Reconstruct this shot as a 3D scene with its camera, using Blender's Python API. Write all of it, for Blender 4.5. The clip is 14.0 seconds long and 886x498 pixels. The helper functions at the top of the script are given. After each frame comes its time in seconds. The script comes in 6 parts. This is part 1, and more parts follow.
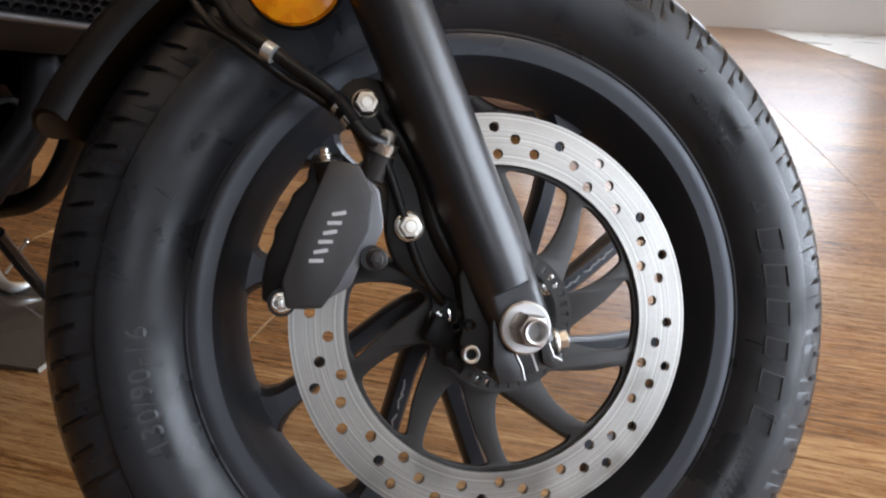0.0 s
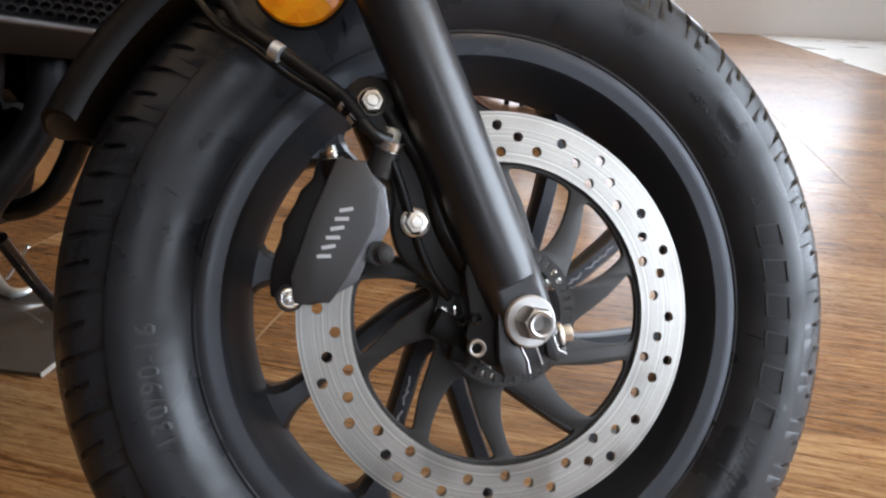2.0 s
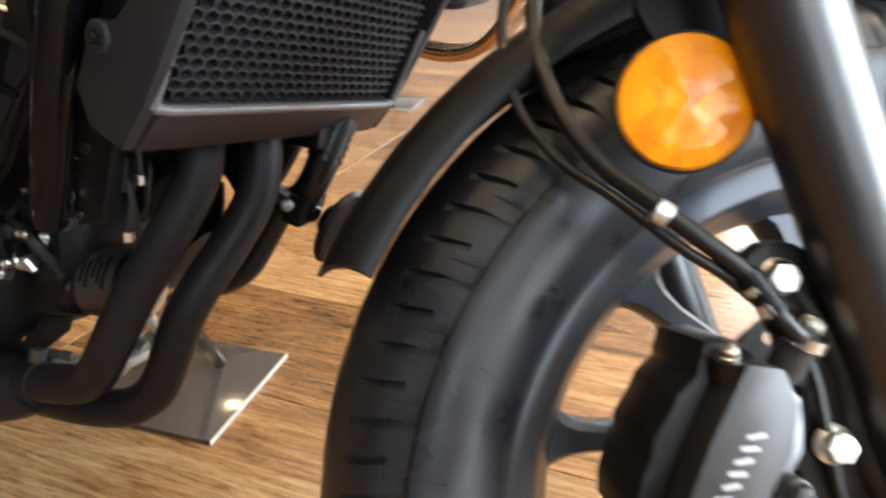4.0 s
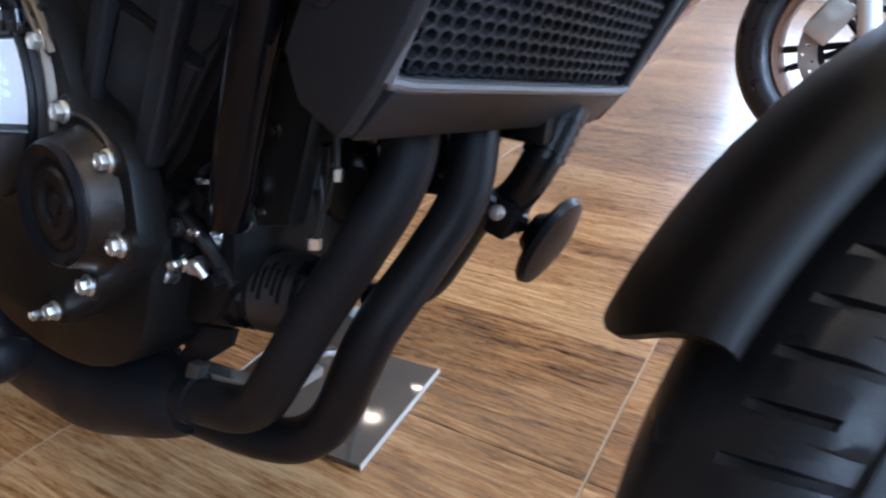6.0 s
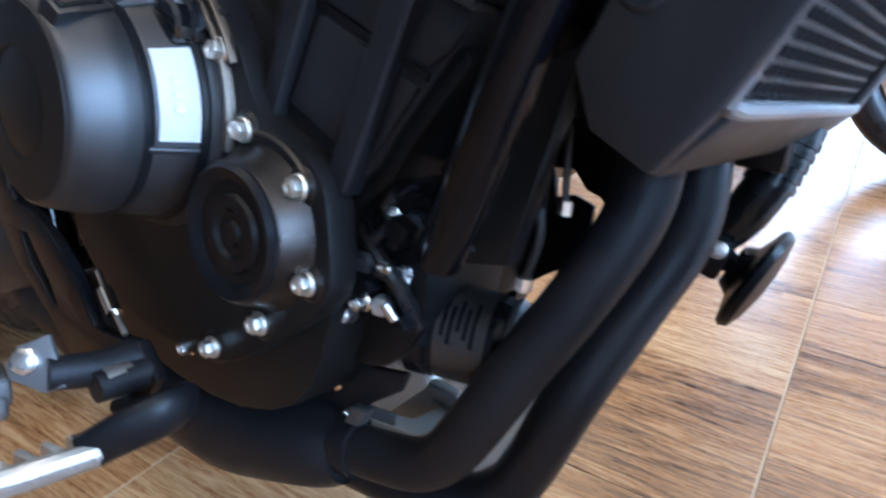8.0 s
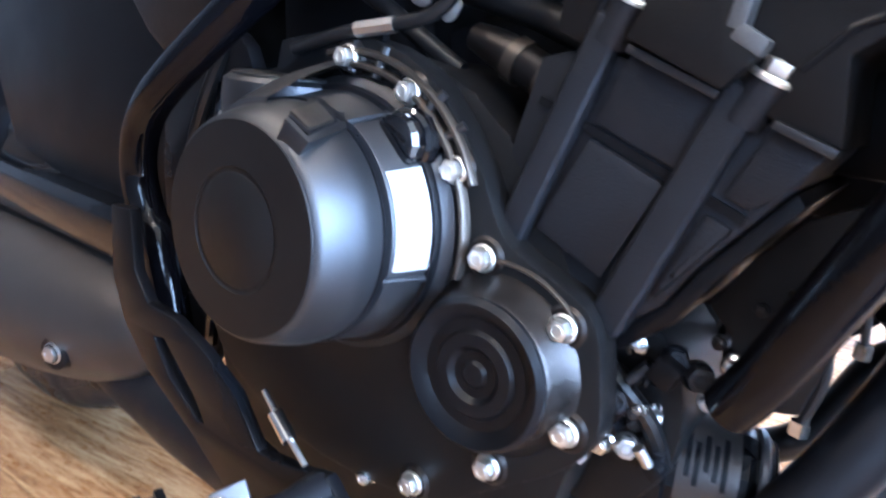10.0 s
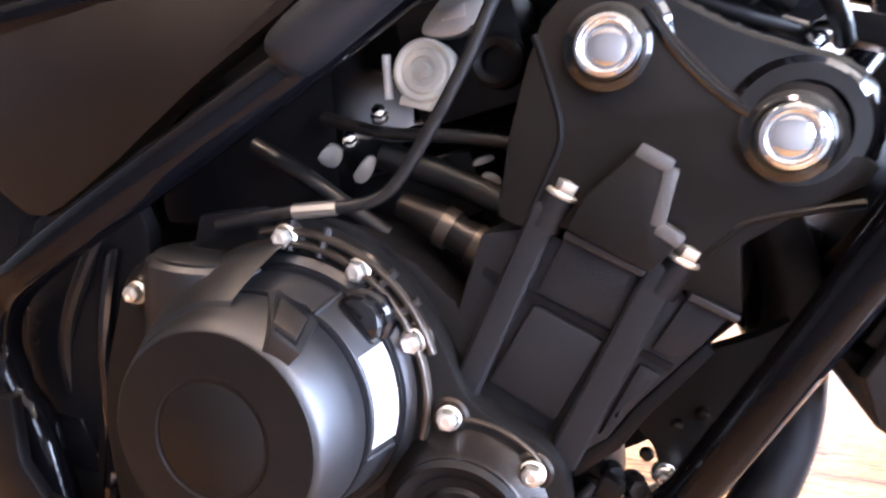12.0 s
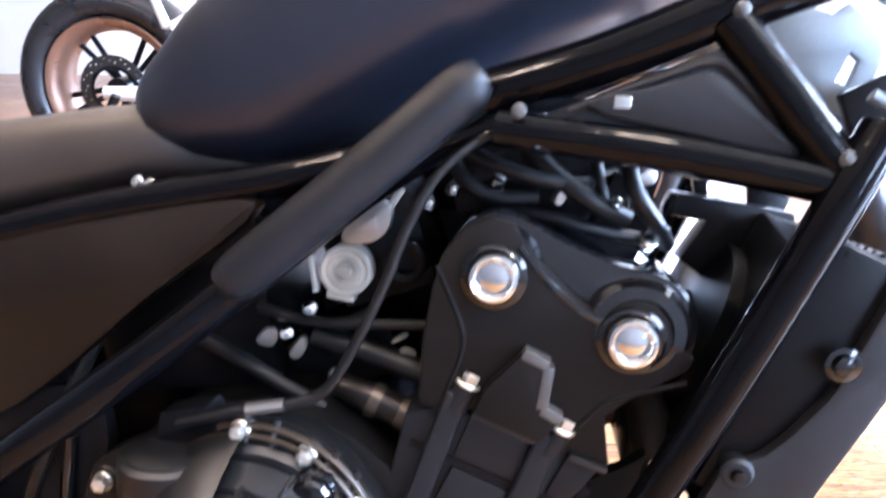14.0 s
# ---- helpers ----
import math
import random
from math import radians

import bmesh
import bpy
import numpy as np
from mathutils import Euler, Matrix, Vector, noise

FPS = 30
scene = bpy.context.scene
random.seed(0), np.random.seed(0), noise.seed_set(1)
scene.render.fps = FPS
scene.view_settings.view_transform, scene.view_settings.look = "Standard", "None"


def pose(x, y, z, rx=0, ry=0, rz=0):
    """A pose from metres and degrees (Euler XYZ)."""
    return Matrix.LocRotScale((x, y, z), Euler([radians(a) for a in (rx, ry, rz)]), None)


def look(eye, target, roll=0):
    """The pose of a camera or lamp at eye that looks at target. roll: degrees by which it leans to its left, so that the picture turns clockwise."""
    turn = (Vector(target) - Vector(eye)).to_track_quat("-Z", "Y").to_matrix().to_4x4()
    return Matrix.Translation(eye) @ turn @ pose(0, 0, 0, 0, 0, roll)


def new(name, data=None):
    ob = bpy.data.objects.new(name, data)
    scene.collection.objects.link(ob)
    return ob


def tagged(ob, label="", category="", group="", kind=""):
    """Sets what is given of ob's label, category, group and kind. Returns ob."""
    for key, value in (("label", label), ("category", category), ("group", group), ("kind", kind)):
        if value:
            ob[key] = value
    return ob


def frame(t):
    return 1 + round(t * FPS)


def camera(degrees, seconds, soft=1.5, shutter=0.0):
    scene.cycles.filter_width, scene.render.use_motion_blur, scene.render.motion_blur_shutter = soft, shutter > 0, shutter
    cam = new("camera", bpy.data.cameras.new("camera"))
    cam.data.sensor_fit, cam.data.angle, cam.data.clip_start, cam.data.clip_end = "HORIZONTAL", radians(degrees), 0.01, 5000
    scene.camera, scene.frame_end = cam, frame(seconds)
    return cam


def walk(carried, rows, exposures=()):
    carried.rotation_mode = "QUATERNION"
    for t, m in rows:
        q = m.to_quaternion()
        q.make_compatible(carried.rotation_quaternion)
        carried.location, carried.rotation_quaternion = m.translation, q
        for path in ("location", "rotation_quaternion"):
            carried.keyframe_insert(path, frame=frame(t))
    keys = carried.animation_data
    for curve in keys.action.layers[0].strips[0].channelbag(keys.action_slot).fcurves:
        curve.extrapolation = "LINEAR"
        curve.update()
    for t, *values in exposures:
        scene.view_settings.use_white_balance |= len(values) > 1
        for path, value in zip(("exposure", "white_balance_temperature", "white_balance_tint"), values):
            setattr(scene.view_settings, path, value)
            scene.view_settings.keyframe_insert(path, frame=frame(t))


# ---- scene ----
cam = camera(66.7, 14.0, 2.2, 0.8)
PATH = [
    (0, (0.0207, -0.4168, 0.5582), (-0.0615, 1.4131, -0.2447), 2.26),
    (0.5, (0.022, -0.4246, 0.5548), (-0.0567, 1.4025, -0.2549), 2.20),
    (1, (0.0226, -0.4322, 0.5522), (-0.0514, 1.3952, -0.2573), 2.15),
    (1.5, (0.0215, -0.4326, 0.5504), (-0.0511, 1.3937, -0.2616), 2.09),
    (2, (0.0157, -0.4262, 0.5535), (-0.0582, 1.4126, -0.2296), 1.95),
    (2.5, (-0.0081, -0.4042, 0.5651), (-0.0885, 1.4342, -0.2184), 1.72),
    (3, (-0.0653, -0.3679, 0.5894), (-0.156, 1.4559, -0.2264), 1.49),
    (3.5, (-0.122, -0.3313, 0.6111), (-0.2829, 1.4777, -0.2266), 1.24),
    (4, (-0.168, -0.2941, 0.6143), (-0.4501, 1.4962, -0.2313), 1.12),
    (4.2, (-0.1807, -0.2776, 0.6132), (-0.5035, 1.5015, -0.2415), 0.78),
    (6.3, (-0.308, -0.1852, 0.5687), (-0.9189, 1.5126, -0.2941), 0.58),
    (6.5, (-0.3212, -0.1798, 0.5645), (-0.9443, 1.5149, -0.2955), 0.55),
    (7, (-0.3454, -0.1703, 0.5628), (-0.9939, 1.515, -0.2968), 0.47),
    (7.5, (-0.3769, -0.1686, 0.5606), (-1.0478, 1.5088, -0.2973), 0.37),
    (8, (-0.4135, -0.1716, 0.5696), (-1.1084, 1.4975, -0.2856), 0.25),
    (8.5, (-0.4493, -0.1795, 0.5914), (-1.15, 1.4881, -0.262), 0.20),
    (9, (-0.4911, -0.1918, 0.6111), (-1.2001, 1.4729, -0.241), 0.08),
    (9.2, (-0.5074, -0.1872, 0.6078), (-1.2234, 1.4763, -0.2408), -0.04),
    (11.3, (-0.666, -0.1682, 0.6552), (-0.8937, 1.6878, -0.0543), 1.99),
    (11.5, (-0.67, -0.1754, 0.669), (-0.8198, 1.6869, -0.0448), 1.90),
    (12, (-0.6779, -0.1904, 0.6954), (-0.6829, 1.6782, -0.0174), 1.55),
    (12.5, (-0.6852, -0.2035, 0.7184), (-0.5753, 1.6636, 0.0099), 1.44),
    (13, (-0.6946, -0.2178, 0.7596), (-0.5051, 1.6385, 0.0396), 0.72),
    (13.5, (-0.7057, -0.2284, 0.7998), (-0.4587, 1.6225, 0.0835), 0.73),
    (14, (-0.6985, -0.2306, 0.8477), (-0.3929, 1.6142, 0.1385), 0.56),
]
walk(cam, [(t, look(eye, target, roll)) for t, eye, target, roll in PATH], [(0, -0.43, 6450, 17), (2.5, -0.33, 6400, 16), (3.5, 0.12, 6450, 15), (4.0, 1.05, 6500, 11), (4.4, 1.1, 6400, 10), (6.4, 0.54, 4800, 12), (7.6, 0.86, 4680, 9), (9.2, 1.87, 4200, 8), (11.4, 2.50, 5600, 25), (14, 2.32, 5100, 19)])

# ---- world and light ----
world = bpy.data.worlds.new("showroom_sky")
scene.world = world
world.use_nodes = True
wn = world.node_tree.nodes
sky = wn.new("ShaderNodeTexSky")
sky.sky_type, sky.sun_disc, sky.sun_elevation, sky.sun_rotation = "NISHITA", False, radians(40), radians(70)
world.node_tree.links.new(sky.outputs[0], wn["Background"].inputs[0])
wn["Background"].inputs[1].default_value = 0.12


def area_lamp(name, at, to, w, h, power, colour):
    data = bpy.data.lights.new(name, "AREA")
    data.shape, data.size, data.size_y, data.energy, data.color = "RECTANGLE", w, h, power, colour
    ob = new(name, data)
    ob.matrix_world = look(at, to)
    return ob


# Tile grid of the showroom: u along the planks, v across them.
GRID = pose(-0.2995, 0.5322, 0, 0, 0, -10.4)


def room(u, v, z):
    return GRID @ Vector((u, v, z))


DAY, WARM = (0.76, 0.90, 1.0), (1.0, 0.80, 0.58)
area_lamp("window_light", room(3.64, -0.2, 1.62), room(0, -0.2, 1.3), 3.4, 2.7, 245, DAY)
area_lamp("window_light", room(1.15, 6.64, 1.8), room(1.0, 0, 0.8), 3.6, 2.0, 92, DAY)
area_lamp("window_light", room(2.15, -3.32, 2.05), room(0.9, 0, 0.9), 1.0, 1.55, 7, DAY)


# ---- materials ----
def material(name, colour, rough=0.5, metal=0.0, grain=300.0, bump=0.15, vary=0.15, stain=6.0, coat=0.0, rough_vary=0.12, stretch=(1, 1, 1), spec=0.5):
    mat = bpy.data.materials.new(name)
    mat.use_nodes = True
    nt = mat.node_tree
    n, l = nt.nodes, nt.links
    b = n["Principled BSDF"]
    co = n.new("ShaderNodeTexCoord")
    mp = n.new("ShaderNodeMapping")
    mp.inputs["Scale"].default_value = stretch
    l.new(co.outputs["Object"], mp.inputs[0])
    big, fine = n.new("ShaderNodeTexNoise"), n.new("ShaderNodeTexNoise")
    big.inputs["Scale"].default_value, big.inputs["Detail"].default_value = stain, 6
    fine.inputs["Scale"].default_value, fine.inputs["Detail"].default_value = grain, 4
    for t in (big, fine):
        l.new(mp.outputs[0], t.inputs["Vector"])
    ramp = n.new("ShaderNodeMix")
    ramp.data_type = "RGBA"
    ramp.inputs[6].default_value = (*[c * (1 - vary) for c in colour], 1)
    ramp.inputs[7].default_value = (*[min(1, c * (1 + vary)) for c in colour], 1)
    add = n.new("ShaderNodeMath")
    add.operation = "MULTIPLY_ADD"
    add.inputs[1].default_value = 0.5
    l.new(fine.outputs[0], add.inputs[0])
    half = n.new("ShaderNodeMath")
    half.operation = "MULTIPLY"
    half.inputs[1].default_value = 0.5
    l.new(big.outputs[0], half.inputs[0])
    l.new(half.outputs[0], add.inputs[2])
    l.new(add.outputs[0], ramp.inputs[0])
    l.new(ramp.outputs[2], b.inputs["Base Color"])
    rr = n.new("ShaderNodeMapRange")
    rr.inputs[3].default_value, rr.inputs[4].default_value = max(0.02, rough - rough_vary), min(1, rough + rough_vary)
    rr.inputs[1].default_value, rr.inputs[2].default_value = 0.32, 0.68
    l.new(big.outputs[0], rr.inputs[0])
    l.new(rr.outputs[0], b.inputs["Roughness"])
    b.inputs["Metallic"].default_value = metal
    b.inputs["Specular IOR Level"].default_value = spec
    b.inputs["Coat Weight"].default_value = coat
    b.inputs["Coat Roughness"].default_value = 0.08
    if bump:
        bp = n.new("ShaderNodeBump")
        bp.inputs["Strength"].default_value, bp.inputs["Distance"].default_value = bump, 0.001
        l.new(fine.outputs[0], bp.inputs["Height"])
        l.new(bp.outputs[0], b.inputs["Normal"])
    return mat


RUBBER = material("tyre_rubber", (0.0125, 0.0132, 0.0160), 0.36, grain=900, bump=0.12, vary=0.5, stain=20, rough_vary=0.20, spec=0.38)
# Same rubber as the tyre, toned lighter to paint the letters' edge highlights.
LETTER = material("letter_rubber_highlight", (0.020, 0.0205, 0.0225), 0.32, grain=900, bump=0.1, vary=0.4, spec=0.55)
RIM = material("satin_black_alloy", (0.044, 0.047, 0.055), 0.32, 0.5, grain=700, bump=0.06, vary=0.2, rough_vary=0.06)
CARRIER = material("matt_black_carrier", (0.034, 0.032, 0.031), 0.45, 0.6, grain=900, bump=0.1)
STEEL = material("brushed_disc_steel", (0.400, 0.385, 0.365), 0.45, 1.0, grain=420, bump=0.0, vary=0.30, stain=22, rough_vary=0.14)


def turned_steel():
    """Disc steel with fine turned rings about its axle (y) and a cloudy film."""
    mat = material("turned_disc_steel", (0.375, 0.36, 0.335), 0.42, 1.0, grain=420, bump=0.0, vary=0.22, stain=22, rough_vary=0.12)
    n, l = mat.node_tree.nodes, mat.node_tree.links
    b = n["Principled BSDF"]
    co, flat, far = n.new("ShaderNodeTexCoord"), n.new("ShaderNodeVectorMath"), n.new("ShaderNodeVectorMath")
    flat.operation, far.operation = "MULTIPLY", "LENGTH"
    flat.inputs[1].default_value = (1, 0, 1)
    l.new(co.outputs["Object"], flat.inputs[0])
    l.new(flat.outputs[0], far.inputs[0])
    rings = n.new("ShaderNodeTexNoise")
    rings.noise_dimensions = "1D"
    rings.inputs["Scale"].default_value, rings.inputs["Detail"].default_value = 620, 5
    l.new(far.outputs["Value"], rings.inputs["W"])
    bp = n.new("ShaderNodeBump")
    bp.inputs["Strength"].default_value, bp.inputs["Distance"].default_value = 0.22, 0.0004
    l.new(rings.outputs[0], bp.inputs["Height"])
    l.new(bp.outputs[0], b.inputs["Normal"])
    tone = n.new("ShaderNodeMix")
    tone.data_type, tone.blend_type, tone.inputs[0].default_value = "RGBA", "OVERLAY", 0.55
    l.new(b.inputs["Base Color"].links[0].from_socket, tone.inputs[6])
    l.new(rings.outputs[0], tone.inputs[7])
    l.new(tone.outputs[2], b.inputs["Base Color"])
    return mat


TURNED = turned_steel()
ZINC = material("pale_zinc_bolt", (0.84, 0.82, 0.76), 0.40, 1.0, grain=500, bump=0.1, vary=0.1)
BOLT = material("bright_bolt_steel", (0.80, 0.78, 0.74), 0.24, 1.0, grain=500, bump=0.1, vary=0.1)
NUT = material("grey_axle_nut", (0.55, 0.54, 0.53), 0.38, 1.0, grain=500, bump=0.15)
FORKBLACK = material("powder_black_fork", (0.010, 0.010, 0.012), 0.33, grain=1300, bump=0.20, vary=0.15, rough_vary=0.04, coat=0.2, spec=0.75)
CALIPER = material("anodised_grey_caliper", (0.052, 0.050, 0.050), 0.44, 0.6, grain=1200, bump=0.10, vary=0.12)
CALIPEREDGE = material("lighter_grey_caliper_edge", (0.17, 0.17, 0.18), 0.40, 0.7, grain=1200, bump=0.10, vary=0.12)
CALIPERBLACK = material("black_caliper_casting", (0.008, 0.007, 0.0065), 0.40, grain=1500, bump=0.08, vary=0.3, spec=0.3)
PLASTIC = material("black_plastic", (0.005, 0.005, 0.006), 0.34, grain=1500, bump=0.10, vary=0.2, spec=0.16)
COVERPLASTIC = material("grained_black_plastic", (0.0108, 0.0111, 0.0136), 0.44, grain=1800, bump=0.28, vary=0.3, spec=0.32)
GUARD = material("matt_black_guard", (0.0060, 0.0052, 0.0050), 0.42, grain=1800, bump=0.2, vary=0.3, spec=0.13)
GLOSS = material("gloss_black_cover", (0.004, 0.004, 0.005), 0.07, grain=160, bump=0.06, coat=0.6, rough_vary=0.04)
FRAMEBLACK = material("gloss_black_frame", (0.0025, 0.0025, 0.0035), 0.06, grain=150, bump=0.22, vary=0.3, stain=30, coat=0.0, rough_vary=0.04, spec=0.20)
ENGINE = material("satin_black_engine", (0.064, 0.064, 0.067), 0.45, 0.95, grain=1200, bump=0.14, vary=0.22, rough_vary=0.08)
ENGINEFACE = material("matt_grey_cover", (0.0125, 0.0112, 0.0108), 0.45, 0.5, grain=1600, bump=0.3, vary=0.3, spec=0.21)
CYLINDER = material("cast_black_cylinder", (0.0205, 0.0212, 0.0255), 0.46, 0.6, grain=900, bump=0.40, vary=0.40, spec=0.40)
CASE = material("dark_satin_case", (0.031, 0.027, 0.025), 0.30, 0.85, grain=1000, bump=0.16, vary=0.3, rough_vary=0.08)
# Warm lighter tone paints the ceiling's reflection onto ledges, pocket plate and bands.
GLINT = material("warm_ledge_sheen", (0.105, 0.088, 0.072), 0.36, 0.9, grain=700, bump=0.2, vary=0.3, rough_vary=0.10)
PLATE = material("black_cover_plate", (0.0085, 0.0080, 0.0080), 0.42, 0.3, grain=1000, bump=0.20, vary=0.35, rough_vary=0.10, spec=0.25)
PALESTEEL = material("pale_satin_steel", (0.70, 0.74, 0.76), 0.35, 0.9, grain=400, bump=0.1, vary=0.1)
HEADALLOY = material("satin_grey_alloy", (0.20, 0.23, 0.26), 0.48, 0.6, grain=400, bump=0.1, vary=0.15)
PIPE = material("black_coated_pipe", (0.015, 0.015, 0.018), 0.46, 0.4, grain=900, bump=0.18, vary=0.35, stain=18, spec=0.3)
CHROME = material("chrome", (0.86, 0.86, 0.86), 0.07, 1.0, grain=200, bump=0.02, vary=0.04, rough_vary=0.03)
ALLOY = material("raw_cast_alloy", (0.50, 0.50, 0.48), 0.42, 0.85, grain=500, bump=0.5, vary=0.3, stain=30)
LEDGE = material("pale_cast_alloy", (0.35, 0.34, 0.31), 0.50, 0.55, grain=500, bump=0.4, vary=0.3, stain=40)
DULLALLOY = material("dull_grey_alloy", (0.13, 0.132, 0.135), 0.50, 0.7, grain=500, bump=0.4, vary=0.35, stain=30)
HOSE = material("rubber_hose", (0.007, 0.007, 0.0075), 0.34, grain=900, bump=0.10, spec=0.35)
TANK = material("deep_blue_black_paint", (0.0115, 0.0138, 0.0235), 0.40, grain=1500, bump=0.04, coat=0.1, spec=0.5)
SEAT = material("black_seat_vinyl", (0.024, 0.016, 0.0115), 0.42, grain=900, bump=0.5, vary=0.3, stain=9, spec=0.6)
SIDECOVER = material("grained_brown_black_cover", (0.0092, 0.0056, 0.0034), 0.40, grain=900, bump=0.45, vary=0.6, stain=9, rough_vary=0.14, spec=0.28)
STICKER = material("white_paper_label", (0.85, 0.85, 0.86), 0.5, grain=600, bump=0.03, vary=0.03)
PRINT = material("grey_print", (0.58, 0.60, 0.64), 0.6, grain=600, bump=0)
MARK = material("light_grey_print", (0.42, 0.42, 0.43), 0.5, grain=600, bump=0)
MUFFLER = material("warm_grey_muffler", (0.054, 0.047, 0.043), 0.45, 0.5, grain=500, bump=0.2, vary=0.2)
COPPER = material("bronze_wheel_paint", (0.21, 0.125, 0.088), 0.38, 0.6, grain=500, bump=0.05)
CREAM = material("pale_matt_casting", (0.52, 0.52, 0.47), 0.5, 0.15, grain=500, bump=0.4, vary=0.2, stain=40)
HEADER = material("copper_heat_pipe", (0.52, 0.32, 0.18), 0.25, 1.0, grain=200, bump=0.05)
SILVER = material("silver_body_paint", (0.62, 0.64, 0.66), 0.25, 0.3, grain=900, bump=0.02, coat=0.5)
WALL = material("pale_wall_paint", (0.72, 0.72, 0.73), 0.6, grain=120, bump=0.1, vary=0.04, stain=1.5)
PALESTONE = material("pale_polished_stone", (0.74, 0.75, 0.74), 0.34, grain=60, bump=0.05, vary=0.06, stain=2.5)
# Colour of the unseen walls, set dark to hold down fill light.
DARKWALL = material("dark_wall_low_fill", (0.085, 0.083, 0.085), 0.6, grain=120, bump=0.1, vary=0.06, stain=1.5)
CEIL = material("warm_ceiling_paint", (0.48, 0.40, 0.30), 0.8, grain=120, bump=0.1, vary=0.03, stain=1.0)
GROUT = material("beige_grout", (0.36, 0.28, 0.19), 0.8, grain=400, bump=0.3, vary=0.45, stain=14)
BOARD = material("smoked_acrylic_board", (0.065, 0.055, 0.048), 0.06, grain=60, bump=0.01, vary=0.15, stain=8, coat=0.6)
BOARDEDGE = material("pale_board_edge", (0.42, 0.40, 0.37), 0.5, grain=400, bump=0.1)
FRAMEGREY = material("grey_window_frame", (0.35, 0.36, 0.38), 0.4, 0.5, grain=400, bump=0.05)


def amber():
    mat = bpy.data.materials.new("amber_lens")
    mat.use_nodes = True
    n, l = mat.node_tree.nodes, mat.node_tree.links
    b = n["Principled BSDF"]
    vor = n.new("ShaderNodeTexVoronoi")
    vor.inputs["Scale"].default_value = 95
    mix = n.new("ShaderNodeMix")
    mix.data_type = "RGBA"
    mix.inputs[6].default_value, mix.inputs[7].default_value = (0.80, 0.22, 0.0, 1), (1.0, 0.43, 0.005, 1)
    co = n.new("ShaderNodeTexCoord")
    l.new(co.outputs["Object"], vor.inputs["Vector"])
    l.new(vor.outputs["Color"], mix.inputs[0])
    l.new(mix.outputs[2], b.inputs["Base Color"])
    fb = n.new("ShaderNodeBump")
    fb.inputs["Strength"].default_value, fb.inputs["Distance"].default_value = 0.25, 0.002
    l.new(vor.outputs["Distance"], fb.inputs["Height"])
    l.new(fb.outputs[0], b.inputs["Normal"])
    b.inputs["Roughness"].default_value = 0.22
    b.inputs["Coat Weight"].default_value = 0.05
    b.inputs["Subsurface Weight"].default_value = 0.25
    b.inputs["Subsurface Radius"].default_value = (0.02, 0.008, 0.001)
    b.inputs["Subsurface Scale"].default_value = 0.3
    return mat


AMBER = amber()


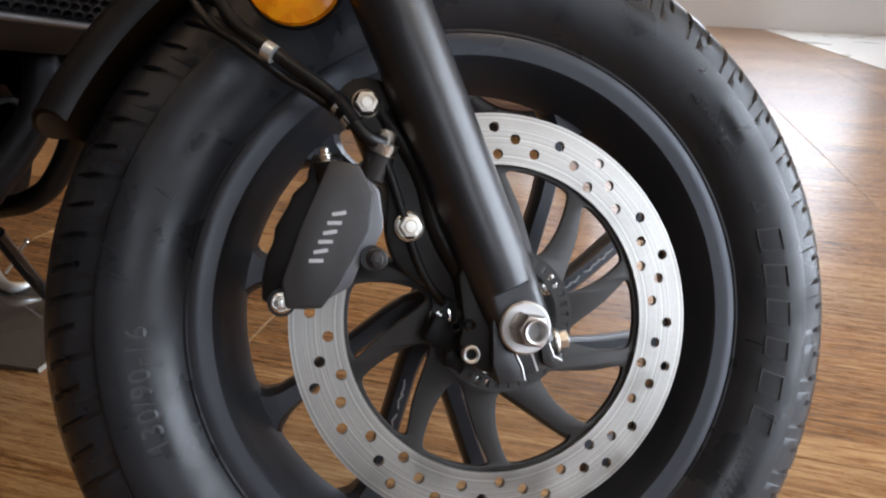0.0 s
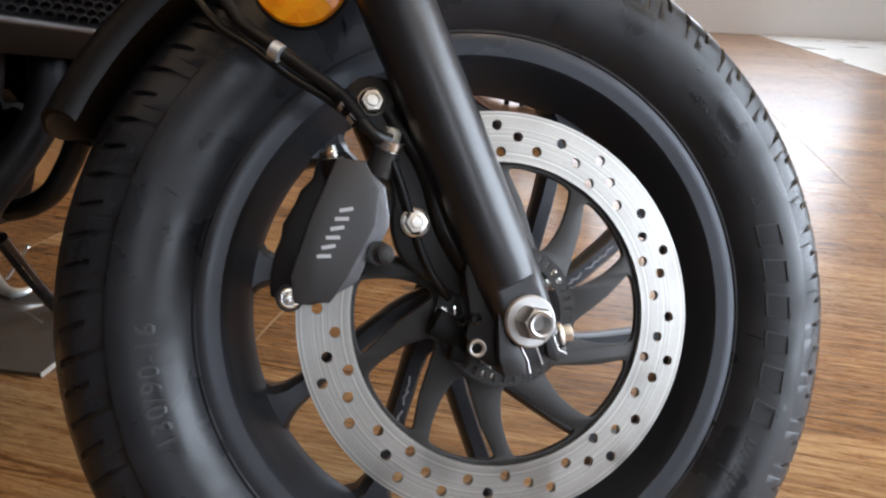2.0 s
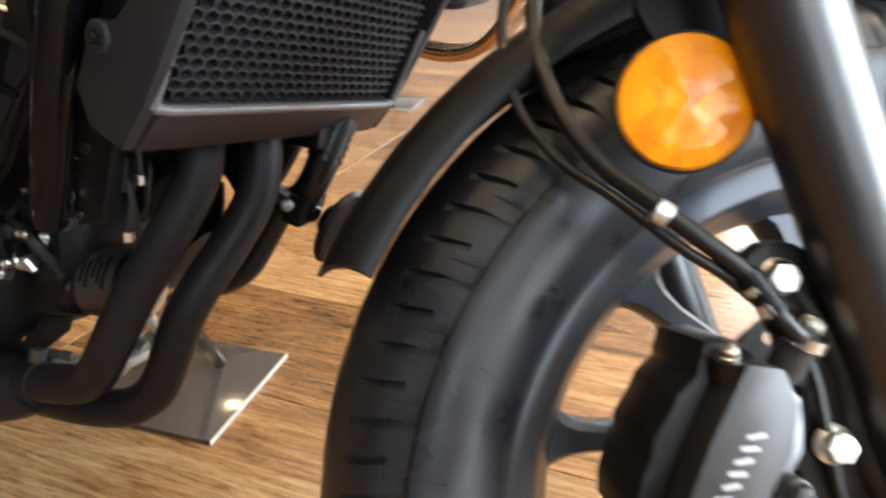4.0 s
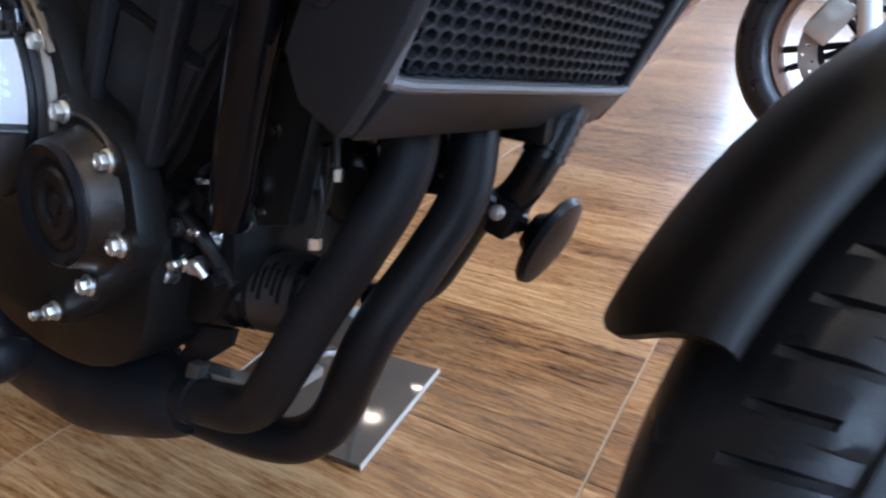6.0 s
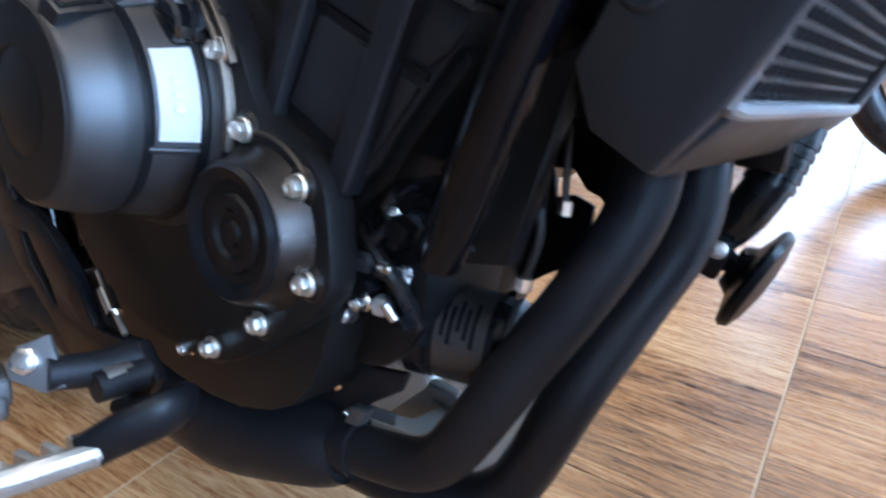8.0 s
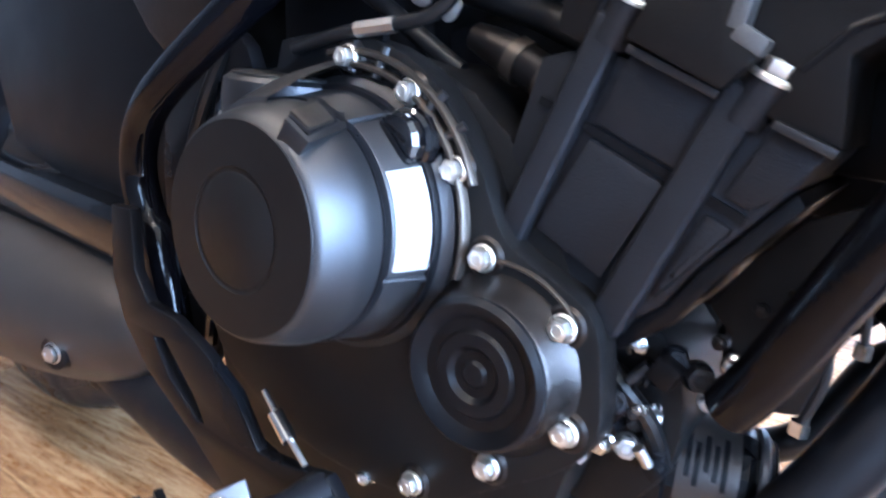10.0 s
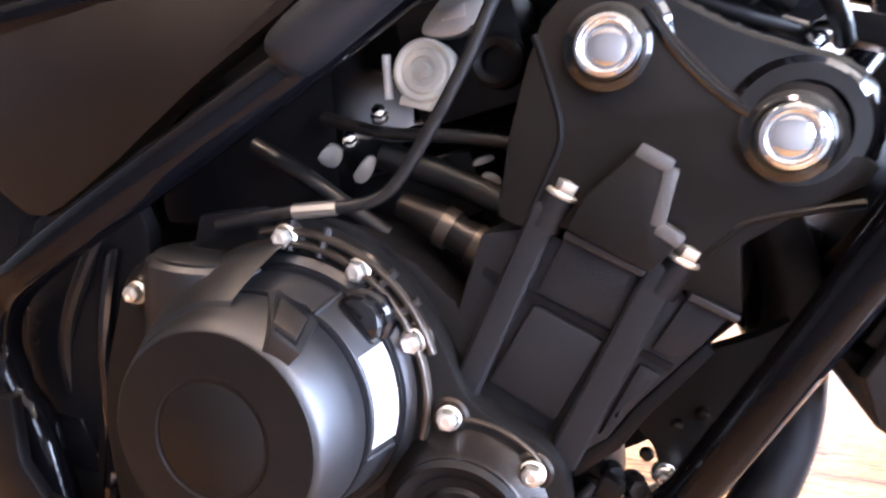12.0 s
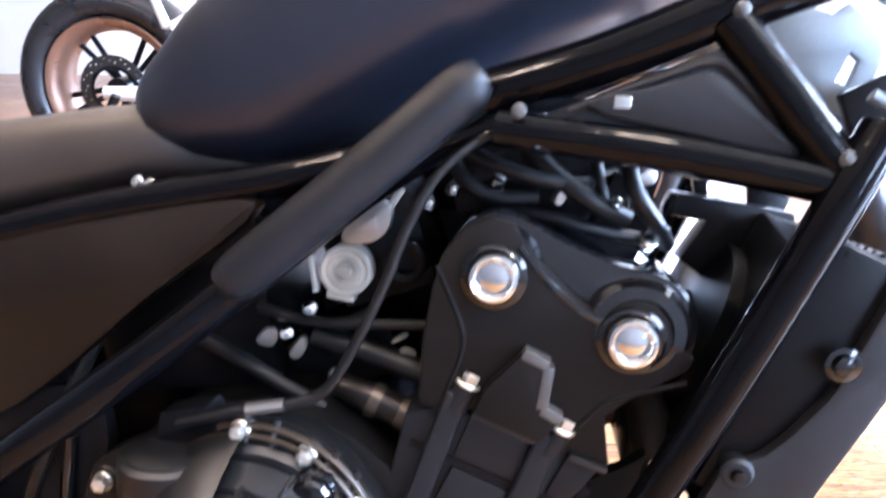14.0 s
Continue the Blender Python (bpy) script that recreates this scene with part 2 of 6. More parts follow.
def planks():
    """Wood-look glazed tile: streaks along u, boards of differing tone across v."""
    mat = bpy.data.materials.new("wood_look_tile")
    mat.use_nodes = True
    n, l = mat.node_tree.nodes, mat.node_tree.links
    b = n["Principled BSDF"]
    co, info = n.new("ShaderNodeTexCoord"), n.new("ShaderNodeObjectInfo")
    off = n.new("ShaderNodeVectorMath")
    off.operation = "MULTIPLY_ADD"
    off.inputs[1].default_value = (37, 53, 11)
    l.new(info.outputs["Random"], off.inputs[0])
    l.new(co.outputs["Object"], off.inputs[2])
    stretch = n.new("ShaderNodeMapping")
    stretch.inputs["Scale"].default_value = (1.6, 22, 1)
    l.new(off.outputs[0], stretch.inputs[0])
    board = n.new("ShaderNodeTexBrick")
    board.offset, board.inputs["Scale"].default_value = 0.5, 1.0
    board.inputs["Brick Width"].default_value, board.inputs["Row Height"].default_value = 2.4, 0.148
    board.inputs["Mortar Size"].default_value, board.inputs["Color1"].default_value, board.inputs["Color2"].default_value = 0.0, (0.25, 0.25, 0.25, 1), (0.8, 0.8, 0.8, 1)
    board.inputs["Mortar"].default_value = (0.3, 0.3, 0.3, 1)
    l.new(off.outputs[0], board.inputs["Vector"])
    g1, g2 = n.new("ShaderNodeTexNoise"), n.new("ShaderNodeTexNoise")
    g1.inputs["Scale"].default_value, g1.inputs["Detail"].default_value, g1.inputs["Distortion"].default_value = 3.2, 12, 2.0
    g2.inputs["Scale"].default_value, g2.inputs["Detail"].default_value, g2.inputs["Roughness"].default_value = 17, 9, 0.8
    l.new(stretch.outputs[0], g1.inputs["Vector"])
    blotch = n.new("ShaderNodeMapping")
    blotch.inputs["Scale"].default_value = (2.6, 21, 1)
    l.new(off.outputs[0], blotch.inputs[0])
    l.new(blotch.outputs[0], g2.inputs["Vector"])
    both = n.new("ShaderNodeMix")
    both.data_type, both.inputs[0].default_value = "RGBA", 0.38
    l.new(g1.outputs["Color"], both.inputs[6])
    l.new(g2.outputs["Color"], both.inputs[7])
    tone = n.new("ShaderNodeMix")
    tone.data_type, tone.inputs[0].default_value = "RGBA", 0.16
    l.new(both.outputs[2], tone.inputs[6])
    l.new(board.outputs[0], tone.inputs[7])
    ramp = n.new("ShaderNodeValToRGB")
    e = ramp.color_ramp.elements
    e[0].position, e[0].color = 0.39, (0.038, 0.0155, 0.0055, 1)
    e[1].position, e[1].color = 0.66, (0.54, 0.355, 0.175, 1)
    m = ramp.color_ramp.elements.new(0.50)
    m.color = (0.250, 0.117, 0.040, 1)
    l.new(tone.outputs[2], ramp.inputs[0])
    cloud, grey = n.new("ShaderNodeTexNoise"), n.new("ShaderNodeMix")
    cloud.inputs["Scale"].default_value, cloud.inputs["Detail"].default_value = 3.4, 5
    l.new(off.outputs[0], cloud.inputs["Vector"])
    cut = n.new("ShaderNodeMapRange")
    cut.inputs[1].default_value, cut.inputs[2].default_value, cut.inputs[3].default_value, cut.inputs[4].default_value = 0.42, 0.66, 0.0, 0.55
    l.new(cloud.outputs[0], cut.inputs[0])
    grey.data_type, grey.blend_type = "RGBA", "MIX"
    worn = n.new("ShaderNodeMix")
    worn.data_type, worn.blend_type, worn.inputs[0].default_value = "RGBA", "MULTIPLY", 1.0
    worn.inputs[7].default_value = (0.90, 1.04, 1.24, 1)
    l.new(ramp.outputs[0], worn.inputs[6])
    l.new(cut.outputs[0], grey.inputs[0])
    l.new(ramp.outputs[0], grey.inputs[6])
    l.new(worn.outputs[2], grey.inputs[7])
    l.new(grey.outputs[2], b.inputs["Base Color"])
    rr = n.new("ShaderNodeMapRange")
    rr.inputs[3].default_value, rr.inputs[4].default_value = 0.15, 0.42
    l.new(g2.outputs[0], rr.inputs[0])
    l.new(rr.outputs[0], b.inputs["Roughness"])
    b.inputs["Specular IOR Level"].default_value = 0.48
    bp = n.new("ShaderNodeBump")
    bp.inputs["Strength"].default_value, bp.inputs["Distance"].default_value = 0.70, 0.00060
    l.new(both.outputs[2], bp.inputs["Height"])
    l.new(bp.outputs[0], b.inputs["Normal"])
    return mat


PLANK = planks()


def glow(name, colour, strength):
    mat = bpy.data.materials.new(name)
    mat.use_nodes = True
    n, l = mat.node_tree.nodes, mat.node_tree.links
    e = n.new("ShaderNodeEmission")
    e.inputs[0].default_value, e.inputs[1].default_value = (*colour, 1), strength
    l.new(e.outputs[0], n["Material Output"].inputs[0])
    return mat


DAYLIGHT = glow("overcast_daylight", (0.85, 0.94, 1.0), 4.0)
TUBE = glow("warm_lamp_glow", (1.0, 0.72, 0.42), 100.0)


# ---- mesh helpers ----
def link(name, mesh, mat, parent=None, m=None, label="", sharp=35):
    for p in mesh.polygons:
        p.use_smooth = True
    mesh.materials.clear()
    mesh.materials.append(mat)
    mesh.set_sharp_from_angle(angle=radians(sharp))
    ob = new(name, mesh)
    if parent:
        ob.parent = parent
    if m is not None:
        ob.matrix_basis = m
    return tagged(ob, label)


def part(name, bm, mat, parent=None, label="", m=None, sharp=35):
    bmesh.ops.recalc_face_normals(bm, faces=bm.faces)
    mesh = bpy.data.meshes.new(name)
    bm.to_mesh(mesh)
    bm.free()
    return link(name, mesh, mat, parent, m, label, sharp)


def lathe(profile, seg=48, centre=(0, 0, 0), close=False, arc=(0, 360)):
    """Turns (radius, y) pairs about the Y axis."""
    bm = bmesh.new()
    full = arc[1] - arc[0] >= 360
    steps = seg if full else seg + 1
    rings = []
    for k in range(steps):
        a = radians(arc[0] + (arc[1] - arc[0]) * k / seg)
        rings.append([bm.verts.new((centre[0] + r * math.cos(a), centre[1] + y, centre[2] + r * math.sin(a))) for r, y in profile])
    pairs = [(k, (k + 1) % steps) for k in range(seg)]
    last = len(profile) if close else len(profile) - 1
    for a, b in pairs:
        for j in range(last):
            i = (j + 1) % len(profile)
            q = [rings[a][j], rings[b][j], rings[b][i], rings[a][i]]
            bm.faces.new(q)
    bmesh.ops.remove_doubles(bm, verts=bm.verts, dist=1e-6)
    return bm


def spline(points, steps=6):
    """A smooth line through the points."""
    p = [Vector(q) for q in points]
    p = [2 * p[0] - p[1], *p, 2 * p[-1] - p[-2]]
    out = []
    for i in range(1, len(p) - 2):
        for k in range(steps):
            t = k / steps
            a, b, c, d = p[i - 1], p[i], p[i + 1], p[i + 2]
            out.append(0.5 * (2 * b + (c - a) * t + (2 * a - 5 * b + 4 * c - d) * t * t + (3 * b - a - 3 * c + d) * t ** 3))
    out.append(p[-2])
    return out


def sweep(points, radius, seg=14, steps=6, smooth=True, flat=1.0):
    """A capped tube along the points; radius is one number or one for each given point."""
    line = spline(points, steps) if smooth else [Vector(q) for q in points]
    n = len(line)
    rad = [radius] * n
    if isinstance(radius, (list, tuple)):
        at = np.linspace(0, n - 1, len(radius))
        rad = np.interp(range(n), at, radius).tolist()
    bm = bmesh.new()
    rings, side = [], None
    for i, p in enumerate(line):
        d = (line[min(i + 1, n - 1)] - line[max(i - 1, 0)]).normalized()
        if side is None:
            side = d.orthogonal().normalized()
        side = (side - d * side.dot(d)).normalized()
        up = d.cross(side)
        rings.append([bm.verts.new(p + rad[i] * (math.cos(a) * side + flat * math.sin(a) * up)) for a in np.linspace(0, 2 * math.pi, seg, endpoint=False)])
    for a, b in zip(rings, rings[1:]):
        for j in range(seg):
            bm.faces.new((a[j], a[(j + 1) % seg], b[(j + 1) % seg], b[j]))
    bm.faces.new(rings[0][::-1])
    bm.faces.new(rings[-1])
    return bm


def prism(poly, y0, y1, bevel=0.0, seg=2):
    """A polygon of (x, z) pairs, thick from y0 to y1."""
    bm = bmesh.new()
    f = bm.faces.new([bm.verts.new((x, y0, z)) for x, z in poly])
    r = bmesh.ops.extrude_face_region(bm, geom=[f])
    bmesh.ops.translate(bm, verts=[v for v in r["geom"] if isinstance(v, bmesh.types.BMVert)], vec=(0, y1 - y0, 0))
    bmesh.ops.recalc_face_normals(bm, faces=bm.faces)
    if bevel:
        bmesh.ops.bevel(bm, geom=[e for e in bm.edges], offset=bevel, segments=seg, affect="EDGES", profile=0.6)
    return bm


def block(centre, size, bevel=0.002, turn=(0, 0, 0), seg=2):
    bm = bmesh.new()
    bmesh.ops.create_cube(bm, size=1, matrix=Matrix.Diagonal((*size, 1)))
    if bevel:
        bmesh.ops.bevel(bm, geom=list(bm.edges), offset=bevel, segments=seg, affect="EDGES", profile=0.6)
    bmesh.ops.transform(bm, matrix=pose(*centre, *turn), verts=bm.verts)
    return bm


def merged(*bms):
    """One bmesh of several pieces that are one solid piece of the same part."""
    out = bmesh.new()
    for b in bms:
        me = bpy.data.meshes.new("piece")
        b.to_mesh(me)
        b.free()
        out.from_mesh(me)
        bpy.data.meshes.remove(me)
    return out


def smooth_poly(points, steps=4):
    """A closed outline rounded through the points."""
    p = [Vector((a, 0, b)) for a, b in points]
    out, n = [], len(p)
    for i in range(n):
        a, b, c, d = p[i - 1], p[i], p[(i + 1) % n], p[(i + 2) % n]
        for k in range(steps):
            t = k / steps
            q = 0.5 * (2 * b + (c - a) * t + (2 * a - 5 * b + 4 * c - d) * t * t + (3 * b - a - 3 * c + d) * t ** 3)
            out.append((q.x, q.z))
    return out


def axis_pose(at, way):
    """A pose at a place whose -Y axis points along way."""
    q = Vector(way).normalized().to_track_quat("-Y", "Z")
    return Matrix.Translation(at) @ q.to_matrix().to_4x4()


def bolt_mesh(r, h, flange=1.35, socket=True):
    """A hexagon flange bolt head along -Y with a dished top."""
    bm = lathe([(0, 0.0), (r * flange, 0.0), (r * flange, -0.18 * h), (r * 1.12, -0.34 * h)], 24)
    hexr = [(r * math.cos(a), r * math.sin(a)) for a in np.linspace(0, 2 * math.pi, 6, endpoint=False)]
    head = prism(hexr, -0.2 * h, -h, r * 0.09, 2)
    cup = lathe([(r * 0.62, -h * 1.001), (r * 0.5, -h * 1.06), (r * 0.42, -h * 0.78), (0, -h * 0.74)] if socket else [(r * 0.7, -h * 1.0), (r * 0.4, -h * 1.05), (0, -h * 1.06)], 20)
    return merged(bm, head, cup)


def bolt(parent, at, way=(0, -1, 0), r=0.0055, h=0.007, mat=None, name="bolt", flange=1.35, socket=True, m=None):
    base = axis_pose(at, way)
    return part(name, bolt_mesh(r, h, flange, socket), mat or BOLT, parent, m=base if m is None else m @ base)


def filled(loops, thick, bevel=0.0):
    """A flat plate in the XZ plane, centred on y = 0, cut out by closed (x, z) loops."""
    cu = bpy.data.curves.new("plate", "CURVE")
    cu.dimensions, cu.fill_mode, cu.extrude, cu.bevel_depth, cu.bevel_resolution = "2D", "BOTH", thick / 2 - bevel, bevel, 1
    for loop in loops:
        s = cu.splines.new("POLY")
        s.points.add(len(loop) - 1)
        for p, (x, z) in zip(s.points, loop):
            p.co = (x, z, 0, 1)
        s.use_cyclic_u = True
    ob = bpy.data.objects.new("plate", cu)
    scene.collection.objects.link(ob)
    bpy.context.view_layer.update()
    me = bpy.data.meshes.new_from_object(ob.evaluated_get(bpy.context.evaluated_depsgraph_get()))
    bpy.data.objects.remove(ob)
    bm = bmesh.new()
    bm.from_mesh(me)
    bpy.data.meshes.remove(me)
    bmesh.ops.transform(bm, matrix=pose(0, 0, 0, 90), verts=bm.verts)
    bmesh.ops.remove_doubles(bm, verts=bm.verts, dist=1e-6)
    return bm


def ring(r, n=64, cx=0, cz=0, start=0):
    return [(cx + r * math.cos(a + start), cz + r * math.sin(a + start)) for a in np.linspace(0, 2 * math.pi, n, endpoint=False)]


def lettering(words, size, depth=0.0006):
    """Raised letters from the built-in font, in the XZ plane, reading along +X, facing -Y."""
    cu = bpy.data.curves.new("words", "FONT")
    cu.body, cu.size, cu.extrude, cu.align_x, cu.align_y, cu.space_character = words, size, depth, "CENTER", "CENTER", 1.12
    ob = bpy.data.objects.new("words", cu)
    scene.collection.objects.link(ob)
    bpy.context.view_layer.update()
    me = bpy.data.meshes.new_from_object(ob.evaluated_get(bpy.context.evaluated_depsgraph_get()))
    bpy.data.objects.remove(ob)
    bm = bmesh.new()
    bm.from_mesh(me)
    bpy.data.meshes.remove(me)
    bmesh.ops.transform(bm, matrix=pose(0, 0, 0, 90), verts=bm.verts)
    return bm


def thing(name, label, category, m=None, group=""):
    ob = new(name)
    ob.empty_display_size = 0.1
    if m is not None:
        ob.matrix_world = m
    return tagged(ob, label, category, group)


# ---- the room ----
def slab(name, lo, hi, mat, cuts=(), kind="structure", label=""):
    bm = bmesh.new()
    bmesh.ops.create_cube(bm, size=1, matrix=Matrix.Translation([(a + b) / 2 for a, b in zip(lo, hi)]) @ Matrix.Diagonal([*[b - a for a, b in zip(lo, hi)], 1]))
    ob = part(name, bm, mat)
    ob.matrix_world = GRID.copy()
    return tagged(ob, label, kind=kind)


floor = slab("floor", (-7, -5, -0.15), (7.4, 7.2, -0.0012), GROUT, label="pale grout bed under wood-look floor tiles")
border_bm = bmesh.new()
edge_face = border_bm.faces.new([border_bm.verts.new((u, v, -0.0010)) for u, v in ((2.86, -3.48), (3.48, -3.48), (3.48, 6.48), (1.88, 6.48))])
raised = bmesh.ops.extrude_face_region(border_bm, geom=[edge_face])
bmesh.ops.translate(border_bm, verts=[v for v in raised["geom"] if isinstance(v, bmesh.types.BMVert)], vec=(0, 0, 0.006))
bmesh.ops.recalc_face_normals(border_bm, faces=border_bm.faces)
border = part("floor_border", border_bm, PALESTONE)
border.matrix_world = GRID.copy()
tagged(border, "pale grey polished stone strip along the shopfront", kind="structure")
slab("ceiling", (-7, -5, 3.2), (7.4, 7.2, 3.3), CEIL, label="plain warm beige showroom ceiling")


def wall_with_window(name, along, at, span, opens, label, mat=None):
    """A wall in u ('v' fixed) or v ('u' fixed) with window openings (a, b, low, high)."""
    pieces, edge = [], span[0]
    for a, b, low, high in opens:
        pieces += [(edge, a, 0, 3.2), (a, b, 0, low), (a, b, high, 3.2)]
        edge = b
    pieces.append((edge, span[1], 0, 3.2))
    bms = []
    for a, b, low, high in pieces:
        if b - a < 0.01 or high - low < 0.01:
            continue
        lo, hi = ((a, at, low), (b, at + 0.16, high)) if along == "u" else ((at, a, low), (at + 0.16, b, high))
        bm = bmesh.new()
        bmesh.ops.create_cube(bm, size=1, matrix=Matrix.Translation([(p + q) / 2 for p, q in zip(lo, hi)]) @ Matrix.Diagonal([*[q - p for p, q in zip(lo, hi)], 1]))
        bms.append(bm)
    ob = part(name, merged(*bms), mat or WALL)
    ob.matrix_world = GRID.copy()
    return tagged(ob, label, kind="structure")


wall_with_window("wall_north", "u", 6.5, (-7, 7.4), [(-0.7, 3.0, 0.75, 2.9)], "grey painted showroom wall with a tall shop window")
wall_with_window("wall_south", "u", -3.5, (-7, 7.4), [(1.6, 2.7, 1.25, 2.85)], "unseen showroom wall with a window, kept dark against fill light", DARKWALL)
wall_with_window("wall_east", "v", 3.5, (-3.5, 7.0), [(-1.95, 1.55, 0.04, 3.0)], "pale painted wall with a wide shopfront window")
wall_with_window("wall_west", "v", -6.2, (-3.5, 7.0), [], "unseen plain showroom wall, kept dark against fill light", DARKWALL)


def window(name, along, at, a, b, low, high, n):
    """A grey frame with mullions in a wall's opening, and daylight outside it."""
    t = 0.05
    bars = [(a, a + t, low, high), (b - t, b, low, high), (a + t, b - t, low, low + t), (a + t, b - t, high - t, high)]
    bars += [(a + (b - a) * k / n - t / 2, a + (b - a) * k / n + t / 2, low + t, high - t) for k in range(1, n)]
    root = None
    for p, q, lo, hi in bars:
        c = ((p + q) / 2, at + 0.08, (lo + hi) / 2) if along == "u" else (at + 0.08, (p + q) / 2, (lo + hi) / 2)
        s = (q - p, 0.06, hi - lo) if along == "u" else (0.06, q - p, hi - lo)
        ob = part(name if root is None else "window_bar", block(c, s, 0.004), FRAMEGREY, root)
        if root is None:
            ob.matrix_world = GRID.copy()
            root = tagged(ob, "grey metal shop window frame", kind="structure")
    bm = bmesh.new()
    w, h = b - a + 1.2, high - low + 1.0
    far = at + 0.7 if at > 0 else at - 0.5
    c = ((a + b) / 2, far, (low + high) / 2) if along == "u" else (far, (a + b) / 2, (low + high) / 2)
    s = (w, 0.02, h) if along == "u" else (0.02, w, h)
    bmesh.ops.create_cube(bm, size=1, matrix=Matrix.Translation(c) @ Matrix.Diagonal((*s, 1)))
    back = part("backdrop", bm, DAYLIGHT)
    back.matrix_world = GRID.copy()
    tagged(back, "bright overcast daylight outside the shop window", kind="structure")


window("window_1", "u", 6.5, -0.7, 3.0, 0.75, 2.9, 3)
window("window_2", "v", 3.5, -1.95, 1.55, 0.04, 3.0, 3)
window("window_3", "u", -3.5, 1.6, 2.7, 1.25, 2.85, 1)


def ceiling_lamp(u, v):
    ob = thing("ceiling_lamp", "warm white twin ceiling spotlight in a square housing", "ceiling lamp", Matrix.Translation(room(u, v, 3.2)) @ pose(0, 0, 0, 0, 0, -10.4), "ceiling spotlights")
    part("housing", block((0, 0, -0.03), (0.40, 0.20, 0.06), 0.008), SILVER, ob)
    for x in (-0.095, 0.095):
        part("bulb", lathe([(0.070, 0.0), (0.066, 0.006), (0.03, 0.012), (0, 0.013)], 24), TUBE, ob, "glowing warm bulb", pose(x, 0, -0.062, -90))
    return ob


for u in (-1.7, 0.1, 1.9):
    for v in (-1.3, 0.5, 2.3, 4.1):
        ceiling_lamp(u, v)


# ---- the motorcycle ----
# Its own axes: x forward, y to its left, z up; it leans on its side stand.
MB = Matrix(((0.95856, 0.2803, 0.05088, -0.39513), (-0.28488, 0.94315, 0.1712, 0.1429), (0.0, -0.17861, 0.98392, 0.0), (0, 0, 0, 1)))
# The front wheel's axes, turned to full left lock: origin at the brake disc's centre.
MW = MB.inverted() @ Matrix(((0.96124, -0.25452, -0.10601, 0.04334), (0.27571, 0.88735, 0.36959, 0.01241), (0.0, -0.3845, 0.92313, 0.32232), (0, 0, 0, 1)))
# The wheel's own axes, seated in the fork: origin at the brake disc's centre.
WH = MB.inverted() @ Matrix(((0.96091, -0.25253, -0.11351, 0.04303), (0.27686, 0.8757, 0.39559, 0.01173), (-0.0005, -0.41156, 0.91139, 0.31866), (0, 0, 0, 1)))
MID = 0.080  # wheel's middle plane, left of the disc
bike = thing("motorcycle", "matt black cruiser motorcycle leaning on its side stand", "motorcycle", MB)


def tyre_mesh(out=0.32, half=0.065, slots=44, detail=True):
    """Profile from one bead to the other; slanted slots are sunk into the tread shoulders."""
    side = [(0.2045, 0.038), (0.2150, 0.0440), (0.2185, 0.0475), (0.2205, 0.0470), (0.229, 0.0560), (0.243, 0.0628), (0.255, 0.0655), (0.264, 0.0658), (0.2700, 0.0652), (0.2730, 0.0640), (0.2740, 0.0615)]
    tread = [(0.2800, 0.0605), (0.2862, 0.0588), (0.2920, 0.0565), (0.2968, 0.0535), (0.3012, 0.0495), (0.3052, 0.0446), (0.3086, 0.0394), (0.3120, 0.0330), (0.3152, 0.0260), (0.3178, 0.0190), (0.3198, 0.0116), (0.3208, 0.0048)]
    k = out / 0.32
    half_p = [(r * k if r > 0.23 else r, y * half / 0.065) for r, y in side + tread]
    prof = [(r, -y) for r, y in half_p] + [(r, y) for r, y in half_p[::-1]]
    n_side, n_p = len(side), len(prof)
    bm = bmesh.new()
    pitch = 2 * math.pi / slots
    marks = [0.0, 0.012, 0.115, 0.127, 0.30, 0.5, 0.512, 0.60, 0.612, 0.76, 0.772, 0.988] if detail else [0, 0.5]
    rows = []
    for s in range(slots):
        for f in marks:
            ringv = []
            for j, (r, y) in enumerate(prof):
                jj = min(j, n_p - 1 - j)
                depth = max(0, jj - n_side + 1)
                skew = 0.46 * depth / len(tread) if detail else 0
                left = j > n_p / 2
                a = (s + f + skew + (0.25 if left else 0) * (depth > 0)) * pitch
                rr = r
                if detail:
                    # long slots run across the tread and hook round at the shoulder; short ones lie between
                    if f in (0.012, 0.115) and 1 <= depth <= 6:
                        rr -= 0.006
                    if f in (0.772, 0.988, 0.0) and 1 <= depth <= 2:
                        rr -= 0.005
                    if f in (0.512, 0.60) and 3 <= depth <= 6:
                        rr -= 0.0055
                ringv.append(bm.verts.new((rr * math.cos(a), y, rr * math.sin(a))))
            rows.append(ringv)
    for i in range(len(rows)):
        a, b = rows[i], rows[(i + 1) % len(rows)]
        for j in range(n_p - 1):
            bm.faces.new((a[j], b[j], b[j + 1], a[j + 1]))
    return bm


def sidewall(bm, radius, angle, y=0.0, outward=True):
    """Lays flat words round the tyre's wall: x becomes the way round, z the way out, following the bulge."""
    for v in bm.verts:
        x, yy, z = v.co
        r = radius + z
        a = angle - x / radius if outward else angle + x / radius
        bulge = np.interp(r, [0.2205, 0.229, 0.243, 0.255, 0.264, 0.270], [0.0470, 0.0560, 0.0628, 0.0655, 0.0658, 0.0652])
        v.co = (r * math.cos(a), MID - bulge + yy - 0.0001, r * math.sin(a))
    return bm


front_bm = tyre_mesh()
for v in front_bm.verts:
    # the tyre is pressed flat where it stands on the floor
    place = MB @ WH @ pose(0, MID, 0) @ v.co
    if place.z < 0.0006:
        place.z = 0.0006
        v.co = (MB @ WH @ pose(0, MID, 0)).inverted() @ place
front_tyre = part("front_tyre", front_bm, RUBBER, bike, "black road tyre with slanted tread slots", WH @ pose(0, MID, 0), 28)
